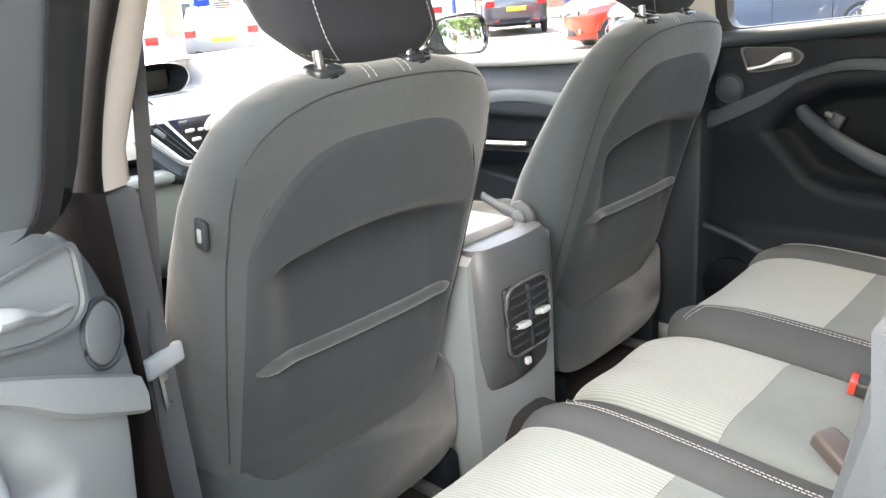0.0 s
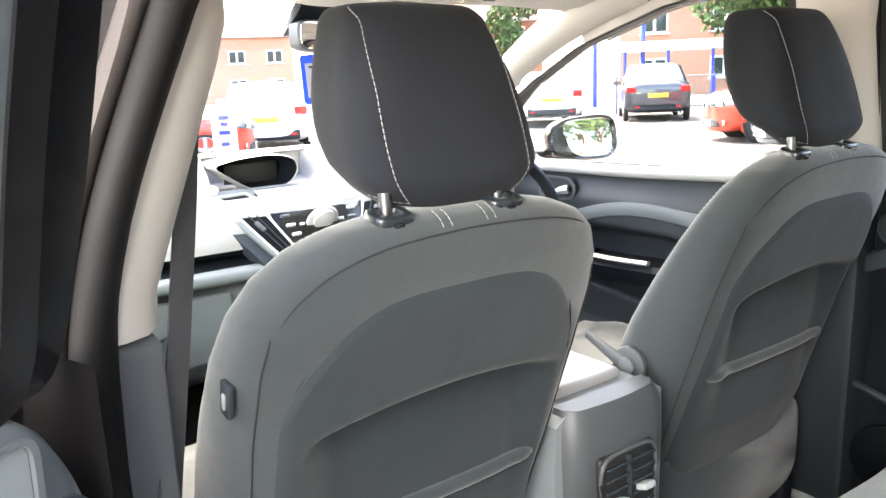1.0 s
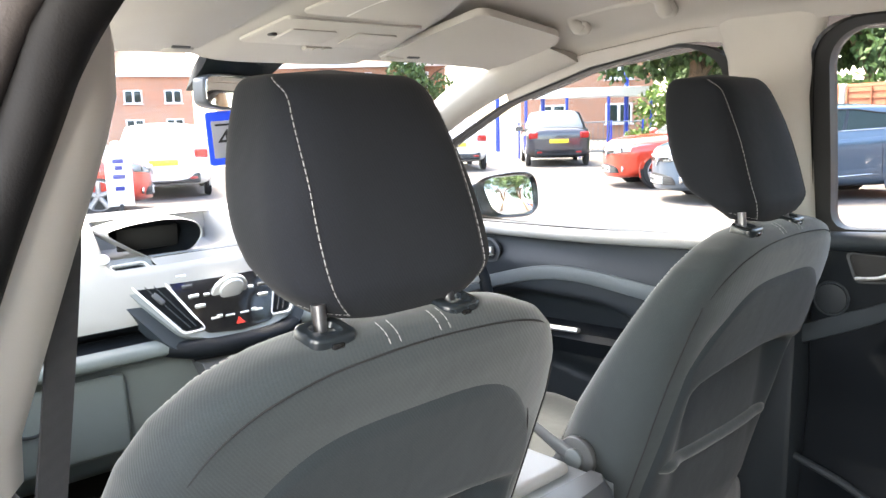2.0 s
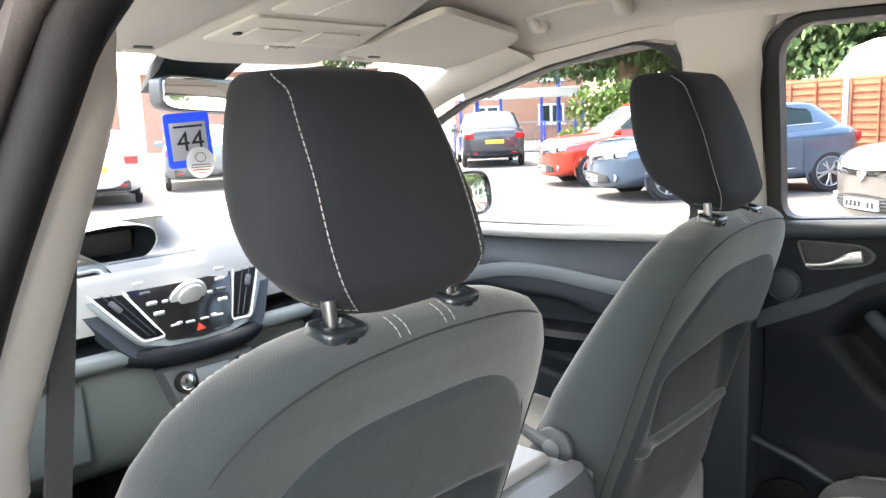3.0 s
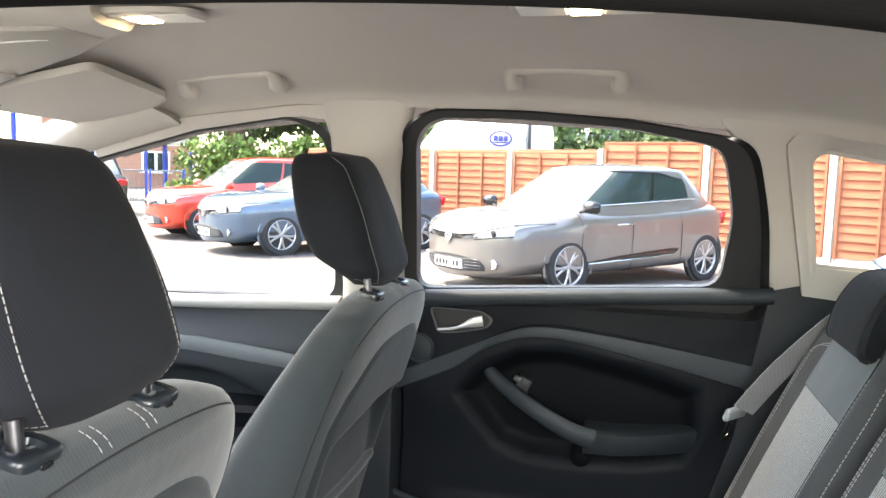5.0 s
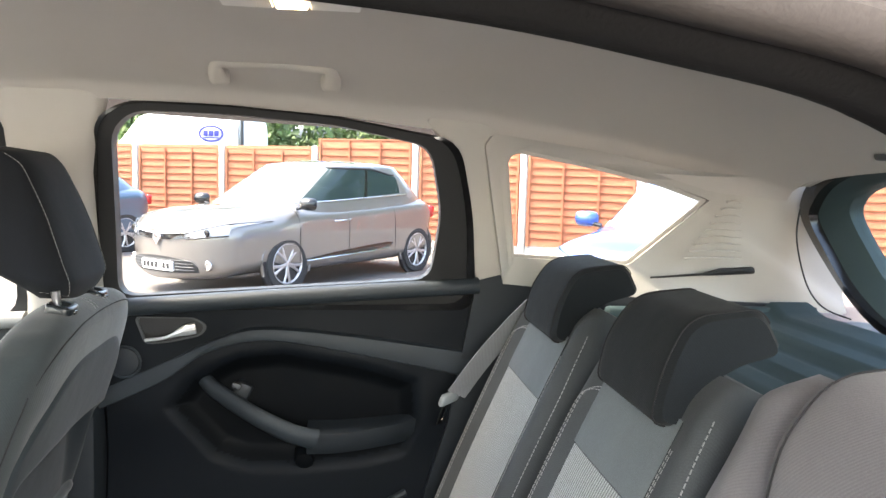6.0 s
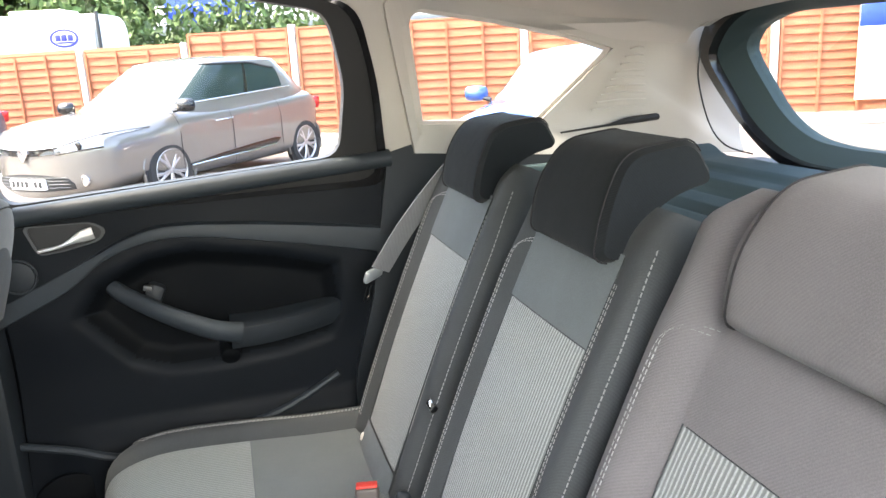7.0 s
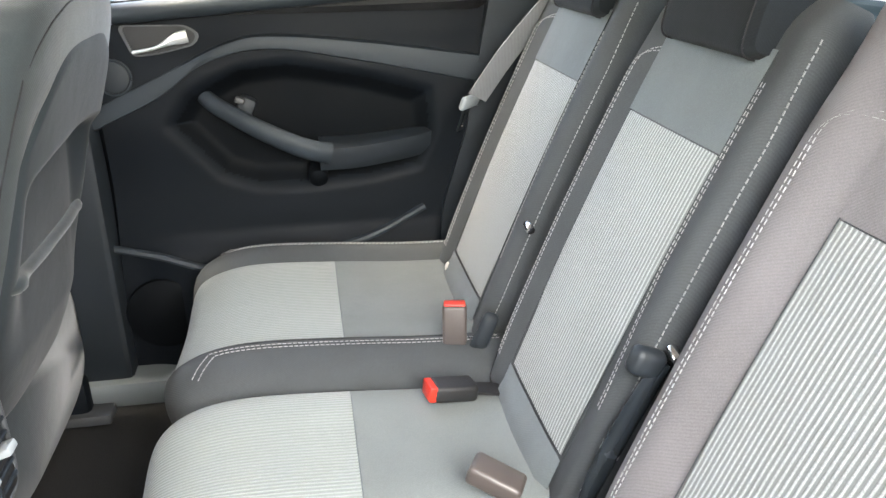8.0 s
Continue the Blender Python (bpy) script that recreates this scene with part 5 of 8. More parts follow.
overhead = thing("overhead_console", "pale beige plastic overhead console with lid and reading lamps", "overhead console")


def over_at(x, y, off=0.0):
    return Vector((x, y, curve1([(0.2, 1.592), (0.42, 1.564), (0.6, 1.524), (0.74, 1.496)], y) - off))


def over_patch(name, rows, off, mat, thick=0.004, r=0.012, label=""):
    o = rounded([Vector((x, y, 0)) for x, y in rows], r, 4)
    b = bmesh.new()
    top = [b.verts.new(over_at(p.x, p.y, off - thick)) for p in o]
    low = [b.verts.new(over_at(p.x, p.y, off)) for p in o]
    inn = [b.verts.new(over_at(p.x * 0.97, p.y + (0.45 - p.y) * 0.02, off + 0.003)) for p in o]
    n = len(o)
    for a, c in ((top, low), (low, inn)):
        for k in range(n):
            b.faces.new((a[k], a[(k + 1) % n], c[(k + 1) % n], c[k]))
    b.faces.new(inn)
    return part(name, b, mat, overhead, label)


b = bmesh.new()
rings = []
for k in range(25):
    y = 0.24 + 0.50 * k / 24
    w = curve1([(0.24, 0.045), (0.28, 0.070), (0.37, 0.126), (0.49, 0.172), (0.65, 0.190), (0.74, 0.190)], y)
    rings.append([over_at(w * c, y, -0.004 + 0.014 * (1 - abs(c) ** 6)) for c in (j / 8 - 1 for j in range(17))] + [over_at(w, y, -0.03), over_at(-w, y, -0.03)])
skin(b, rings)
part("body", b, TRIM_PALE, overhead, angle=50)
over_patch("glasses_lid", [(-0.045, 0.285), (0.045, 0.285), (0.098, 0.37), (0.128, 0.485), (-0.128, 0.485), (-0.098, 0.37)], 0.0105, TRIM_PALE, label="lid of the glasses holder")
b = bmesh.new()
tube(b, spline([over_at(-0.05, 0.475, 0.0130), over_at(-0.045, 0.42, 0.0140), over_at(-0.03, 0.36, 0.0140), over_at(-0.01, 0.33, 0.0130)], 6), 0.0025, 6)
part("lid_line", b, WHITE_PLASTIC, overhead)
over_patch("switch_panel", [(-0.135, 0.505), (0.135, 0.505), (0.160, 0.625), (-0.160, 0.625)], 0.0105, TRIM_PALE)
for x in (-0.065, 0.065):
    over_patch("lamp_lens", [(x - 0.045, 0.545), (x + 0.045, 0.545), (x + 0.05, 0.60), (x - 0.05, 0.60)], 0.0128, TRIM_PALE, 0.003, 0.008, "clear reading lamp lens")
for x in (-0.02, 0.0, 0.02):
    over_patch("button", [(x - 0.008, 0.63), (x + 0.008, 0.63), (x + 0.008, 0.645), (x - 0.008, 0.645)], 0.0120, TRIM_PALE, 0.003, 0.003)
b = bmesh.new()
cyl(b, 0.008, 0.006, Matrix.Translation(over_at(-0.125, 0.575, 0.0130)), 18, bevel=0.002)
part("microphone", b, RUBBER, overhead, "small black microphone hole")


def sun_visor(s):
    v = thing("sun_visor", "folded pale beige sun visor under the roof lining", "sun visor", "sun visors")
    o = rounded([Vector(p) for p in ((s * 0.185, 0.415, 1.552), (s * 0.455, 0.455, 1.530), (s * 0.505, 0.52, 1.518), (s * 0.52, 0.695, 1.484), (s * 0.19, 0.715, 1.500))], [0.03, 0.10, 0.08, 0.05, 0.02], 8)
    b = bmesh.new()
    slab(b, [p + Vector((0, 0, 0.012)) for p in o], (0, -0.002, -0.013), 0.006, 3)
    part("board", b, TRIM_PALE, v)
    b = bmesh.new()
    rbox(b, (0.05, 0.018, 0.008), pose(s * 0.225, 0.700, 1.4995, -15, 0, 0), 0.0035)
    part("clip", b, TRIM_PALE, v)
    b = bmesh.new()
    rbox(b, (0.030, 0.006, 0.003), pose(s * 0.24, 0.655, 1.498, -15, 0, 0), 0.001)
    part("slot", b, PLASTIC_MID, v)
    return v


sun_visor(1)
sun_visor(-1)

# interior mirror, hanging price card
mirror = thing("rear_view_mirror", "silver grey framed interior rear view mirror on the windscreen", "mirror")
MP = Matrix.Translation((0.002, 0.892, 1.438)) @ Matrix.Rotation(radians(10), 4, "Z") @ Matrix.Rotation(radians(-1), 4, "X") @ Matrix.Rotation(radians(3), 4, "Y")
o = [Vector((0.105 * c, 0, 0.034 * s)) for c, s in (oval(k * 0.1309, 5) for k in range(48))]
b = bmesh.new()
skin(b, [[MP @ (p * 0.90 + Vector((0, 0.042, 0))) for p in o], [MP @ (p + Vector((0, 0.030, 0))) for p in o], [MP @ p for p in o], [MP @ (p * 0.965 + Vector((0, -0.004, 0))) for p in o]])
part("housing", b, PLASTIC_MID, mirror)
b = bmesh.new()
skin(b, [[MP @ (Vector((p.x * 0.955, -0.0045, p.z * 0.90))) for p in o], [MP @ (Vector((p.x * 0.95, -0.006, p.z * 0.89))) for p in o]])
part("mirror_glass", b, MIRROR, mirror)
b = bmesh.new()
skin(b, [[Vector((x - 0.022, y, z)) for x, y, z in ((-w, y0, z0), (w, y0, z0), (w * 0.9, y0 + 0.06, z0 - d), (-w * 0.9, y0 + 0.06, z0 - d))] for w, y0, z0, d in ((0.088, 0.81, 1.512, 0.030), (0.086, 0.86, 1.506, 0.046), (0.070, 0.92, 1.492, 0.046), (0.035, 0.95, 1.474, 0.026))])
part("sensor_cover", b, PLASTIC_SOFT, mirror, "dark plastic sensor cover")
b = bmesh.new()
tube(b, [(0, 0.915, 1.447), (0, 0.935, 1.458), (0, 0.95, 1.468)], 0.012, 10)
part("stem", b, PLASTIC_SOFT, mirror)

card = thing("price_card", "blue framed card numbered 44 hanging below the mirror", "price card")
BLUE = surface("bright blue plastic", (0.01, 0.07, 0.75), 0.35, 0.05, 8, 300, 0.0)
PAPER = thin_sheet("white paper", (0.52, 0.52, 0.56))
BADGE = thin_sheet("white card", (0.80, 0.80, 0.78))
INK = surface("black ink", (0.012, 0.012, 0.014), 0.6, 0.05, 8, 300, 0.0)
CP = Matrix.Translation((-0.045, 0.884, 1.352)) @ Matrix.Rotation(radians(-3), 4, "Y") @ Matrix.Rotation(radians(-8), 4, "Z")
b = bmesh.new()
slab(b, [CP @ p for p in rounded([Vector((-0.045, 0, -0.052)), Vector((0.045, 0, -0.052)), Vector((0.045, 0, 0.052)), Vector((-0.045, 0, 0.052))], 0.008, 4)], (0, 0.003, 0))
part("frame", b, BLUE, card)
b = bmesh.new()
rbox(b, (0.072, 0.002, 0.072), CP @ Matrix.Translation((0, -0.0012, -0.002)), 0.0008)
sheet = part("sheet", b, PAPER, card, "white paper sheet")
b = bmesh.new()
rbox(b, (0.058, 0.001, 0.004), CP @ Matrix.Translation((0, -0.0028, 0.026)), 0)
part("print_bar", b, INK, sheet)
for x in (-0.0125, 0.0165):
    txt = bpy.data.curves.new("digit", "FONT")
    txt.body, txt.size, txt.extrude = "4", 0.054, 0.0004
    txt.align_x, txt.align_y = "CENTER", "CENTER"
    tob = new("digit", txt)
    tob.data.materials.append(INK)
    tob.parent = sheet
    tob.matrix_local = CP @ Matrix.Translation((x, -0.003, -0.004)) @ Matrix.Rotation(radians(90), 4, "X")
disc = thing("round_badge", "round white paper badge with faint print on the windscreen", "badge")
DP = Matrix.Translation((-0.030, 0.874, 1.308)) @ Matrix.Rotation(radians(90), 4, "X")
b = bmesh.new()
cyl(b, 0.030, 0.0015, DP, 40)
part("face", b, BADGE, disc)
b = bmesh.new()
tube(b, [DP @ Vector((0.011 * math.cos(a), 0.010 + 0.009 * math.sin(a), 0.001)) for a in (k * 0.2094 for k in range(31))], 0.0009, 5)
part("ring_print", b, PLASTIC_TEAL, disc)
for z, w, m in ((-0.004, 0.040, PLASTIC_TEAL), (-0.009, 0.044, PLASTIC_TEAL), (-0.014, 0.036, RED_PLASTIC), (-0.020, 0.014, PLASTIC_TEAL)):
    b = bmesh.new()
    rbox(b, (w, 0.0022, 0.0005), DP @ Matrix.Translation((0, z, 0.001)), 0)
    part("print_bar", b, m, disc)

# ---- dashboard ----
dash = thing("dashboard", "grey plastic dashboard with a central control stack", "dashboard")
PROFILE = [(1.62, 1.10), (1.42, 1.165), (1.25, 1.176), (1.15, 1.155), (1.09, 1.08), (1.065, 1.00), (1.062, 0.968)]
PROFILE2 = [(1.064, 0.966), (1.075, 0.955), (1.10, 0.945), (1.10, 0.938), (1.04, 0.934)]
PROFILE3 = [(1.040, 0.934), (1.022, 0.925), (1.02, 0.905), (1.045, 0.893), (1.065, 0.885), (1.06, 0.80), (1.065, 0.72), (1.10, 0.66), (1.25, 0.60), (1.5, 0.58)]


def dash_loft(rows, mat, name, x0=-0.70, x1=0.70, n=40):
    pts = spline([Vector((0, *r)) for r in rows], 4)
    b = bmesh.new()
    grid(b, lambda u, v: Vector((x0 + (x1 - x0) * u, pts[round(v * (len(pts) - 1))].y - 0.05 * (2 * u - 1) ** 2 * -1 * 0.6, pts[round(v * (len(pts) - 1))].z)), n, len(pts) - 1)
    return part(name, b, mat, dash, angle=60)


def dash_top_at(u, v):
    x = -0.70 + 1.40 * u
    p = DASH_TOP[round(v * (len(DASH_TOP) - 1))]
    y = p.y + 0.03 * (2 * u - 1) ** 2
    dent = smooth(-0.235, -0.20, x) * smooth(0.085, 0.060, x) * smooth(1.085, 1.10, p.z) * smooth(1.24, 1.20, p.y)
    return Vector((x, y + (1.245 - y) * dent, p.z))


DASH_TOP = spline([Vector((0, *r)) for r in PROFILE], 6)
b = bmesh.new()
grid(b, dash_top_at, 140, len(DASH_TOP) - 1)
part("dash_top", b, PLASTIC_DASH, dash, angle=60)
PLASTIC_LOW = surface("dark green grey dashboard plastic", (0.135, 0.160, 0.163), 0.5, 0.1, 6, 900, 0.25, 0.0005)
dash_loft(PROFILE2, PLASTIC_SOFT, "recess_strip")
dash_loft(PROFILE3, PLASTIC_LOW, "dash_lower")


def stack(x, z, off=0.0):
    """A point on the leaning control stack."""
    return Vector((x + 0.015, 1.012 + (z - 0.93) * 0.66 - off * 0.83, z + off * 0.55))


def stack_plate(name, rows, off, thick, mat, r=0.01, parent=None, bevel=0.003, label=""):
    o = rounded([Vector((x, 0, z)) for x, z in rows], r, 4)
    b = bmesh.new()
    slab(b, [stack(p.x, p.z, off) for p in o], Vector((0, -0.83, 0.55)) * thick, bevel)
    return part(name, b, mat, parent or dash, label)


SH = [(-0.245, 1.100), (0.245, 1.100), (0.250, 1.075), (0.135, 0.935), (0.06, 0.918), (-0.06, 0.918), (-0.135, 0.935), (-0.250, 1.075)]
stack_plate("stack_chin", [(-0.262, 1.090), (0.262, 1.090), (0.268, 1.068), (0.160, 0.918), (0.075, 0.890), (-0.075, 0.890), (-0.160, 0.918), (-0.268, 1.068)], -0.040, 0.034, PLASTIC_STRIP, 0.03, bevel=0.012, label="dark grey plastic chin round the control stack")
stack_plate("stack_surround", SH, -0.03, 0.034, PLASTIC_TEAL, 0.02, label="grey plastic surround")
stack_plate("stack_face", [(-0.150, 1.094), (0.150, 1.094), (0.082, 0.932), (0.0, 0.924), (-0.082, 0.932)], 0.004, 0.004, BLACK_GLOSS, 0.012)
stack_plate("upper_strip", [(-0.149, 1.092), (0.149, 1.092), (0.112, 1.026), (0.05, 1.040), (-0.05, 1.046), (-0.118, 1.040)], 0.008, 0.002, PLASTIC_DASH, 0.004)
stack_plate("disc_slot", [(-0.10, 1.072), (0.10, 1.072), (0.10, 1.067), (-0.10, 1.067)], 0.0105, 0.001, RUBBER, 0.001, bevel=0)
for s in (-1, 1):
    vent = stack_plate("air_vent", [(s * 0.232, 1.082), (s * 0.166, 1.084), (s * 0.086, 0.944), (s * 0.126, 0.944)], 0.0045, 0.002, PLASTIC_DEEP, 0.008)
    for f in (0.32, 0.66):
        a = stack(s * (0.228 - 0.062 * f), 1.078, 0.0065)
        c = stack(s * (0.126 - 0.040 * f), 0.948, 0.0065)
        b = bmesh.new()
        tube(b, [a, a.lerp(c, 0.5), c], 0.0015, 6)
        part("slat", b, PLASTIC, vent)
    b = bmesh.new()
    rbox(b, (0.013, 0.007, 0.030), Matrix.Translation(stack(s * 0.160, 1.012, 0.009)) @ Matrix.Rotation(radians(-33.5), 4, "X") @ Matrix.Rotation(radians(s * 32), 4, "Y"), 0.003)
    part("vent_tab", b, PLASTIC_MID, vent)
    edge = [stack(p.x, p.z, 0.006) for p in rounded([Vector((x, 0, z)) for x, z in ((s * 0.238, 1.087), (s * 0.162, 1.089), (s * 0.080, 0.940), (s * 0.130, 0.939))], 0.010, 4)]
    b = bmesh.new()
    tube(b, edge + [edge[0]], 0.0028, 8)
    part("vent_rim", b, SILVER, vent)
FACE = Matrix.Rotation(radians(-90 + 33.5), 4, "X") @ Matrix.Rotation(radians(180), 4, "X")
b = bmesh.new()
cyl(b, 0.043, 0.010, Matrix.Translation(stack(0.0, 1.005, 0.012)) @ FACE, 36, bevel=0.003)
part("dial_ring", b, SILVER, dash)
b = bmesh.new()
cyl(b, 0.029, 0.018, Matrix.Translation(stack(0.0, 1.005, 0.022)) @ FACE, 36, bevel=0.004)
part("dial", b, SILVER, dash, "satin silver round dial")
for s in (-1, 1):
    for k in range(4):
        b = bmesh.new()
        rbox(b, (0.024, 0.007, 0.009), Matrix.Translation(stack(s * (0.098 - 0.007 * k), 1.047 - 0.021 * k, 0.009)) @ Matrix.Rotation(radians(34), 4, "X"), 0.002)
        part("button", b, SILVER if (k + s) % 3 else PLASTIC_MID, dash)
    for k in range(3):
        b = bmesh.new()
        rbox(b, (0.014, 0.006, 0.007), Matrix.Translation(stack(s * (0.066 - 0.012 * k), 1.05 - 0.046 * k, 0.009)) @ Matrix.Rotation(radians(34), 4, "X"), 0.002)
        part("button", b, SILVER, dash)
for k in range(4):
    b = bmesh.new()
    rbox(b, (0.022, 0.005, 0.004), Matrix.Translation(stack(-0.052 + 0.035 * k, 0.956, 0.009)) @ Matrix.Rotation(radians(34), 4, "X"), 0.0015)
    part("button", b, SILVER, dash)
b = bmesh.new()
slab(b, [stack(x, z, 0.009) for x, z in ((-0.011, 0.936), (0.011, 0.936), (0.0, 0.950))], (0, -0.002, 0.001), 0.0)
part("hazard_switch", b, RED_PLASTIC, dash, "red triangle hazard switch")
# hooded screen: a recess under a curved lip, its shade put into dark colour
HOOD = [Vector((x, 0, z)) for x, z in ((-0.222, 1.160), (-0.16, 1.174), (-0.10, 1.178), (-0.05, 1.174), (-0.014, 1.160), (-0.005, 1.134), (-0.03, 1.104), (-0.12, 1.092), (-0.17, 1.122))]
mouth = around(rounded(HOOD, 0.02, 4), 64)
mid = Vector((-0.105, 0, 1.135))


def hood_ring(f, y):
    return [Vector((mid.x + (p.x - mid.x) * f, y - 0.10 * (p.z - 1.135) + 0.05 * ((p.x + 0.105) / 0.2) ** 2, mid.z + (p.z - mid.z) * f)) for p in mouth]


b = bmesh.new()
skin(b, [hood_ring(1.0, 1.112), hood_ring(0.97, 1.14), hood_ring(0.92, 1.17), hood_ring(0.88, 1.19)], caps=False)
b.faces.new([b.verts.new(p) for p in hood_ring(0.88, 1.19)])
part("screen_hood", b, PLASTIC_SOFT, dash, "hooded display recess with its shade coloured in")
b = bmesh.new()
skin(b, [hood_ring(1.0, 1.112), hood_ring(1.02, 1.110), hood_ring(1.045, 1.118), hood_ring(1.08, 1.20)], caps=False)
part("hood_rim", b, PLASTIC_DASH, dash)
b = bmesh.new()
rbox(b, (0.14, 0.006, 0.05), pose(-0.105, 1.186, 1.132, 4, 0, 0), 0.003)
part("screen", b, RUBBER, dash)
# grab bar under the stack, climate panel, glovebox
b = bmesh.new()
tube(b, spline([(-0.155, 1.06, 0.915), (-0.09, 1.01, 0.905), (0.015, 0.998, 0.902), (0.12, 1.01, 0.905), (0.185, 1.06, 0.915)], 6), 0.026, 12, 0.8)
part("stack_lower_edge", b, PLASTIC_SOFT, dash)
for k in range(4):
    b = bmesh.new()
    tube(b, spline([(-0.10 + 0.004 * k, 1.012 + 0.006 * k, 0.884 - 0.0075 * k), (0.015, 0.993 + 0.006 * k, 0.881 - 0.0075 * k), (0.13 - 0.004 * k, 1.012 + 0.006 * k, 0.884 - 0.0075 * k)], 6), 0.0026, 6)
    part("grille_rib", b, PLASTIC, dash)
clim = [(-0.095, 0.985, 0.878), (0.125, 0.985, 0.878), (0.105, 0.955, 0.795), (-0.075, 0.955, 0.795)]
b = bmesh.new()
slab(b, [Vector(p) + Vector((0, 0.05, 0)) for p in clim], (0, -0.05, 0), 0.008)
climate = part("climate_panel", b, PLASTIC_MID, dash)
for x in (-0.055, 0.085):
    b = bmesh.new()
    cyl(b, 0.024, 0.018, pose(x, 0.970, 0.848, 90 - 20, 0, 0), 28, bevel=0.003)
    knob = part("knob", b, BLACK_GLOSS, climate)
    b = bmesh.new()
    cyl(b, 0.017, 0.010, pose(x, 0.962, 0.850, 90 - 20, 0, 0), 28, bevel=0.002)
    part("knob_ring", b, CHROME, knob)
b = bmesh.new()
rbox(b, (0.082, 0.006, 0.032), pose(0.015, 0.971, 0.853, -20, 0, 0), 0.003)
part("climate_display", b, PLASTIC_TEAL, climate, "pale green grey display")
for k in range(5):
    b = bmesh.new()
    rbox(b, (0.012, 0.006, 0.007), pose(-0.022 + 0.019 * k, 0.966, 0.824, -20, 0, 0), 0.002)
    part("button", b, SILVER, climate)
b = bmesh.new()
rbox(b, (0.34, 0.024, 0.165), pose(-0.40, 1.056, 0.795, -3, 0, 0), 0.014, 3)
glove = part("glovebox_lid", b, PLASTIC_LOW, dash)
b = bmesh.new()
tube(b, spline([(-0.465, 1.041, 0.832), (-0.46, 1.036, 0.812), (-0.42, 1.033, 0.800), (-0.38, 1.036, 0.812), (-0.372, 1.041, 0.832)], 6), 0.0035, 8)
part("glovebox_catch", b, PLASTIC, glove)
b = bmesh.new()
cyl(b, 0.012, 0.012, pose(-0.235, 1.10, 1.108, 60, 0, 0), 20, bevel=0.003)
part("dash_sensor", b, SILVER, dash)

# centre console
console = thing("centre_console", "grey plastic centre console with rear air vents", "centre console", at=pose(-0.028, 0, 0))
b = bmesh.new()
rings = []
for k in range(21):
    v = k / 20
    y = 0.075 + 0.75 * v
    zt = 0.868 - 0.035 * smooth(0.55, 0.8, v) - 0.04 * smooth(0.8, 1.0, v)
    w = 0.118 - 0.006 * v
    rings.append([Vector((w * 0.97, y, zt - 0.014)), Vector((w * 0.8, y, zt)), Vector((-w * 0.8, y, zt)), Vector((-w * 0.97, y, zt - 0.014)), Vector((-w, y, zt - 0.08)), Vector((-w * 0.92, y, 0.40)), Vector((w * 0.92, y, 0.40)), Vector((w, y, zt - 0.08))])
skin(b, rings)
part("body", b, PLASTIC_TEAL, console, angle=50)
b = bmesh.new()
rbox(b, (0.185, 0.36, 0.022), pose(-0.012, 0.305, 0.872), 0.010, 3)
part("armrest_lid", b, PLASTIC_DASH, console, "pale grey padded armrest lid")
b = bmesh.new()
rings = []
for y, z, w in ((0.060, 0.874, 0.095), (0.048, 0.850, 0.104), (0.044, 0.80, 0.104), (0.050, 0.70, 0.100), (0.060, 0.62, 0.092), (0.075, 0.595, 0.086)):
    rings.append([Vector((w * c, y + 0.010 * c * c + (0.0 if abs(c) < 0.95 else 0.012), z)) for c in (j / 6 - 1 for j in range(13))] + [Vector((w, 0.10, z)), Vector((-w, 0.10, z))])
skin(b, rings)
part("rear_panel", b, PLASTIC_MID, console, angle=50)
b = bmesh.new()
rbox(b, (0.118, 0.012, 0.128), pose(-0.004, 0.043, 0.738, -3, 0, 0), 0.010, 3)
vent = part("air_vent", b, RUBBER, console)
for s in (-1, 1):
    for k in range(6):
        b = bmesh.new()
        rbox(b, (0.048, 0.010, 0.005), pose(-0.004 + s * 0.028, 0.035, 0.785 - 0.0185 * k, -25, 0, 0), 0.002)
        part("slat", b, PLASTIC, vent)
    b = bmesh.new()
    rbox(b, (0.024, 0.022, 0.011), pose(-0.004 + s * 0.028, 0.029, 0.735 + 0.004 * s, -20, 0, 0), 0.003)
    part("vent_tab", b, PLASTIC_LIGHT, vent, "pale grey adjuster tab")
b = bmesh.new()
rbox(b, (0.008, 0.012, 0.116), pose(-0.004, 0.036, 0.737, -3, 0, 0), 0.003)
part("divider", b, PLASTIC, vent)
b = bmesh.new()
tube(b, [Vector((-0.004 + 0.061 * c, 0.037, 0.738 + 0.066 * s)) for c, s in (oval(k * 0.1309, 5) for k in range(49))], 0.0035, 8)
part("vent_rim", b, PLASTIC_MID, vent)
b = bmesh.new()
rbox(b, (0.040, 0.010, 0.036), pose(-0.004, 0.052, 0.642, -8, 0, 0), 0.006)
sock = part("socket_cover", b, PLASTIC, console)
b = bmesh.new()
rbox(b, (0.014, 0.012, 0.014), pose(-0.004, 0.046, 0.646, -8, 0, 0), 0.004)
part("socket_catch", b, SILVER, sock)
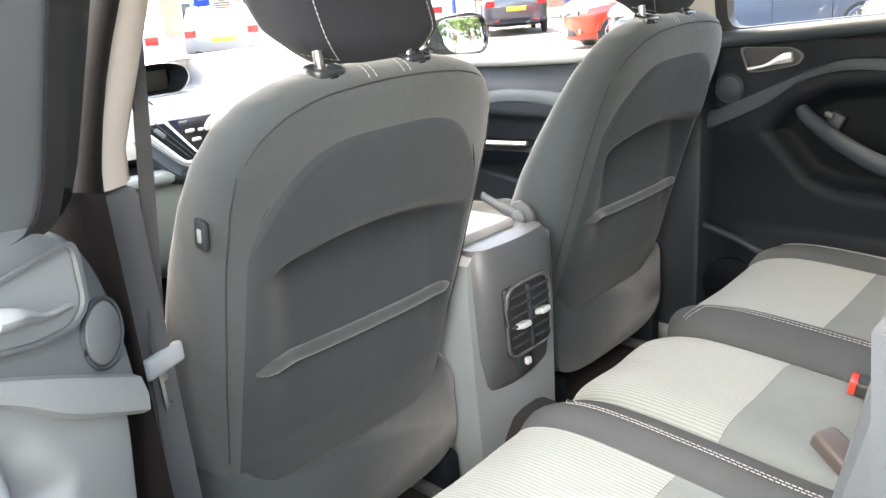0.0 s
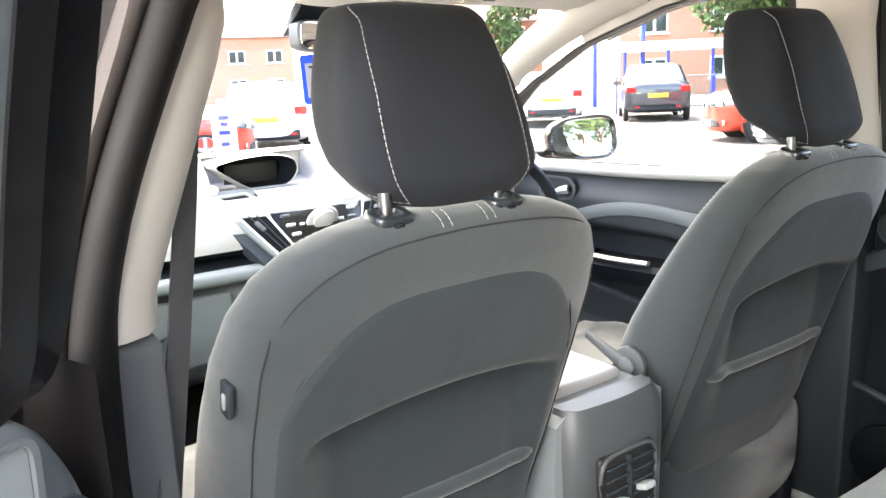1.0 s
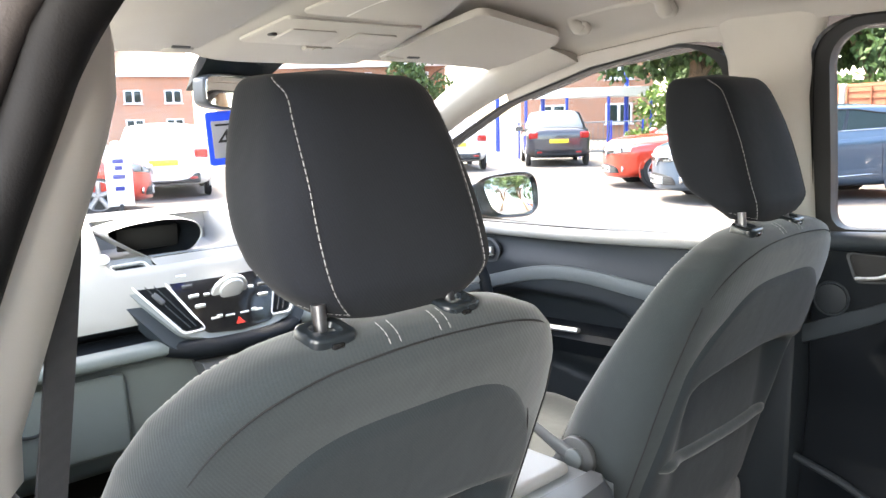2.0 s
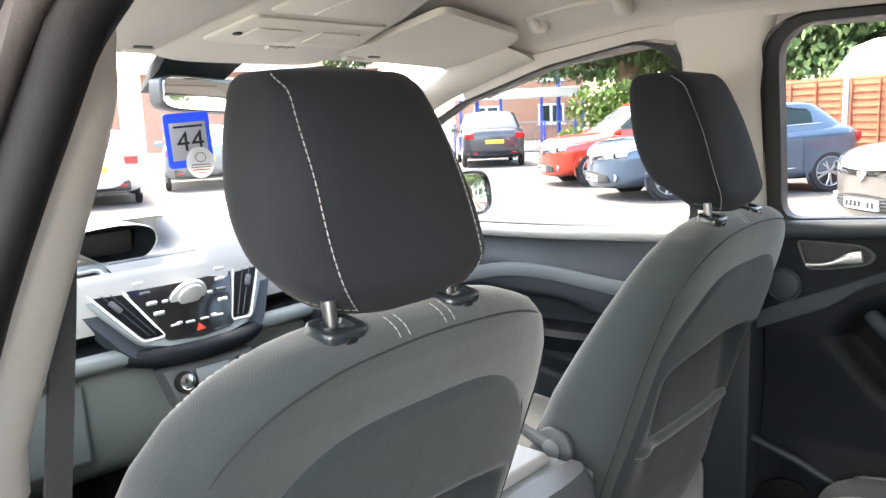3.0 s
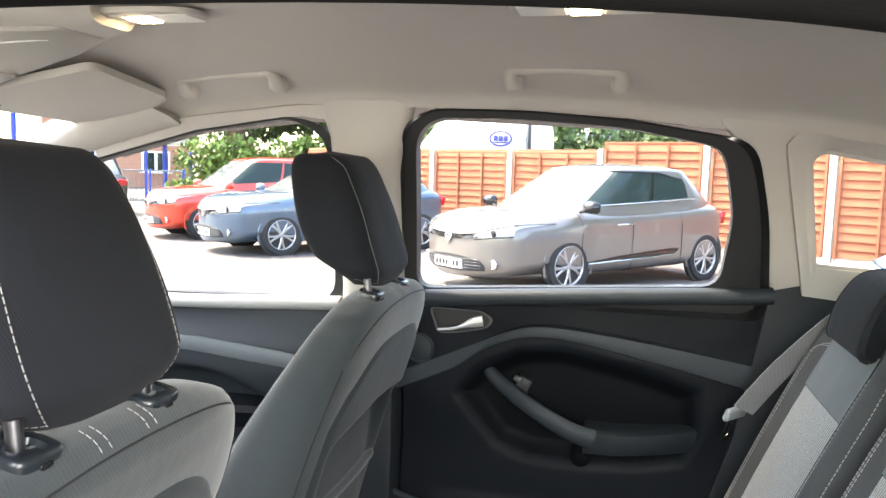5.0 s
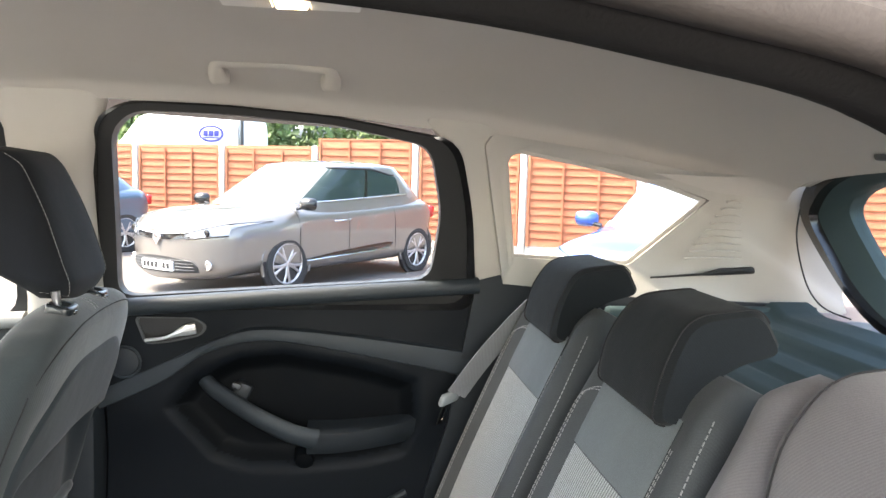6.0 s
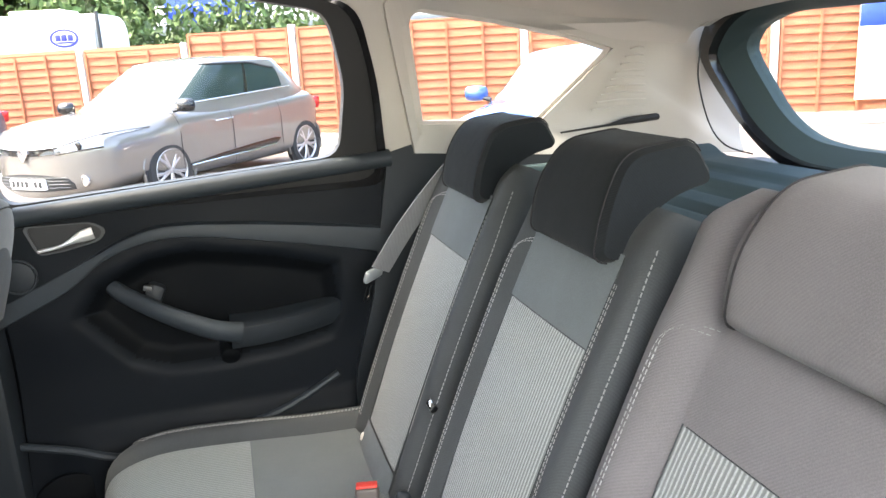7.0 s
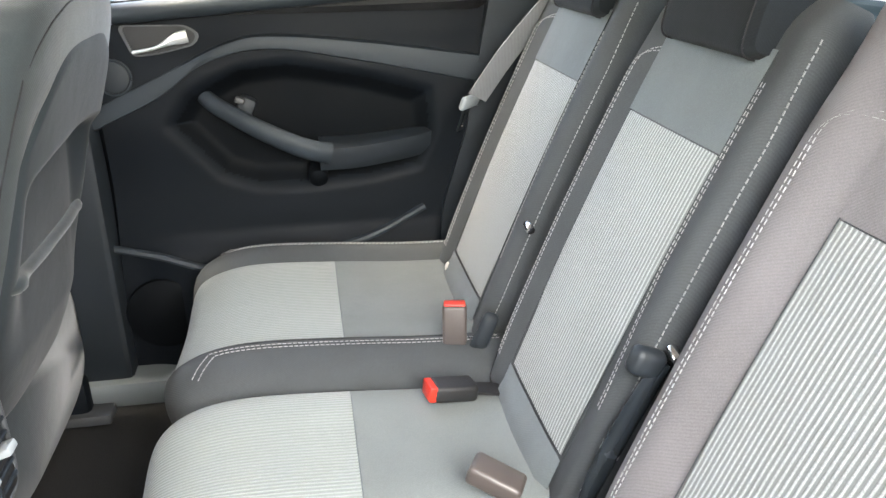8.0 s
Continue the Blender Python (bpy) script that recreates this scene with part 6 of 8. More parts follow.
# gear lever
gear = thing("gear_lever", "black gear lever with chrome collar on the console", "gear lever")
b = bmesh.new()
tube(b, [(0.015, 0.66, 0.82), (0.012, 0.645, 0.90)], 0.010, 12)
part("shaft", b, CHROME, gear)
b = bmesh.new()
skin(b, [[Vector((0.012 + r * math.cos(a), 0.642 + r * 1.1 * math.sin(a), z)) for a in (k * 0.3927 for k in range(16))] for r, z in ((0.012, 0.895), (0.022, 0.905), (0.027, 0.93), (0.024, 0.955), (0.010, 0.965))])
part("knob", b, BLACK_GLOSS, gear)
b = bmesh.new()
skin(b, [[Vector((0.015 + r * math.cos(a), 0.665 + r * 1.2 * math.sin(a), z)) for a in (k * 0.3927 for k in range(16))] for r, z in ((0.065, 0.815), (0.05, 0.835), (0.025, 0.86), (0.014, 0.875))])
part("gaiter", b, PLASTIC_SOFT, gear)
# steering wheel
wheel = thing("steering_wheel", "black steering wheel with silver spokes", "steering wheel")
WM = Matrix.Translation((0.37, 0.78, 1.00)) @ Matrix.Rotation(radians(65), 4, "X")
b = bmesh.new()
pts = [WM @ Vector((0.185 * math.cos(a), 0.185 * math.sin(a), 0)) for a in (k * 0.1309 for k in range(49))]
tube(b, pts, 0.015, 10, up=WM.to_3x3() @ Vector((0, 0, 1)))
part("rim", b, PLASTIC_SOFT, wheel)
b = bmesh.new()
cyl(b, 0.075, 0.05, WM @ Matrix.Translation((0, 0, -0.02)), 28, bevel=0.015)
part("hub", b, PLASTIC_SOFT, wheel)
for a in (0, 180, 270):
    b = bmesh.new()
    rbox(b, (0.12, 0.04, 0.02), WM @ Matrix.Rotation(radians(a), 4, "Z") @ Matrix.Translation((0.12, 0, -0.012)), 0.006)
    part("spoke", b, SILVER, wheel)
b = bmesh.new()
tube(b, [WM @ Vector((0, 0, -0.03)), WM @ Vector((0, 0, -0.30))], 0.045, 14)
part("column", b, PLASTIC_SOFT, wheel)

# ---- belts ----


def strap(b, pts, wide, thick=0.0018, face=Vector((1, 0, 0))):
    pts = [Vector(p) for p in pts]
    rings = []
    for i, p in enumerate(pts):
        d = (pts[min(i + 1, len(pts) - 1)] - pts[max(i - 1, 0)]).normalized()
        w = d.cross(face).normalized() * wide / 2
        n = w.cross(d).normalized() * thick / 2
        rings.append([p + w + n, p - w + n, p - w - n, p + w - n])
    return skin(b, rings)


def tongue(parent, at, turn, mat):
    m = Matrix.Translation(at) @ turn
    b = bmesh.new()
    rbox(b, (0.062, 0.012, 0.026), m, 0.006, 3)
    part("tongue_grip", b, mat, parent)
    o = [m @ Vector((x, 0, z)) for x, z in ((-0.012, -0.012), (0.012, -0.012), (0.011, -0.060), (-0.011, -0.060))]
    i = [m @ Vector((x, 0, z)) for x, z in ((-0.006, -0.024), (0.006, -0.024), (0.006, -0.052), (-0.006, -0.052))]
    b = bmesh.new()
    band(b, o, i, m.to_3x3() @ Vector((0, 0.003, 0)))
    part("tongue_plate", b, CHROME, parent)


belt = thing("seat_belt", "dark grey front seat belt hanging at the centre pillar", "seat belt", "seat belts")
b = bmesh.new()
strap(b, spline([(-0.590, 0.135, 1.33), (-0.602, 0.128, 1.25), (-0.640, 0.095, 1.08), (-0.676, 0.066, 0.925)], 5), 0.047, face=Vector((0.72, -0.69, 0)))
part("webbing", b, WEBBING, belt)
b = bmesh.new()
strap(b, spline([(-0.680, 0.068, 0.925), (-0.684, 0.080, 0.75), (-0.680, 0.10, 0.46)], 5), 0.047, face=Vector((0.75, -0.65, 0)))
part("webbing", b, WEBBING, belt)
tongue(belt, (-0.676, 0.058, 0.915), Matrix.Rotation(radians(22), 4, "Z"), PLASTIC_LIGHT)

belt = thing("seat_belt", "pale grey rear seat belt with metal tongue beside the seat", "seat belt", "seat belts")
b = bmesh.new()
strap(b, spline([(0.555, -0.86, 1.205), (0.560, -0.80, 1.190), (0.578, -0.70, 1.08), (0.592, -0.635, 0.985)], 5), 0.047, face=Vector((0.72, 0.25, 0.3)))
part("webbing", b, WEBBING_PALE, belt)
tongue(belt, (0.594, -0.622, 0.978), Matrix.Rotation(radians(-40), 4, "Z") @ Matrix.Rotation(radians(20), 4, "X"), PLASTIC_LIGHT)


BUCKLE_BROWN = surface("brown black plastic", (0.075, 0.062, 0.058), 0.45, 0.1, 10, 500, 0.1)


def buckle(label, m, red_end, stands=False):
    k = thing("belt_buckle", label, "belt buckle", "seat belt buckles")
    b = bmesh.new()
    rbox(b, (0.036, 0.024, 0.062), m, 0.006, 3)
    part("case", b, RUBBER if red_end else BUCKLE_BROWN, k)
    if not red_end and not stands:
        return k
    b = bmesh.new()
    rbox(b, (0.032, 0.021, 0.012 if red_end else 0.004), m @ Matrix.Translation((0, 0, 0.032)), 0.002)
    part("release_button", b, RED_PLASTIC, k, "red release button")
    b = bmesh.new()
    strap(b, [m @ Vector((0, 0, -0.03)), m @ Vector((0, 0.004, -0.07)), m @ Vector((0, 0.02, -0.10))], 0.030, 0.004, m.to_3x3() @ Vector((0, 1, 0)))
    part("stalk", b, RUBBER, k)
    return k


buckle("dark plastic buckle standing between two rear seats", Matrix.Translation((0.213, -0.520, 0.728)) @ Matrix.Rotation(radians(80), 4, "Z") @ Matrix.Rotation(radians(8), 4, "X"), False, True)
buckle("black buckle with bright red end lying on the cushion", Matrix.Translation((0.078, -0.492, 0.704)) @ Matrix.Rotation(radians(20), 4, "Z") @ Matrix.Rotation(radians(-80), 4, "X") @ Matrix.Rotation(radians(10), 4, "Y"), True)
buckle("dark brown plastic buckle lying on the middle cushion", Matrix.Translation((-0.122, -0.502, 0.715)) @ Matrix.Rotation(radians(-28), 4, "Z") @ Matrix.Rotation(radians(-70), 4, "X"), False)


def release_lever(label, arm_at, grip_at, grip_turn, grip_size, pin_at):
    k = thing("seat_release_lever", label, "release lever", "seat release levers")
    b = bmesh.new()
    pts = spline(arm_at, 6)
    tube(b, pts, [0.0075 + 0.0045 * math.sin(3.1416 * j / (len(pts) - 1)) for j in range(len(pts))], 10, 0.7, Vector((1, 0, 0)))
    part("arm", b, PLASTIC_GLOSS, k)
    b = bmesh.new()
    rbox(b, grip_size, Matrix.Translation(grip_at) @ Matrix.Rotation(radians(grip_turn), 4, "X"), 0.009, 3)
    part("grip", b, PLASTIC, k)
    b = bmesh.new()
    cyl(b, 0.0065, 0.020, Matrix.Translation(pin_at) @ Matrix.Rotation(radians(78), 4, "Y"), 16, bevel=0.002)
    part("pin", b, CHROME, k, "bright metal pin")
    return k


release_lever("dark plastic seat release lever between two rear seats", [(0.198, -0.540, 0.668), (0.196, -0.552, 0.700), (0.195, -0.566, 0.735)], (0.195, -0.563, 0.722), 22, (0.020, 0.024, 0.060), (0.190, -0.622, 0.882))
release_lever("curved black seat release lever beside the backrest", [(-0.184, -0.578, 0.715), (-0.186, -0.588, 0.750), (-0.189, -0.610, 0.810), (-0.190, -0.634, 0.860), (-0.191, -0.648, 0.884)], (-0.186, -0.630, 0.884), 20, (0.022, 0.036, 0.030), (-0.194, -0.655, 0.893))
for x, y in ((0.192, -0.588), (-0.150, -0.592)):
    bolt = thing("anchor_bolt", "shiny steel seat anchor bolt in the gap", "bolt", "seat anchor bolts")
    b = bmesh.new()
    cyl(b, 0.009, 0.014, Matrix.Translation((x, y, 0.684)) @ Matrix.Rotation(radians(70), 4, "X"), 6, bevel=0.002)
    part("head", b, CHROME, bolt)
    b = bmesh.new()
    cyl(b, 0.014, 0.004, Matrix.Translation((x, y - 0.008, 0.681)) @ Matrix.Rotation(radians(70), 4, "X"), 20, bevel=0.001)
    part("washer", b, RUBBER, bolt)

# ---- door mirror seen through the front side window ----
wing = thing("door_mirror", "black door mirror outside the front side window", "door mirror")
QM = Matrix.Translation((0.915, 1.025, 1.148)) @ Matrix.Rotation(radians(-10), 4, "Z") @ Matrix.Rotation(radians(-8.5), 4, "X")
o = [Vector((0.125 * c, 0, (0.068 + 0.008 * c) * s)) for c, s in (oval(k * 0.1309, 3.4) for k in range(48))]
g = [Vector((0.022 + 0.086 * c + 0.010 * c * s * (c < 0) - 0.010 * s * (c < 0), 0, (0.055 + 0.003 * c) * s - 0.001)) for c, s in (oval(k * 0.1309, 4) for k in range(48))]
b = bmesh.new()
skin(b, [[QM @ (p * 0.45 + Vector((0, 0.09, 0))) for p in o], [QM @ (p * 0.85 + Vector((0, 0.065, 0))) for p in o], [QM @ (p + Vector((0, 0.03, 0))) for p in o], [QM @ (p + Vector((0, 0, 0))) for p in o], [QM @ (p * 0.95 + Vector((0, -0.006, 0))) for p in o], [QM @ (p * 1.07 - Vector((0.0015, 0.004, 0))) for p in g], [QM @ (p * 1.02 + Vector((0, 0.010, 0))) for p in g]])
part("housing", b, BLACK_GLOSS, wing)
# convex glass
b = bmesh.new()
mid = Vector((0.022, 0, 0))
skin(b, [[QM @ (mid + (p - mid) * f + Vector((0, 0.004 * f * f, 0))) for p in g] for f in (1.04, 0.9, 0.75, 0.6, 0.45, 0.3, 0.15, 0.05)])
part("mirror_glass", b, MIRROR, wing, "convex mirror glass", angle=80)
b = bmesh.new()
tube(b, [(0.74, 1.11, 1.095), (0.80, 1.10, 1.10), (0.85, 1.08, 1.11)], [0.035, 0.028, 0.03], 12, 0.7)
part("arm", b, BLACK_GLOSS, wing)

# ---- outside: ground ----
ASPHALT = surface("worn brown grey tarmac", (0.105, 0.092, 0.085), 0.9, 0.22, 0.7, 60, 0.5, 0.004)
b = bmesh.new()
bmesh.ops.create_grid(b, x_segments=8, y_segments=8, size=600)
ground = tagged(part("ground", b, ASPHALT), "worn brownish tarmac car park", "ground", kind="structure")

CAR_GLASS = surface("tinted car window", (0.022, 0.036, 0.034), 0.05, 0.1, 4, 100, 0.0, spec=0.22)
# paler base than the side glass: part of the sky's reflection as colour
CAR_SCREEN = surface("car windscreen paled for sky reflection", (0.10, 0.11, 0.11), 0.08, 0.1, 4, 100, 0.0, spec=0.9)
TYRE = surface("tyre rubber", (0.022, 0.022, 0.023), 0.85, 0.2, 12, 200, 0.3, 0.002)
ALLOY = surface("silver alloy", (0.42, 0.42, 0.43), 0.35, 0.05, 10, 300, 0.0, metal=0.8)
LAMP_RED = surface("red lamp glass", (0.40, 0.012, 0.012), 0.15, 0.1, 10, 100, 0.0)
LAMP_CLEAR = surface("clear lamp glass", (0.22, 0.23, 0.25), 0.15, 0.1, 20, 100, 0.0, metal=0.4)
PLATE_WHITE = surface("white number plate", (0.75, 0.75, 0.75), 0.4, 0.03, 10, 100, 0.0)
PLATE_YELLOW = surface("yellow number plate", (0.78, 0.55, 0.04), 0.4, 0.03, 10, 100, 0.0)


def car_paint(name, col, metal=0.35):
    return surface(name, col, 0.32, 0.05, 2, 400, 0.0, metal=metal, coat=1.0)


def parked_car(label, m, paint, L=4.06, W=1.73, H=1.45, nose=0.15, screen=(0.50, 0.06), rear=(-0.95, -0.66), fine=True, plate=PLATE_WHITE, dark_sill=False, mirror_paint=None, over=0.80, base=2.55):
    """A small hatchback; its own x points forward, y to its left, z up."""
    car = thing("parked_car", label, "car", "parked cars", at=m)
    hl, hwid = L / 2, W / 2

    def half_w(xn):
        if xn > 1 - nose:
            return hwid * max(0.0, (1 - xn) / nose) ** (1 / 2.6)
        if xn < -0.88:
            return hwid * (0.60 + 0.39 * max(0.0, (1 + xn) / 0.12) ** 0.42)
        return hwid * (1.0 - 0.01 * abs(xn))

    top_rows = [(-1, 0.92), (-0.97, 1.03), (-0.85, 1.075), (-0.5, 1.045), (0.0, 1.0), (0.40, 1.0), (0.55, 0.99), (0.75, 0.96), (0.9, 0.905), (0.97, 0.83), (1.0, 0.74)]
    bot_rows = [(-1, 0.36), (-0.9, 0.26), (-0.6, 0.20), (0.6, 0.18), (0.9, 0.17), (1.0, 0.20)]

    def edge(xn):
        return 6.0 - 2.6 * smooth(0.30, 0.60, xn) - 2.0 * smooth(-0.8, -1.0, xn)

    def shell(xn, a, off=0.0):
        zt, zb, w = curve1(top_rows, xn), curve1(bot_rows, xn), half_w(xn)
        c, s = oval(a, edge(xn))
        zm, hz = (zt + zb) / 2, (zt - zb) / 2
        waist = 1 - 0.030 * math.exp(-((s + 0.25) / 0.24) ** 2) + 0.014 * math.exp(-((s - 0.38) / 0.10) ** 2)
        return Vector((xn * hl, (w * waist + off) * c, zm + (hz + off) * s))

    b = bmesh.new()
    xs = [-1, -0.99, -0.97, -0.94, -0.9, -0.84, -0.76, -0.66, -0.54, -0.4, -0.25, -0.1, 0.05, 0.2, 0.34, 0.46, 0.58, 0.68, 0.77, 0.84, 0.89, 0.93, 0.95, 0.965, 0.977, 0.986, 0.993, 0.997, 0.9995]
    skin(b, [[shell(x, 6.28318 * k / 48) for k in range(48)] for x in xs])
    part("body", b, paint, car, angle=60)

    def house(cx, v, sd, off=0.0):
        """A point on the side of the cabin; cx along it, v up it."""
        k = min(1.0, v / 0.8)
        xf, xr = (screen[0] + (screen[1] - screen[0]) * k) * hl, (rear[0] + (rear[1] - rear[0]) * k ** 1.3) * hl
        hw = hwid * (0.965 + (0.755 - 0.965) * k ** 1.15)
        z = 0.90 + (H - 0.07 - 0.90) * k
        f = 1.0
        if v > 0.8:
            f = 1 - (v - 0.8) / 0.2 * 0.98
            z += 0.07 * (1 - f ** 2.4)
        mid, half = (xf + xr) / 2, (xf - xr) / 2
        return Vector((mid + half * f * cx, sd * (hw * f * (1 - min(1, abs(cx)) ** 6) ** (1 / 6) + off), z))

    def front(sy, v, end, off=0.0):
        p = house(0, v, 1)
        q = house(1.0 if end > 0 else -1.0, v, 1)
        xx = p.x + (q.x - p.x) * (1 - min(1, abs(sy)) ** 6) ** (1 / 6)
        return Vector((xx + end * off * 0.8, sy * p.y, p.z + off * 0.6))

    def cabin(u, v):
        a = 6.28318 * u
        c, s = oval(a, 6)
        p = house(0, v, 1)
        q = house(math.copysign(1.0, c), v, 1)
        return Vector((p.x + (q.x - p.x) * abs(c), p.y * s, p.z))

    b = bmesh.new()
    g = grid(b, cabin, 64, 30, True)
    b.faces.new(g[-1])
    part("roof", b, paint, car, angle=60)
    for nm, end, lim in (("windscreen", 1, 0.93), ("rear_window", -1, 0.84)):
        b = bmesh.new()
        grid(b, lambda u, v: front((2 * u - 1) * lim, 0.10 + 0.66 * v if end > 0 else 0.22 + 0.50 * v, end, 0.006), 20, 10)
        part(nm, b, CAR_SCREEN, car)
    base_v = lambda cx: 0.185 + 0.13 * clamp01((0.9 - cx) / 1.5)
    for sd in (1, -1):
        for nm, c0, c1, cut in (("side_window", 0.90, 0.10, 0.30), ("side_window", 0.055, -0.62, 0.0)):
            b = bmesh.new()
            grid(b, lambda u, v: house(c0 + (c1 - c0) * u + (0.10 * (1 - v) if nm and c1 < 0 else 0.0) * u, base_v(c0 + (c1 - c0) * u) + (0.74 - (0.12 * u ** 2 if c1 < 0 else 0.0) - base_v(c0 + (c1 - c0) * u)) * v, sd, 0.006), 16, 8)
            part(nm, b, CAR_GLASS, car)
        if fine:
            b = bmesh.new()
            tube(b, [house(0.93 - 1.56 * k / 20, base_v(0.93 - 1.56 * k / 20) - 0.015, sd, 0.010) for k in range(21)], 0.007, 6)
            part("window_trim", b, CHROME, car)
            b = bmesh.new()
            tube(b, [house(0.94 - 1.54 * k / 20, 0.752 - 0.10 * smooth(0.6, 1.0, k / 20), sd, 0.008) for k in range(21)], 0.013, 6)
            part("window_seal", b, RUBBER, car)
            b = bmesh.new()
            grid(b, lambda u, v: house(0.105 - 0.055 * u, 0.25 + 0.49 * v, sd, 0.0065), 2, 6)
            part("door_pillar", b, BLACK_GLOSS, car)
            for x0, x1, cv in ((0.40, 0.36, 0.0), (-0.02, -0.05, 0.0), (-0.46, -0.52, 0.0)):
                b = bmesh.new()
                tube(b, [Vector(shell(x0 + (x1 - x0) * k / 8, 0.9 - 1.75 * k / 8, 0.0006)) * 1.0 if sd > 0 else Matrix.Diagonal((1, -1, 1)) @ shell(x0 + (x1 - x0) * k / 8, 0.9 - 1.75 * k / 8, 0.0006) for k in range(9)], 0.0035, 5)
                part("door_gap", b, SEAM, car)
            b = bmesh.new()
            tube(b, [(0.10 * hl, sd * hwid * 0.985, 0.80), (0.06 * hl, sd * (hwid * 0.985 + 0.028), 0.805), (-0.02 * hl, sd * (hwid * 0.985 + 0.028), 0.81), (-0.05 * hl, sd * hwid * 0.985, 0.812)], 0.012, 8, 0.8)
            part("door_handle", b, CHROME, car)
            b = bmesh.new()
            skin(b, [[Vector((x * hl, sd * (hwid * y), z)) for y, z in ((0.93, z0), (1.004, z0), (1.010, (z0 + z1) / 2), (1.004, z1), (0.93, z1))] for x, z0, z1 in ((0.33, 0.345, 0.36), (0.1, 0.36, 0.41), (-0.2, 0.375, 0.455), (-0.42, 0.40, 0.48), (-0.46, 0.45, 0.47))])
            part("side_moulding", b, paint if not dark_sill else BLACK_GLOSS, car)
            b = bmesh.new()
            tube(b, [Vector((x * hl, sd * hwid * 1.006, z)) for x, z in ((0.33, 0.34), (0.1, 0.358), (-0.2, 0.373), (-0.42, 0.402))], 0.008, 6)
            part("moulding_trim", b, CHROME, car)
        mp = Matrix.Translation((0.36 * hl, sd * (hwid * 0.97 + 0.10), 1.02))
        b = bmesh.new()
        skin(b, [[mp @ Vector((x, sd * r * 0.115 * c, 0.075 * r * s)) for c, s in (oval(k * 0.3927, 3) for k in range(16))] for x, r in ((0.08, 0.35), (0.06, 0.75), (0.02, 1.0), (-0.03, 1.0), (-0.04, 0.9))])
        part("door_mirror", b, mirror_paint or paint, car)
        b = bmesh.new()
        tube(b, [(0.37 * hl, sd * hwid * 0.90, 0.96), (0.37 * hl, sd * (hwid * 0.97 + 0.06), 0.985)], 0.022, 8)
        part("mirror_arm", b, BLACK_GLOSS, car)
    # wheels
    for x in ((hl - over) / hl, (hl - over - base) / hl):
        for sd in (1, -1):
            R = 0.325
            yc = sd * hwid * 0.955
            at = Matrix.Translation((x * hl, yc, R))
            turn = Matrix.Rotation(radians(-90 * sd), 4, "X")
            b = bmesh.new()
            cyl(b, R + 0.055, 0.05, Matrix.Translation((x * hl, sd * (hwid * 0.955 - 0.028), R + 0.015)) @ turn, 40)
            part("arch", b, RUBBER, car)
            b = bmesh.new()
            pts = [Vector((x * hl + (R + 0.062) * math.cos(a), sd * hwid * 0.952, R + 0.015 + (R + 0.060) * math.sin(a))) for a in (-0.35 + 3.84 * k / 24 for k in range(25))]
            tube(b, pts, 0.018, 8)
            part("arch_lip", b, paint, car)
            b = bmesh.new()
            prof = [(R - 0.085, -0.10), (R - 0.015, -0.10), (R, -0.07), (R, 0.0), (R - 0.012, 0.022), (R - 0.06, 0.030), (R - 0.088, 0.022), (R - 0.092, -0.02)]
            skin(b, [[at @ turn @ Vector((r * math.cos(q), r * math.sin(q), h)) for r, h in prof] for q in (6.28318 * k / 40 for k in range(41))], caps=False)
            wheel_ob = part("wheel", b, TYRE, car, "black tyre on an alloy rim")
            b = bmesh.new()
            cyl(b, R - 0.088, 0.02, at @ turn @ Matrix.Translation((0, 0, -0.05)), 32)
            part("rim_well", b, RUBBER, wheel_ob)
            b = bmesh.new()
            rr = [(R - 0.095, -0.03), (R - 0.082, 0.020), (R - 0.094, 0.026), (R - 0.106, 0.010)]
            skin(b, [[at @ turn @ Vector((r * math.cos(q), r * math.sin(q), h)) for r, h in rr] for q in (6.28318 * k / 36 for k in range(37))], caps=False)
            part("rim", b, ALLOY, wheel_ob)
            for k in range(5):
                for d in ((-0.16, 0.16) if fine else (0.0,)):
                    q = 6.28318 * k / 5 + 0.3
                    b = bmesh.new()
                    tube(b, [at @ turn @ Vector((0.035 * math.cos(q), 0.035 * math.sin(q), 0.010)), at @ turn @ Vector((0.13 * math.cos(q + d * 0.8), 0.13 * math.sin(q + d * 0.8), 0.016)), at @ turn @ Vector(((R - 0.095) * math.cos(q + d * 1.3), (R - 0.095) * math.sin(q + d * 1.3), 0.008))], [0.022, 0.017, 0.020] if fine else [0.045, 0.038, 0.05], 6, 0.7, at.to_3x3() @ turn.to_3x3() @ Vector((0, 0, 1)))
                    part("spoke", b, ALLOY, wheel_ob)
            b = bmesh.new()
            cyl(b, 0.035, 0.03, at @ turn @ Matrix.Translation((0, 0, 0.004)), 20, bevel=0.006)
            part("hub_cap", b, ALLOY, wheel_ob)

    # nose: grille, badge, lamps, plate
    def nose_at(y, z, off=0.02):
        for j in range(1, 140):
            xn = 1 - 0.004 * j
            zt, zb, w = curve1(top_rows, xn), curve1(bot_rows, xn), half_w(xn)
            if (abs(y) / w) ** edge(xn) + (abs(z - (zt + zb) / 2) / ((zt - zb) / 2)) ** edge(xn) <= 1:
                break
        side_on = (abs(y) / hwid) ** 4
        return Vector((xn * hl + off * (1 - 0.5 * side_on), y + math.copysign(off * side_on, y), z))

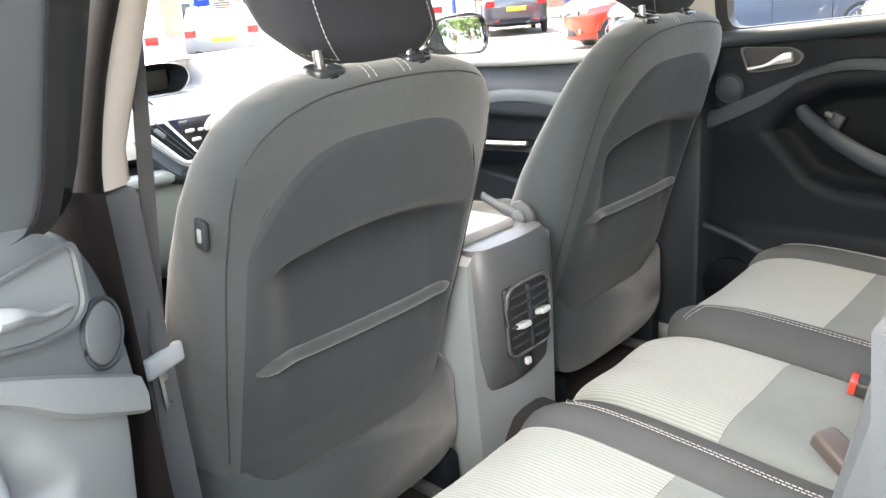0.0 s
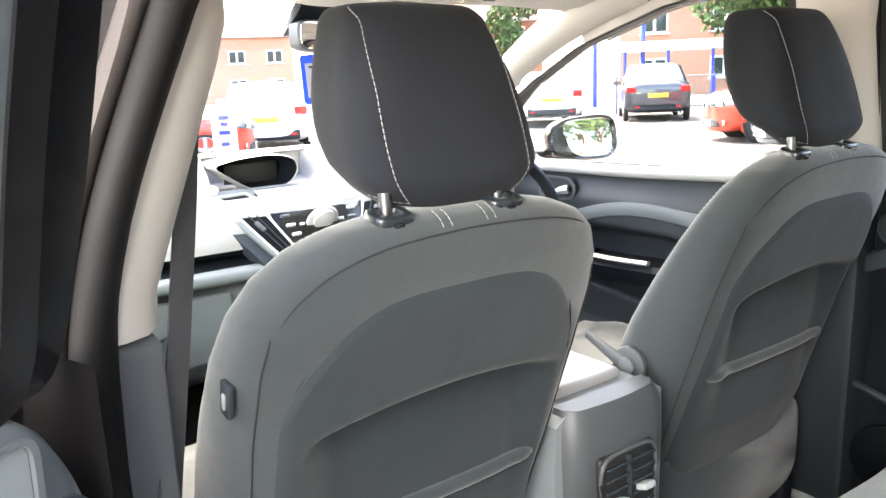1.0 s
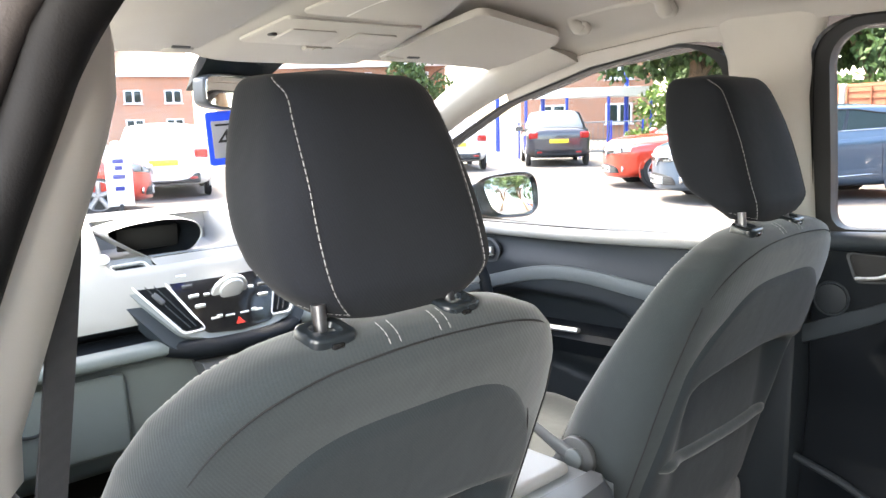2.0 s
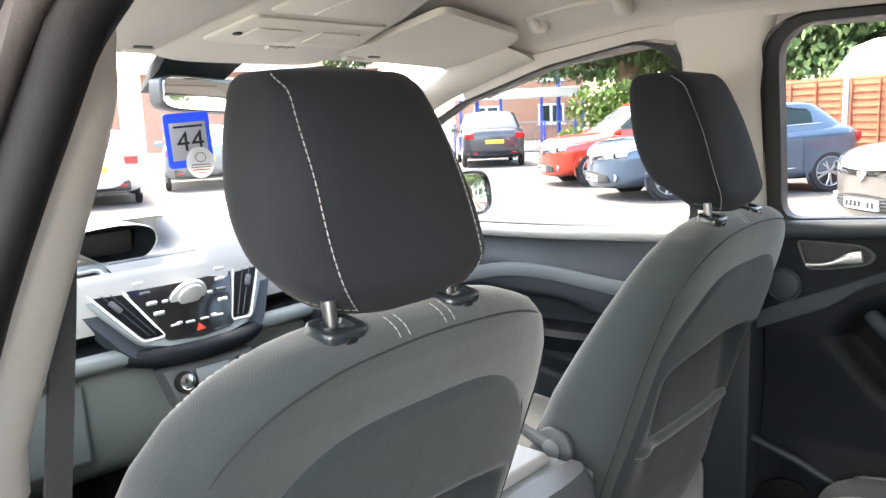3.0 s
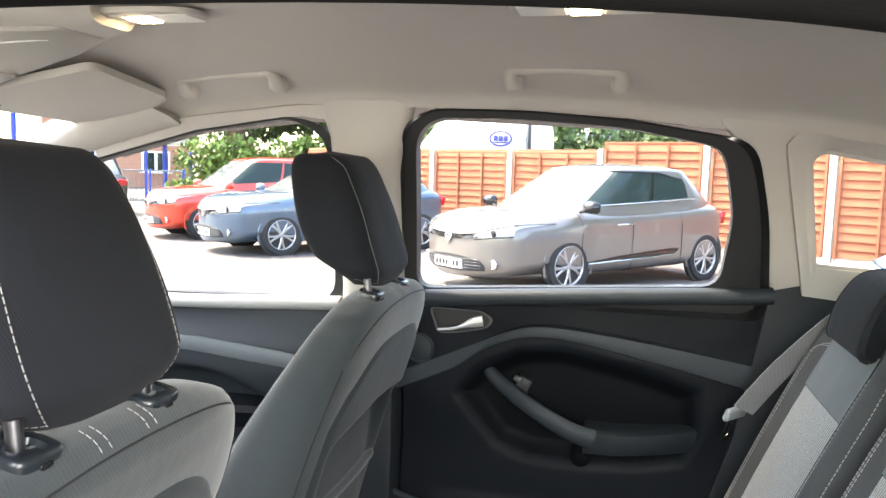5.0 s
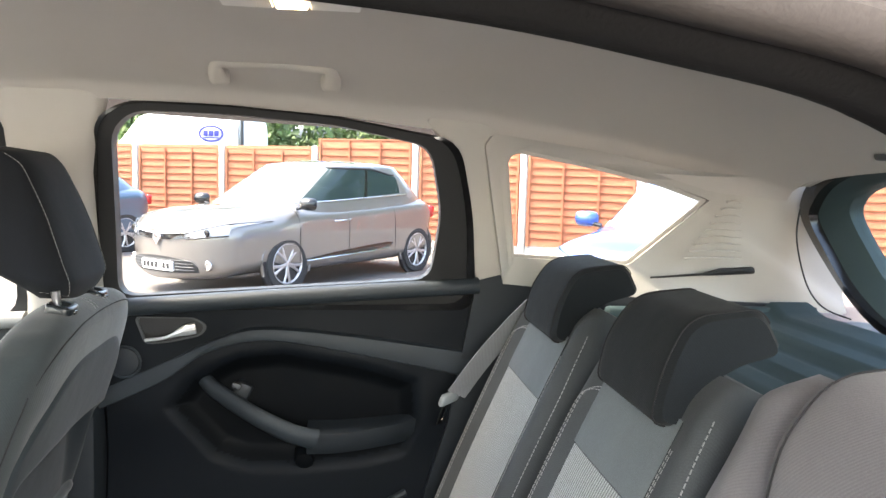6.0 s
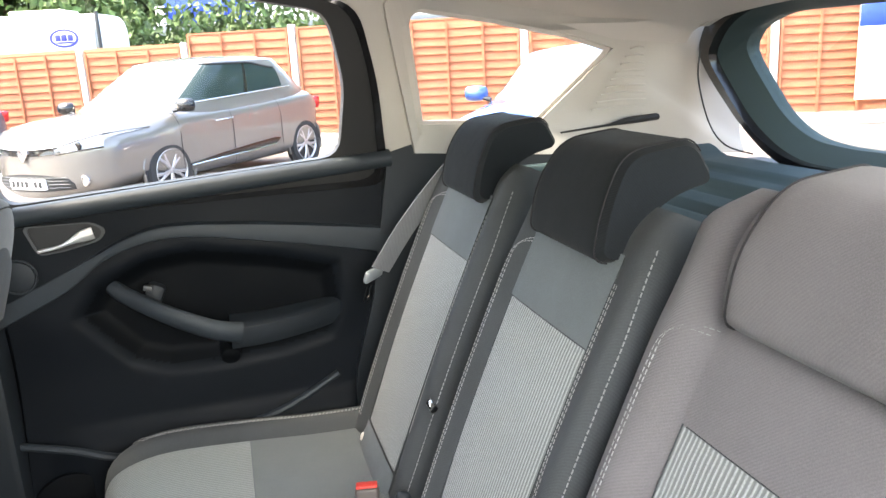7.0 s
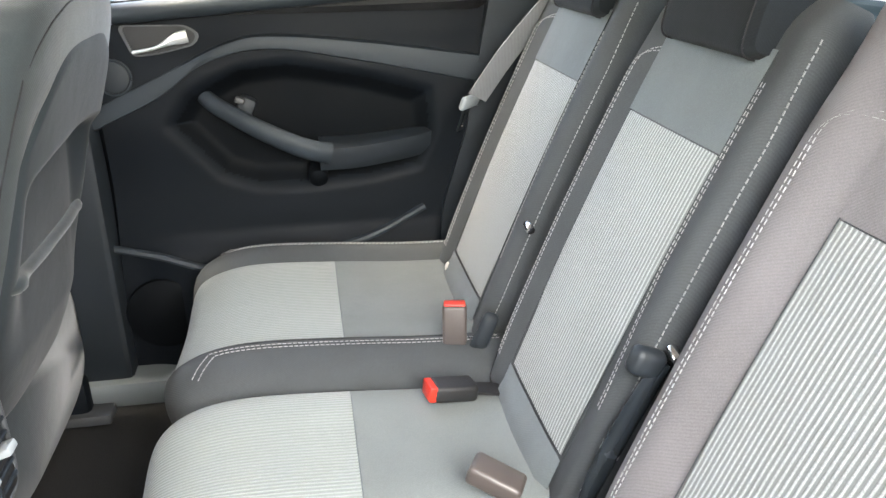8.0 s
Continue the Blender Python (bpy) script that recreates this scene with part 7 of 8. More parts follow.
    def nose_patch(name, fy0, fy1, zlo, zhi, off, mat, n=24, lab=""):
        b = bmesh.new()
        vs = grid(b, lambda u, v: nose_at(fy0 + (fy1 - fy0) * u, zlo(u) + (zhi(u) - zlo(u)) * v, off), n, 4)
        vb = grid(b, lambda u, v: nose_at(fy0 + (fy1 - fy0) * u, zlo(u) + (zhi(u) - zlo(u)) * v, off - 0.04), n, 4)
        for k in range(n):
            for r in (0, -1):
                b.faces.new((vs[r][k], vs[r][k + 1], vb[r][k + 1], vb[r][k]))
        for k in range(4):
            for r in (0, -1):
                b.faces.new((vs[k][r], vs[k + 1][r], vb[k + 1][r], vb[k][r]))
        return part(name, b, mat, car, lab)

    bow = lambda u: 1 - (2 * u - 1) ** 2
    gy = hwid * 0.62
    low = nose_patch("lower_grille", -gy, gy, lambda u: 0.285 - 0.02 * bow(u), lambda u: 0.345 + 0.10 * bow(u) ** 0.4, 0.014, RUBBER)
    for k in range(4):
        b = bmesh.new()
        zz = 0.307 + 0.034 * k
        tube(b, [nose_at(gy * 0.93 * (j / 10 - 1), zz, 0.018) for j in range(21)], 0.0055, 6)
        part("grille_bar", b, PLASTIC_MID, low)
    up = nose_patch("upper_grille", -gy * 0.86, gy * 0.86, lambda u: 0.625 + 0.03 * (1 - bow(u)), lambda u: 0.685 + 0.035 * (1 - bow(u)), 0.014, BLACK_GLOSS)
    b = bmesh.new()
    tube(b, [nose_at(gy * 0.9 * (j / 10 - 1), 0.695 + 0.03 * (j / 10 - 1) ** 2, 0.018) for j in range(21)], 0.007, 6)
    part("grille_trim", b, CHROME, up)
    b = bmesh.new()
    slab(b, [nose_at(0, 0.62, 0.012) + Vector((-0.06 * (z - 0.62), y, z - 0.585)) for y, z in ((0.0, 0.525), (0.078, 0.62), (0.0, 0.715), (-0.078, 0.62))], (0.022, 0, 0.002), 0.006)
    part("badge", b, CHROME, car, "plain chrome lozenge badge")
    nose_patch("number_plate", -0.26, 0.26, lambda u: 0.290, lambda u: 0.395, 0.034, plate, 8)
    b = bmesh.new()
    for k in range(7):
        if k == 4:
            continue
        rbox(b, (0.004, 0.045, 0.062), Matrix.Translation(nose_at(-0.20 + 0.066 * k, 0.343, 0.0355)), 0)
    part("plate_marks", b, INK, car)
    for sd in (1, -1):
        b = bmesh.new()
        grid(b, lambda u, v: nose_at(sd * hwid * (0.46 + 0.48 * u), 0.645 + 0.05 * u + (0.055 + 0.075 * u) * v, 0.014), 16, 6)
        lamp = part("headlight", b, LAMP_CLEAR, car, "clear swept headlight")
        b = bmesh.new()
        tube(b, [nose_at(sd * hwid * (0.48 + 0.46 * u / 10), 0.642 + 0.05 * u / 10, 0.010) for u in range(11)], 0.010, 6)
        part("lamp_rim", b, BLACK_GLOSS, lamp)
        b = bmesh.new()
        tube(b, [nose_at(sd * hwid * (0.46 + 0.48 * u / 10), 0.703 + 0.125 * u / 10, 0.012) for u in range(11)], 0.006, 6)
        part("lamp_rim", b, BLACK_GLOSS, lamp)
        b = bmesh.new()
        cyl(b, 0.040, 0.02, Matrix.Translation(nose_at(sd * hwid * 0.72, 0.715, 0.012)) @ Matrix.Rotation(radians(90), 4, "Y"), 18, bevel=0.004)
        part("lamp_bowl", b, BLACK_GLOSS, lamp)
        b = bmesh.new()
        cyl(b, 0.055, 0.03, Matrix.Translation(nose_at(sd * hwid * 0.74, 0.365, 0.012)) @ Matrix.Rotation(radians(90), 4, "Y"), 20, bevel=0.005)
        part("fog_lamp", b, CHROME, car)
        # tail
        b = bmesh.new()
        rbox(b, (0.10, 0.26, 0.17), pose(-hl * 0.965, sd * hwid * 0.78, 0.86, 0, -8, sd * -18), 0.03, 3)
        part("tail_lamp", b, LAMP_RED, car, "red tail lamp")
        b = bmesh.new()
        rbox(b, (0.03, 0.14, 0.05), pose(-hl * 0.995, sd * hwid * 0.60, 0.40), 0.01)
        part("reflector", b, LAMP_RED, car)
    b = bmesh.new()
    rbox(b, (0.03, 0.52, 0.11), pose(-hl * 1.0, 0, 0.70), 0.004)
    part("rear_plate", b, PLATE_YELLOW, car)
    b = bmesh.new()
    rbox(b, (0.10, W * 0.74, 0.20), pose(-hl * 0.975, 0, 0.40), 0.04, 3)
    part("rear_bumper", b, PLASTIC, car)
    return car


def stand(x, y, fx, fy):
    return Matrix.Translation((x, y, 0)) @ Matrix.Rotation(math.atan2(fy, fx), 4, "Z")


F = (-0.757, 0.653)
parked_car("silver bronze hatchback parked nose out by the fence", stand(9.53, 0.20, *F), car_paint("silver bronze car paint", (0.165, 0.150, 0.138), 0.35), L=4.28, H=1.56, dark_sill=True, over=1.14, base=2.60, screen=(0.50, 0.02), mirror_paint=BLACK_GLOSS)
parked_car("light blue hatchback parked nose out", stand(11.72, 4.74, *F), car_paint("steel blue car paint", (0.066, 0.105, 0.155), 0.4), L=4.2, W=1.76, H=1.46, fine=True, over=0.95, base=2.65)
parked_car("red small car parked beside a blue one", stand(13.32, 7.05, *F), car_paint("bright red car paint", (0.55, 0.035, 0.012), 0.1), L=3.8, W=1.68, H=1.58, fine=False)
parked_car("dark blue hatchback parked beside the fence", stand(6.35, -3.95, *F), car_paint("dark blue car paint", (0.02, 0.07, 0.28)), L=4.0, W=1.72, H=1.44, fine=False)
parked_car("dark grey hatchback seen from behind", stand(17.6, 14.2, 0.72, 0.69), car_paint("dark grey car paint", (0.045, 0.045, 0.055)), L=4.0, W=1.78, H=1.55, fine=False)
parked_car("white hatchback parked at the far side", stand(14.6, 15.6, 0.60, 0.80), car_paint("white car paint", (0.70, 0.70, 0.70), 0.0), L=3.9, W=1.7, H=1.45, fine=False)
parked_car("red hatchback parked across the car park", stand(2.75, 13.2, 0.92, -0.39), car_paint("deep red car paint", (0.50, 0.03, 0.015), 0.1), L=4.0, W=1.72, H=1.47, fine=False)
parked_car("silver grey hatchback parked at the far side", stand(9.5, 16.9, 0.48, 0.88), car_paint("silver grey car paint", (0.22, 0.24, 0.25)), L=4.0, W=1.75, H=1.48, fine=False)
parked_car("white saloon parked beyond the red car", stand(6.2, 15.6, 0.40, 0.92), car_paint("bright white car paint", (0.72, 0.72, 0.72), 0.0), L=4.2, W=1.75, H=1.45, fine=False)

# ---- fence ----


def wood(name, col):
    m, t, p = mat_base(name)
    v = coords(t, stretch=(6, 6, 60))
    n1 = nd(t, "ShaderNodeTexNoise", Scale=1.0, Detail=6)
    t.links.new(v, n1.inputs["Vector"])
    n2 = nd(t, "ShaderNodeTexNoise", Scale=1.6, Detail=4)
    t.links.new(coords(t), n2.inputs["Vector"])
    inf = t.nodes.new("ShaderNodeObjectInfo")
    c = mixed(t, ramp(t, n1.outputs["Fac"], 0.3, 0.7), scaled(col, 0.72), scaled(col, 1.25))
    c = mixed(t, ramp(t, inf.outputs["Random"], 0, 1, 0, 0.5), c, scaled(col, 0.75))
    c = mixed(t, ramp(t, n2.outputs["Fac"], 0.55, 0.8, 0, 0.5), c, (0.60, 0.36, 0.18))
    t.links.new(c, p.inputs["Base Color"])
    p.inputs["Roughness"].default_value = 0.85
    b_ = nd(t, "ShaderNodeBump", Strength=0.4, Distance=0.004)
    t.links.new(n1.outputs["Fac"], b_.inputs["Height"])
    t.links.new(b_.outputs["Normal"], p.inputs["Normal"])
    return m


WOOD = wood("orange stained fence wood", (0.3168, 0.105, 0.0518))
CONCRETE = surface("pale concrete", (0.50, 0.47, 0.43), 0.9, 0.1, 4, 80, 0.4, 0.003)
rng = random.Random(5)
FD = Vector((0.40, 0.917, 0)).normalized()
FN = Vector((-FD.y, FD.x, 0))
FC = Vector((12.19, -3.50, 0))


def slat_mesh(k):
    """A rough-edged board, 1.83 m long, lying along its own x."""
    b = bmesh.new()
    r = random.Random(40 + k)
    n = 12
    rings = []
    for j in range(n + 1):
        x = 1.83 * (j / n - 0.5)
        lo, hi = -0.080 + 0.012 * r.random() - 0.006, 0.080
        rings.append([Vector((x, 0.036, lo)), Vector((x, 0.022, lo)), Vector((x, -0.004, hi)), Vector((x, 0.002, hi))])
    skin(b, rings)
    finish(b, False)
    me = bpy.data.meshes.new("slat")
    b.to_mesh(me)
    b.free()
    me.materials.append(WOOD)
    return me


SLATS = [slat_mesh(k) for k in range(5)]


def fence_bay(at, height):
    """A concrete post and the panel beside it."""
    f = thing("fence", "orange stained overlapped wooden fence with pale concrete posts", "fence", "fence bays", at=at)
    b = bmesh.new()
    rbox(b, (0.11, 0.11, height + 0.06), pose(-0.98, 0.02, (height + 0.06) / 2), 0.012)
    part("post", b, CONCRETE, f)
    n = round((height - 0.25) / 0.135)
    for k in range(n):
        ob = new("slat", SLATS[rng.randrange(5)])
        ob.parent = f
        ob.location = (0, rng.uniform(-0.002, 0.002), 0.30 + 0.135 * k)
        ob.rotation_euler = (0, rng.uniform(-0.004, 0.004), 0)
    for x in (-0.88, -0.30, 0.30, 0.88):
        b = bmesh.new()
        rbox(b, (0.04, 0.022, height - 0.22), pose(x, 0.046, (height + 0.2) / 2), 0)
        part("batten", b, WOOD, f)
    b = bmesh.new()
    rbox(b, (1.84, 0.05, 0.03), pose(0, -0.004, height - 0.005), 0.004)
    part("cap_rail", b, WOOD, f)
    b = bmesh.new()
    rbox(b, (1.84, 0.05, 0.22), pose(0, 0, 0.11), 0.004)
    part("gravel_board", b, CONCRETE, f)
    return f


for k in range(-4, 6):
    a = FC + FD * (1.96 * k)
    tall = k <= 1
    h = 2.00 if tall else 1.81
    turn = Matrix(((FD.x, FN.x * -1 * -1, 0), (FD.y, FN.y, 0), (0, 0, 1))).to_4x4()
    fence_bay(Matrix.Translation(a + FD * 0.98) @ turn, h)

# ---- beyond the fence ----
WHITE_PAINT = surface("white painted panel", (0.78, 0.78, 0.77), 0.4, 0.04, 2, 100, 0.0)
BRICK_COL = (0.44, 0.170, 0.090)


def brick_mat():
    m, t, p = mat_base("red brick")
    br = nd(t, "ShaderNodeTexBrick", Scale=1.0)
    br.inputs["Color1"].default_value = (*BRICK_COL, 1)
    br.inputs["Color2"].default_value = (*scaled(BRICK_COL, 0.75), 1)
    br.inputs["Mortar"].default_value = (0.40, 0.36, 0.31, 1)
    br.inputs["Mortar Size"].default_value = 0.010
    br.inputs["Brick Width"].default_value = 0.225
    br.inputs["Row Height"].default_value = 0.075
    c = t.nodes.new("ShaderNodeTexCoord")
    mp = nd(t, "ShaderNodeMapping")
    mp.inputs["Rotation"].default_value = (radians(90), 0, 0)
    t.links.new(c.outputs["Object"], mp.inputs["Vector"])
    t.links.new(mp.outputs["Vector"], br.inputs["Vector"])
    n = nd(t, "ShaderNodeTexNoise", Scale=0.6, Detail=5)
    t.links.new(c.outputs["Object"], n.inputs["Vector"])
    t.links.new(mixed(t, ramp(t, n.outputs["Fac"], 0.35, 0.7, 0, 0.4), br.outputs["Color"], scaled(BRICK_COL, 1.3)), p.inputs["Base Color"])
    p.inputs["Roughness"].default_value = 0.9
    return m


BRICK = brick_mat()
SLATE = surface("brown roof tile", (0.16, 0.085, 0.06), 0.85, 0.2, 1.5, 30, 0.5, 0.02)


def brick_house(at, wide, deep, eaves, ridge, columns, label):
    """A two-storey house whose front faces its own -y."""
    h = thing("brick_house", label, "house", "brick houses", at=at)
    b = bmesh.new()
    slab(b, [Vector((-wide / 2, 0, 0)), Vector((wide / 2, 0, 0)), Vector((wide / 2, 0, eaves)), Vector((-wide / 2, 0, eaves))], (0, deep, 0))
    part("wall", b, BRICK, h, smooth=False)
    b = bmesh.new()
    w = wide / 2 + 0.3
    slab(b, [Vector((-w, -0.4, eaves - 0.05)), Vector((-w, deep / 2, ridge)), Vector((-w, deep + 0.4, eaves - 0.05)), Vector((-w, deep / 2, ridge - 0.3))], (2 * w, 0, 0))
    part("roof", b, SLATE, h, smooth=False)
    b = bmesh.new()
    rbox(b, (2 * w, 0.12, 0.22), pose(0, -0.36, eaves - 0.05), 0.02)
    part("fascia", b, WHITE_PAINT, h)
    for k in range(columns):
        x = -wide / 2 + wide * (k + 0.5) / columns
        for z in (1.45, 3.95):
            b = bmesh.new()
            rbox(b, (1.5, 0.10, 1.15), pose(x, 0.0, z), 0.02)
            win = part("window", b, WHITE_PAINT, h)
            for d in (-0.36, 0.36):
                b = bmesh.new()
                rbox(b, (0.56, 0.03, 0.95), pose(x + d, -0.045, z), 0.004)
                part("pane", b, CAR_GLASS, win)
            b = bmesh.new()
            rbox(b, (1.7, 0.22, 0.07), pose(x, -0.06, z - 0.62), 0.01)
            part("sill", b, WHITE_PAINT, win)
    b = bmesh.new()
    rbox(b, (0.7, 0.5, 1.6), pose(wide * 0.3, deep / 2, ridge + 0.3), 0.02)
    part("chimney", b, BRICK, h)
    return h


def bearing(az, d, face=None):
    """A place at a bearing to the right of straight ahead, turned to face the car."""
    a = radians(az)
    return Matrix.Translation((-0.85 + d * math.sin(a), -0.45 + d * math.cos(a), 0)) @ Matrix.Rotation(-a if face is None else radians(face), 4, "Z")


brick_house(bearing(35.5, 52), 15, 8, 5.0, 7.6, 4, "red brick two-storey house with white windows")
brick_house(bearing(53.8, 46), 7.5, 8, 5.2, 7.8, 2, "orange brick two-storey house beyond the railings")
brick_house(bearing(14, 72), 30, 8, 5.8, 8.6, 9, "red brick terrace with white windows")

# white canopy with blue posts in front of the houses
canopy = thing("canopy", "white roofed trolley shelter with blue posts", "shelter", at=bearing(54.0, 32))
b = bmesh.new()
rbox(b, (5.2, 2.0, 0.35), pose(0, 0, 2.25), 0.03)
part("roof", b, WHITE_PAINT, canopy)
BLUE_PAINT = surface("blue gloss paint", (0.012, 0.05, 0.42), 0.35, 0.06, 5, 100, 0.0)
for x in (-2.4, -0.8, 0.8, 2.4):
    b = bmesh.new()
    cyl(b, 0.06, 2.2, pose(x, -0.9, 1.1), 12)
    part("post", b, BLUE_PAINT, canopy)
for k in range(3):
    pole = thing("pole", "tall slim blue painted pole", "pole", "blue poles", at=bearing((47.5, 50.8, 56.7)[k], 32))
    b = bmesh.new()
    cyl(b, 0.09, 5.5, pose(0, 0, 2.75), 12)
    part("shaft", b, BLUE_PAINT, pole)
rail = thing("railing", "grey steel railing along the car park edge", "railing", at=bearing(53.5, 26))
for x in (-2.0, -1.0, 0.0, 1.0, 2.0):
    b = bmesh.new()
    cyl(b, 0.03, 1.2, pose(x, 0, 0.6), 8)
    part("post", b, BLUE_PAINT, rail)
for z in (0.2, 1.15):
    b = bmesh.new()
    tube(b, [(-2.0, 0, z), (2.0, 0, z)], 0.02, 8)
    part("bar", b, PLASTIC_TEAL, rail)
for k in range(24):
    b = bmesh.new()
    cyl(b, 0.010, 0.95, pose(-1.92 + 0.167 * k, 0, 0.675), 6)
    part("upright", b, PLASTIC_TEAL, rail)

# white van behind the fence with a plain oval mark
VD = Vector((0.26, 0.966, 0)).normalized()
VT = Matrix(((VD.x, -VD.y, 0), (VD.y, VD.x, 0), (0, 0, 1))).to_4x4()
van = thing("white_van", "white high-roofed van with a blue oval mark", "van", at=Matrix.Translation((18.55, 3.55, 0)) @ VT)
b = bmesh.new()
rows = [(-1.9, 0.5, 2.60), (-1.85, 0.4, 2.68), (0.15, 0.4, 2.72), (0.55, 0.4, 2.60), (1.25, 0.4, 1.75), (2.1, 0.4, 1.35), (2.3, 0.5, 1.1)]
skin(b, [[Vector((x, 0.95 * c, (zt + zb) / 2 + (zt - zb) / 2 * s)) for c, s in (oval(6.28318 * k / 32, 7) for k in range(32))] for x, zb, zt in rows])
part("body", b, WHITE_PAINT, van, angle=50)
b = bmesh.new()
rbox(b, (1.1, 0.9, 0.10), pose(-0.6, 0.2, 2.75), 0.03)
part("roof_hatch", b, WHITE_PLASTIC, van)
b = bmesh.new()
rbox(b, (0.05, 0.10, 2.3), pose(-1.97, 0.86, 1.55), 0.01)
part("rear_edge", b, RUBBER, van)
LOGO_BLUE = surface("dark blue vinyl", (0.02, 0.03, 0.22), 0.5, 0.05, 5, 100, 0.0)
b = bmesh.new()
o = [Vector((-1.28 + 0.30 * c, 0.965, 2.19 + 0.19 * s)) for c, s in (oval(k * 0.157, 2) for k in range(40))]
i = [Vector((-1.28 + 0.25 * c, 0.965, 2.19 + 0.145 * s)) for c, s in (oval(k * 0.157, 2) for k in range(40))]
band(b, o, i, (0, 0.012, 0))
mark = part("oval_mark", b, LOGO_BLUE, van)
for k in range(3):
    b = bmesh.new()
    rbox(b, (0.11, 0.012, 0.13), pose(-1.41 + 0.13 * k, 0.968, 2.20), 0.01)
    part("mark_bar", b, LOGO_BLUE, mark)
b = bmesh.new()
rbox(b, (0.36, 0.012, 0.03), pose(-1.28, 0.968, 2.10), 0)
part("mark_bar", b, LOGO_BLUE, mark)

# white building with a blue fascia, behind the tall fence
shop = thing("white_building", "low white building with a blue fascia board", "building", at=bearing(95.5, 25))
b = bmesh.new()
rbox(b, (12, 6, 3.3), pose(2.0, 3, 1.65), 0.03)
part("wall", b, WHITE_PAINT, shop)
b = bmesh.new()
rbox(b, (12.4, 0.2, 0.35), pose(2.0, -0.12, 2.55), 0.02)
part("canopy_edge", b, PLASTIC_TEAL, shop)
b = bmesh.new()
rbox(b, (2.6, 0.16, 0.75), pose(-2.4, -0.2, 3.15), 0.02)
part("fascia_board", b, BLUE_PAINT, shop)
# small blue and white sign by the fence behind the car
sign = thing("wall_sign", "blue and white sign board on the fence", "sign", at=Matrix.Translation(FC + FD * -7.3 + FN * 0.30) @ Matrix.Rotation(math.atan2(FD.y, FD.x), 4, "Z"))
b = bmesh.new()
rbox(b, (0.55, 0.03, 1.5), pose(0, 0, 1.15), 0.005)
part("board", b, WHITE_PAINT, sign)
b = bmesh.new()
rbox(b, (0.55, 0.034, 0.42), pose(0, 0, 1.70), 0.005)
part("blue_field", b, BLUE_PAINT, sign)
# tall board among the cars ahead
post_sign = thing("flag_sign", "white upright sign board with blue print", "sign", at=bearing(20.9, 11.3))
b = bmesh.new()
rbox(b, (0.34, 0.03, 0.80), pose(0, 0, 0.72), 0.01)
part("board", b, WHITE_PAINT, post_sign)
for z, w in ((0.93, 0.14), (0.84, 0.10), (0.72, 0.16), (0.56, 0.12)):
    b = bmesh.new()
    rbox(b, (w, 0.036, 0.06), pose(0, 0, z), 0.005)
    part("print_bar", b, LOGO_BLUE, post_sign)
b = bmesh.new()
cyl(b, 0.03, 0.35, pose(0, 0, 0.175), 10)
part("foot", b, PLASTIC, post_sign)

# ---- trees and shrubs ----


def leaf_mat(name, col):
    m, t, p = mat_base(name)
    g = t.nodes.new("ShaderNodeNewGeometry")
    n = nd(t, "ShaderNodeTexNoise", Scale=0.8, Detail=3)
    t.links.new(coords(t), n.inputs["Vector"])
    c = mixed(t, g.outputs["Random Per Island"], scaled(col, 0.55), scaled(col, 1.6))
    c = mixed(t, ramp(t, n.outputs["Fac"], 0.4, 0.7, 0, 0.5), c, (col[0] * 1.7, col[1] * 1.35, col[2] * 0.8))
    t.links.new(c, p.inputs["Base Color"])
    p.inputs["Roughness"].default_value = 0.7
    return m


LEAF = leaf_mat("tree leaves", (0.045, 0.085, 0.022))
LEAF_PALE = leaf_mat("pale hedge leaves", (0.10, 0.16, 0.03))
BARK = surface("brown bark", (0.17, 0.105, 0.065), 0.9, 0.3, 3, 30, 0.8, 0.03)


def leaves(b, centres, count, size, r):
    for _ in range(count):
        c, rad = centres[r.randrange(len(centres))]
        d = Vector((r.gauss(0, 1), r.gauss(0, 1), r.gauss(0, 1))).normalized()
        p = c + d * rad * r.uniform(0.55, 1.0) ** 0.6
        q = Euler((r.uniform(0, 6.3), r.uniform(0, 6.3), r.uniform(0, 6.3))).to_matrix()
        s = size * r.uniform(0.6, 1.3)
        b.faces.new([b.verts.new(p + q @ Vector(v) * s) for v in ((-0.5, 0, 0), (-0.1, 0.30, 0.06), (0.5, 0, 0), (-0.1, -0.30, 0.06))])


def plain_part(name, b, mat, parent):
    me = bpy.data.meshes.new(name)
    b.to_mesh(me)
    b.free()
    me.materials.append(mat)
    ob = new(name, me)
    ob.parent = parent
    return ob


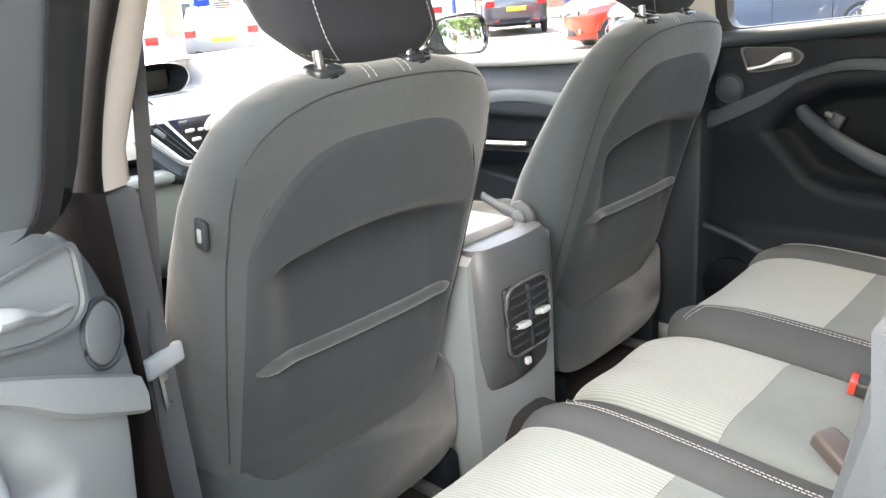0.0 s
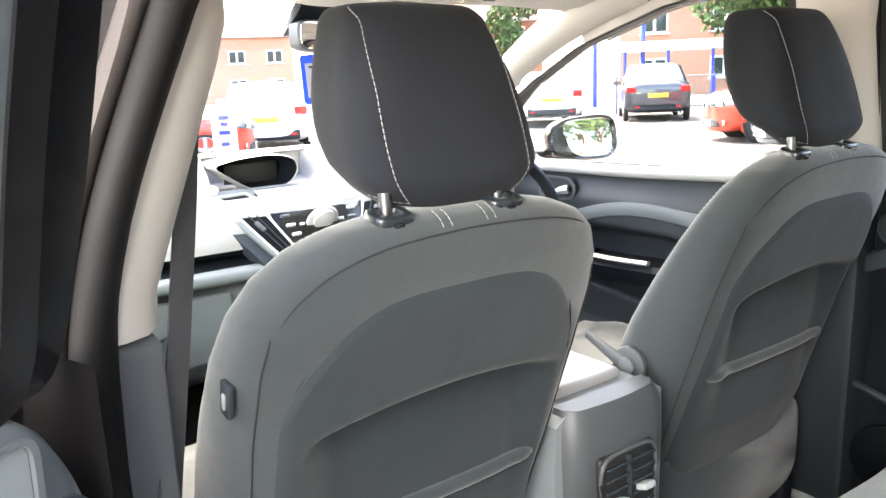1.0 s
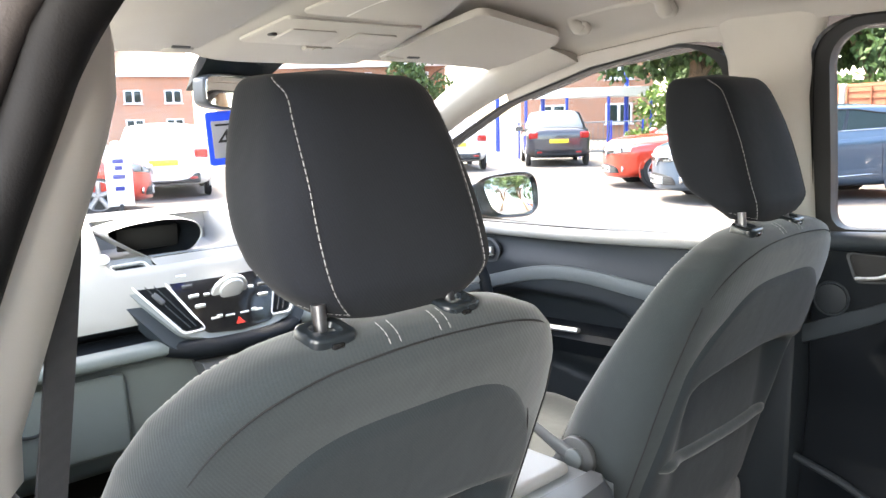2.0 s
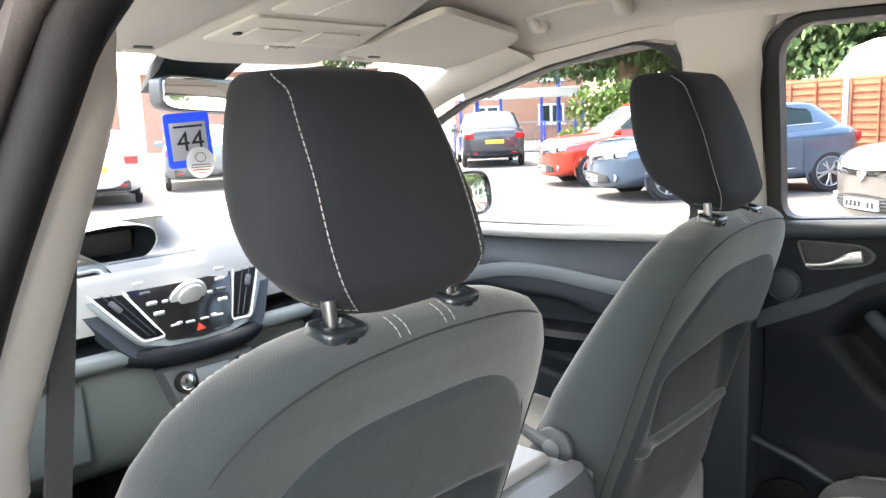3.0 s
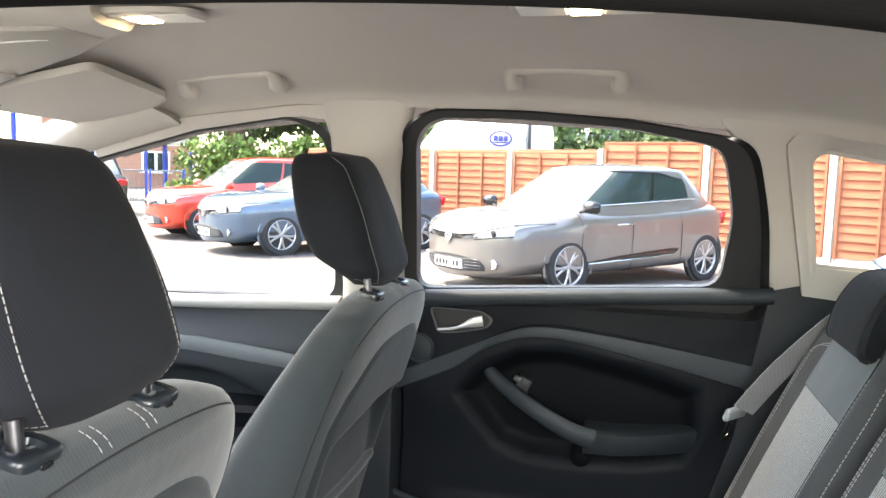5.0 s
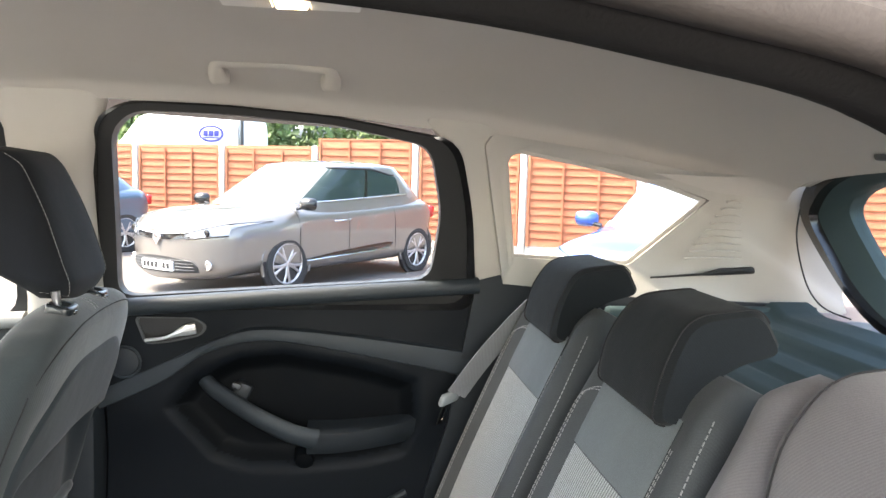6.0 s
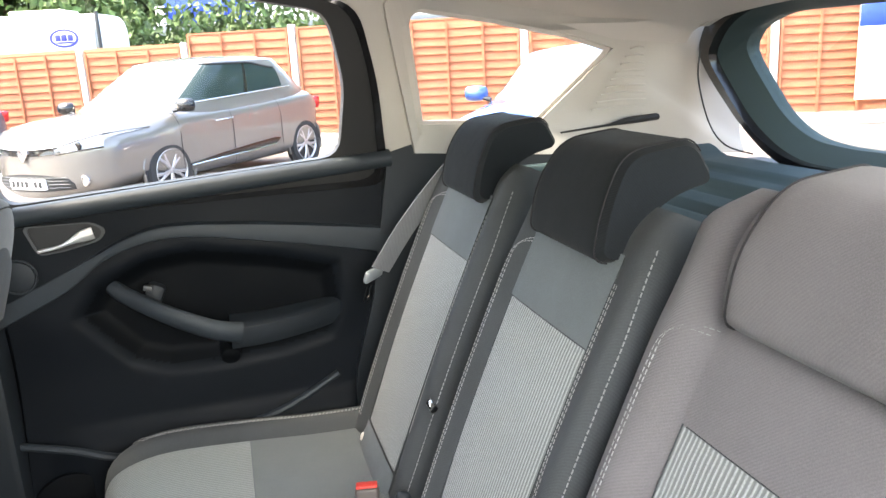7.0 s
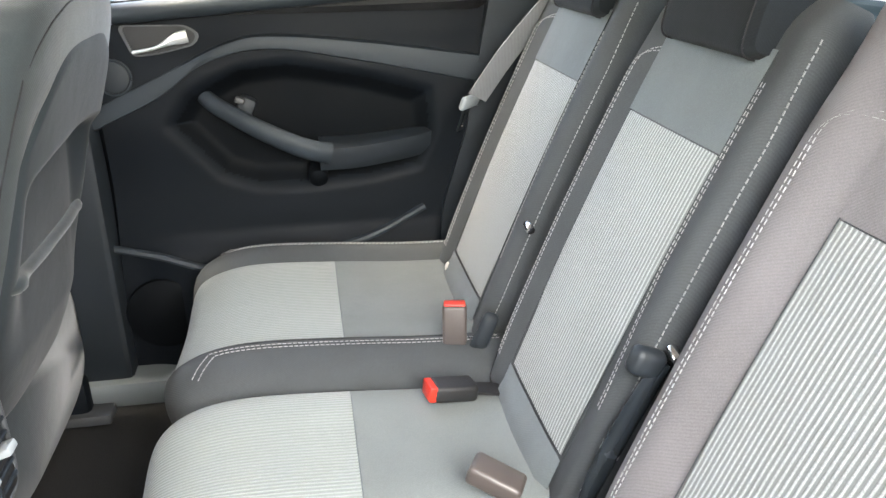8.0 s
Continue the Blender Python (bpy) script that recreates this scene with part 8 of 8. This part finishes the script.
def tree(at, height, spread, trunk, seed, clumps=36, count=15000, size=0.32, mat=LEAF):
    r = random.Random(seed)
    tr = thing("tree", "leafy green tree with a brown trunk", "tree", "trees", at=at)
    b = bmesh.new()
    fork = height * 0.34
    tube(b, spline([(0, 0, -0.05), (0.05, 0.03, fork * 0.5), (0.0, 0.08, fork), (0.1, 0.1, height * 0.72)], 5), [trunk * (1.25 - 0.07 * k) if k < 12 else trunk * 0.3 for k in range(16)], 12)
    for k in range(7):
        a, f = k * 0.9 + r.random(), fork * r.uniform(0.85, 1.5)
        e = Vector((spread * 0.6 * math.cos(a), spread * 0.6 * math.sin(a), height * r.uniform(0.6, 0.9)))
        tube(b, spline([(0.02, 0.06, f), Vector((0, 0, f)).lerp(e, 0.5) + Vector((0, 0, 0.3)), e], 4), [trunk * 0.42 * (1 - 0.09 * j) for j in range(9)], 7)
    part("trunk", b, BARK, tr)
    centres = []
    for _ in range(clumps):
        a, q = r.uniform(0, 6.283), r.random() ** 0.5
        z = height * r.uniform(0.42, 0.96)
        w = spread * q * (1.0 - 0.5 * abs(z / height - 0.65) / 0.35)
        centres.append((Vector((w * math.cos(a), w * math.sin(a), z)), spread * r.uniform(0.20, 0.36)))
    b = bmesh.new()
    leaves(b, centres, count, size, r)
    plain_part("crown", b, mat, tr)
    return tr


tree(bearing(61.5, 30), 9.0, 4.2, 0.55, 1)
tree(bearing(62.5, 40), 8.0, 3.4, 0.30, 2)
tree(bearing(66.5, 34), 9.0, 4.4, 0.35, 3)
tree(bearing(72.0, 30), 8.0, 3.8, 0.30, 4)
tree(bearing(77.0, 32), 8.5, 4.2, 0.28, 5)
tree(bearing(84.0, 30), 7.5, 3.6, 0.22, 6)
tree(bearing(88.5, 34), 8.0, 3.6, 0.22, 7)
tree(bearing(42.0, 50), 6.5, 3.0, 0.25, 8, 18, 3000, 0.35)
tree(bearing(128, 20), 8.5, 4.2, 0.30, 12, 22, 4500, 0.32)
tree(bearing(139, 17), 8.0, 4.0, 0.28, 13, 22, 4500, 0.32)
tree(bearing(150, 18), 8.0, 4.0, 0.30, 9, 20, 3500, 0.35)
tree(bearing(166, 22), 8.0, 4.0, 0.30, 10, 20, 3500, 0.35)
tree(bearing(205, 20), 8.0, 4.0, 0.30, 11, 20, 3500, 0.35)


def hedge(at, length, height, deep, seed, count, mat):
    r = random.Random(seed)
    h = tagged(new("hedge"), "dense bright green hedge along the car park", "hedge", kind="stuff")
    h.matrix_world = at
    b = bmesh.new()
    centres = [(Vector((length * (r.random() - 0.5), deep * (r.random() - 0.5), height * r.uniform(0.25, 0.8))), height * 0.32) for _ in range(60)]
    leaves(b, centres, count, 0.22, r)
    plain_part("leaves", b, mat, h)


hedge(bearing(67.0, 27), 8.2, 2.3, 1.2, 21, 13000, LEAF_PALE)
hedge(bearing(58.4, 24), 1.1, 0.9, 0.8, 22, 900, LEAF_PALE)
hedge(bearing(85.4, 22), 9.2, 3.6, 1.2, 23, 10000, LEAF)
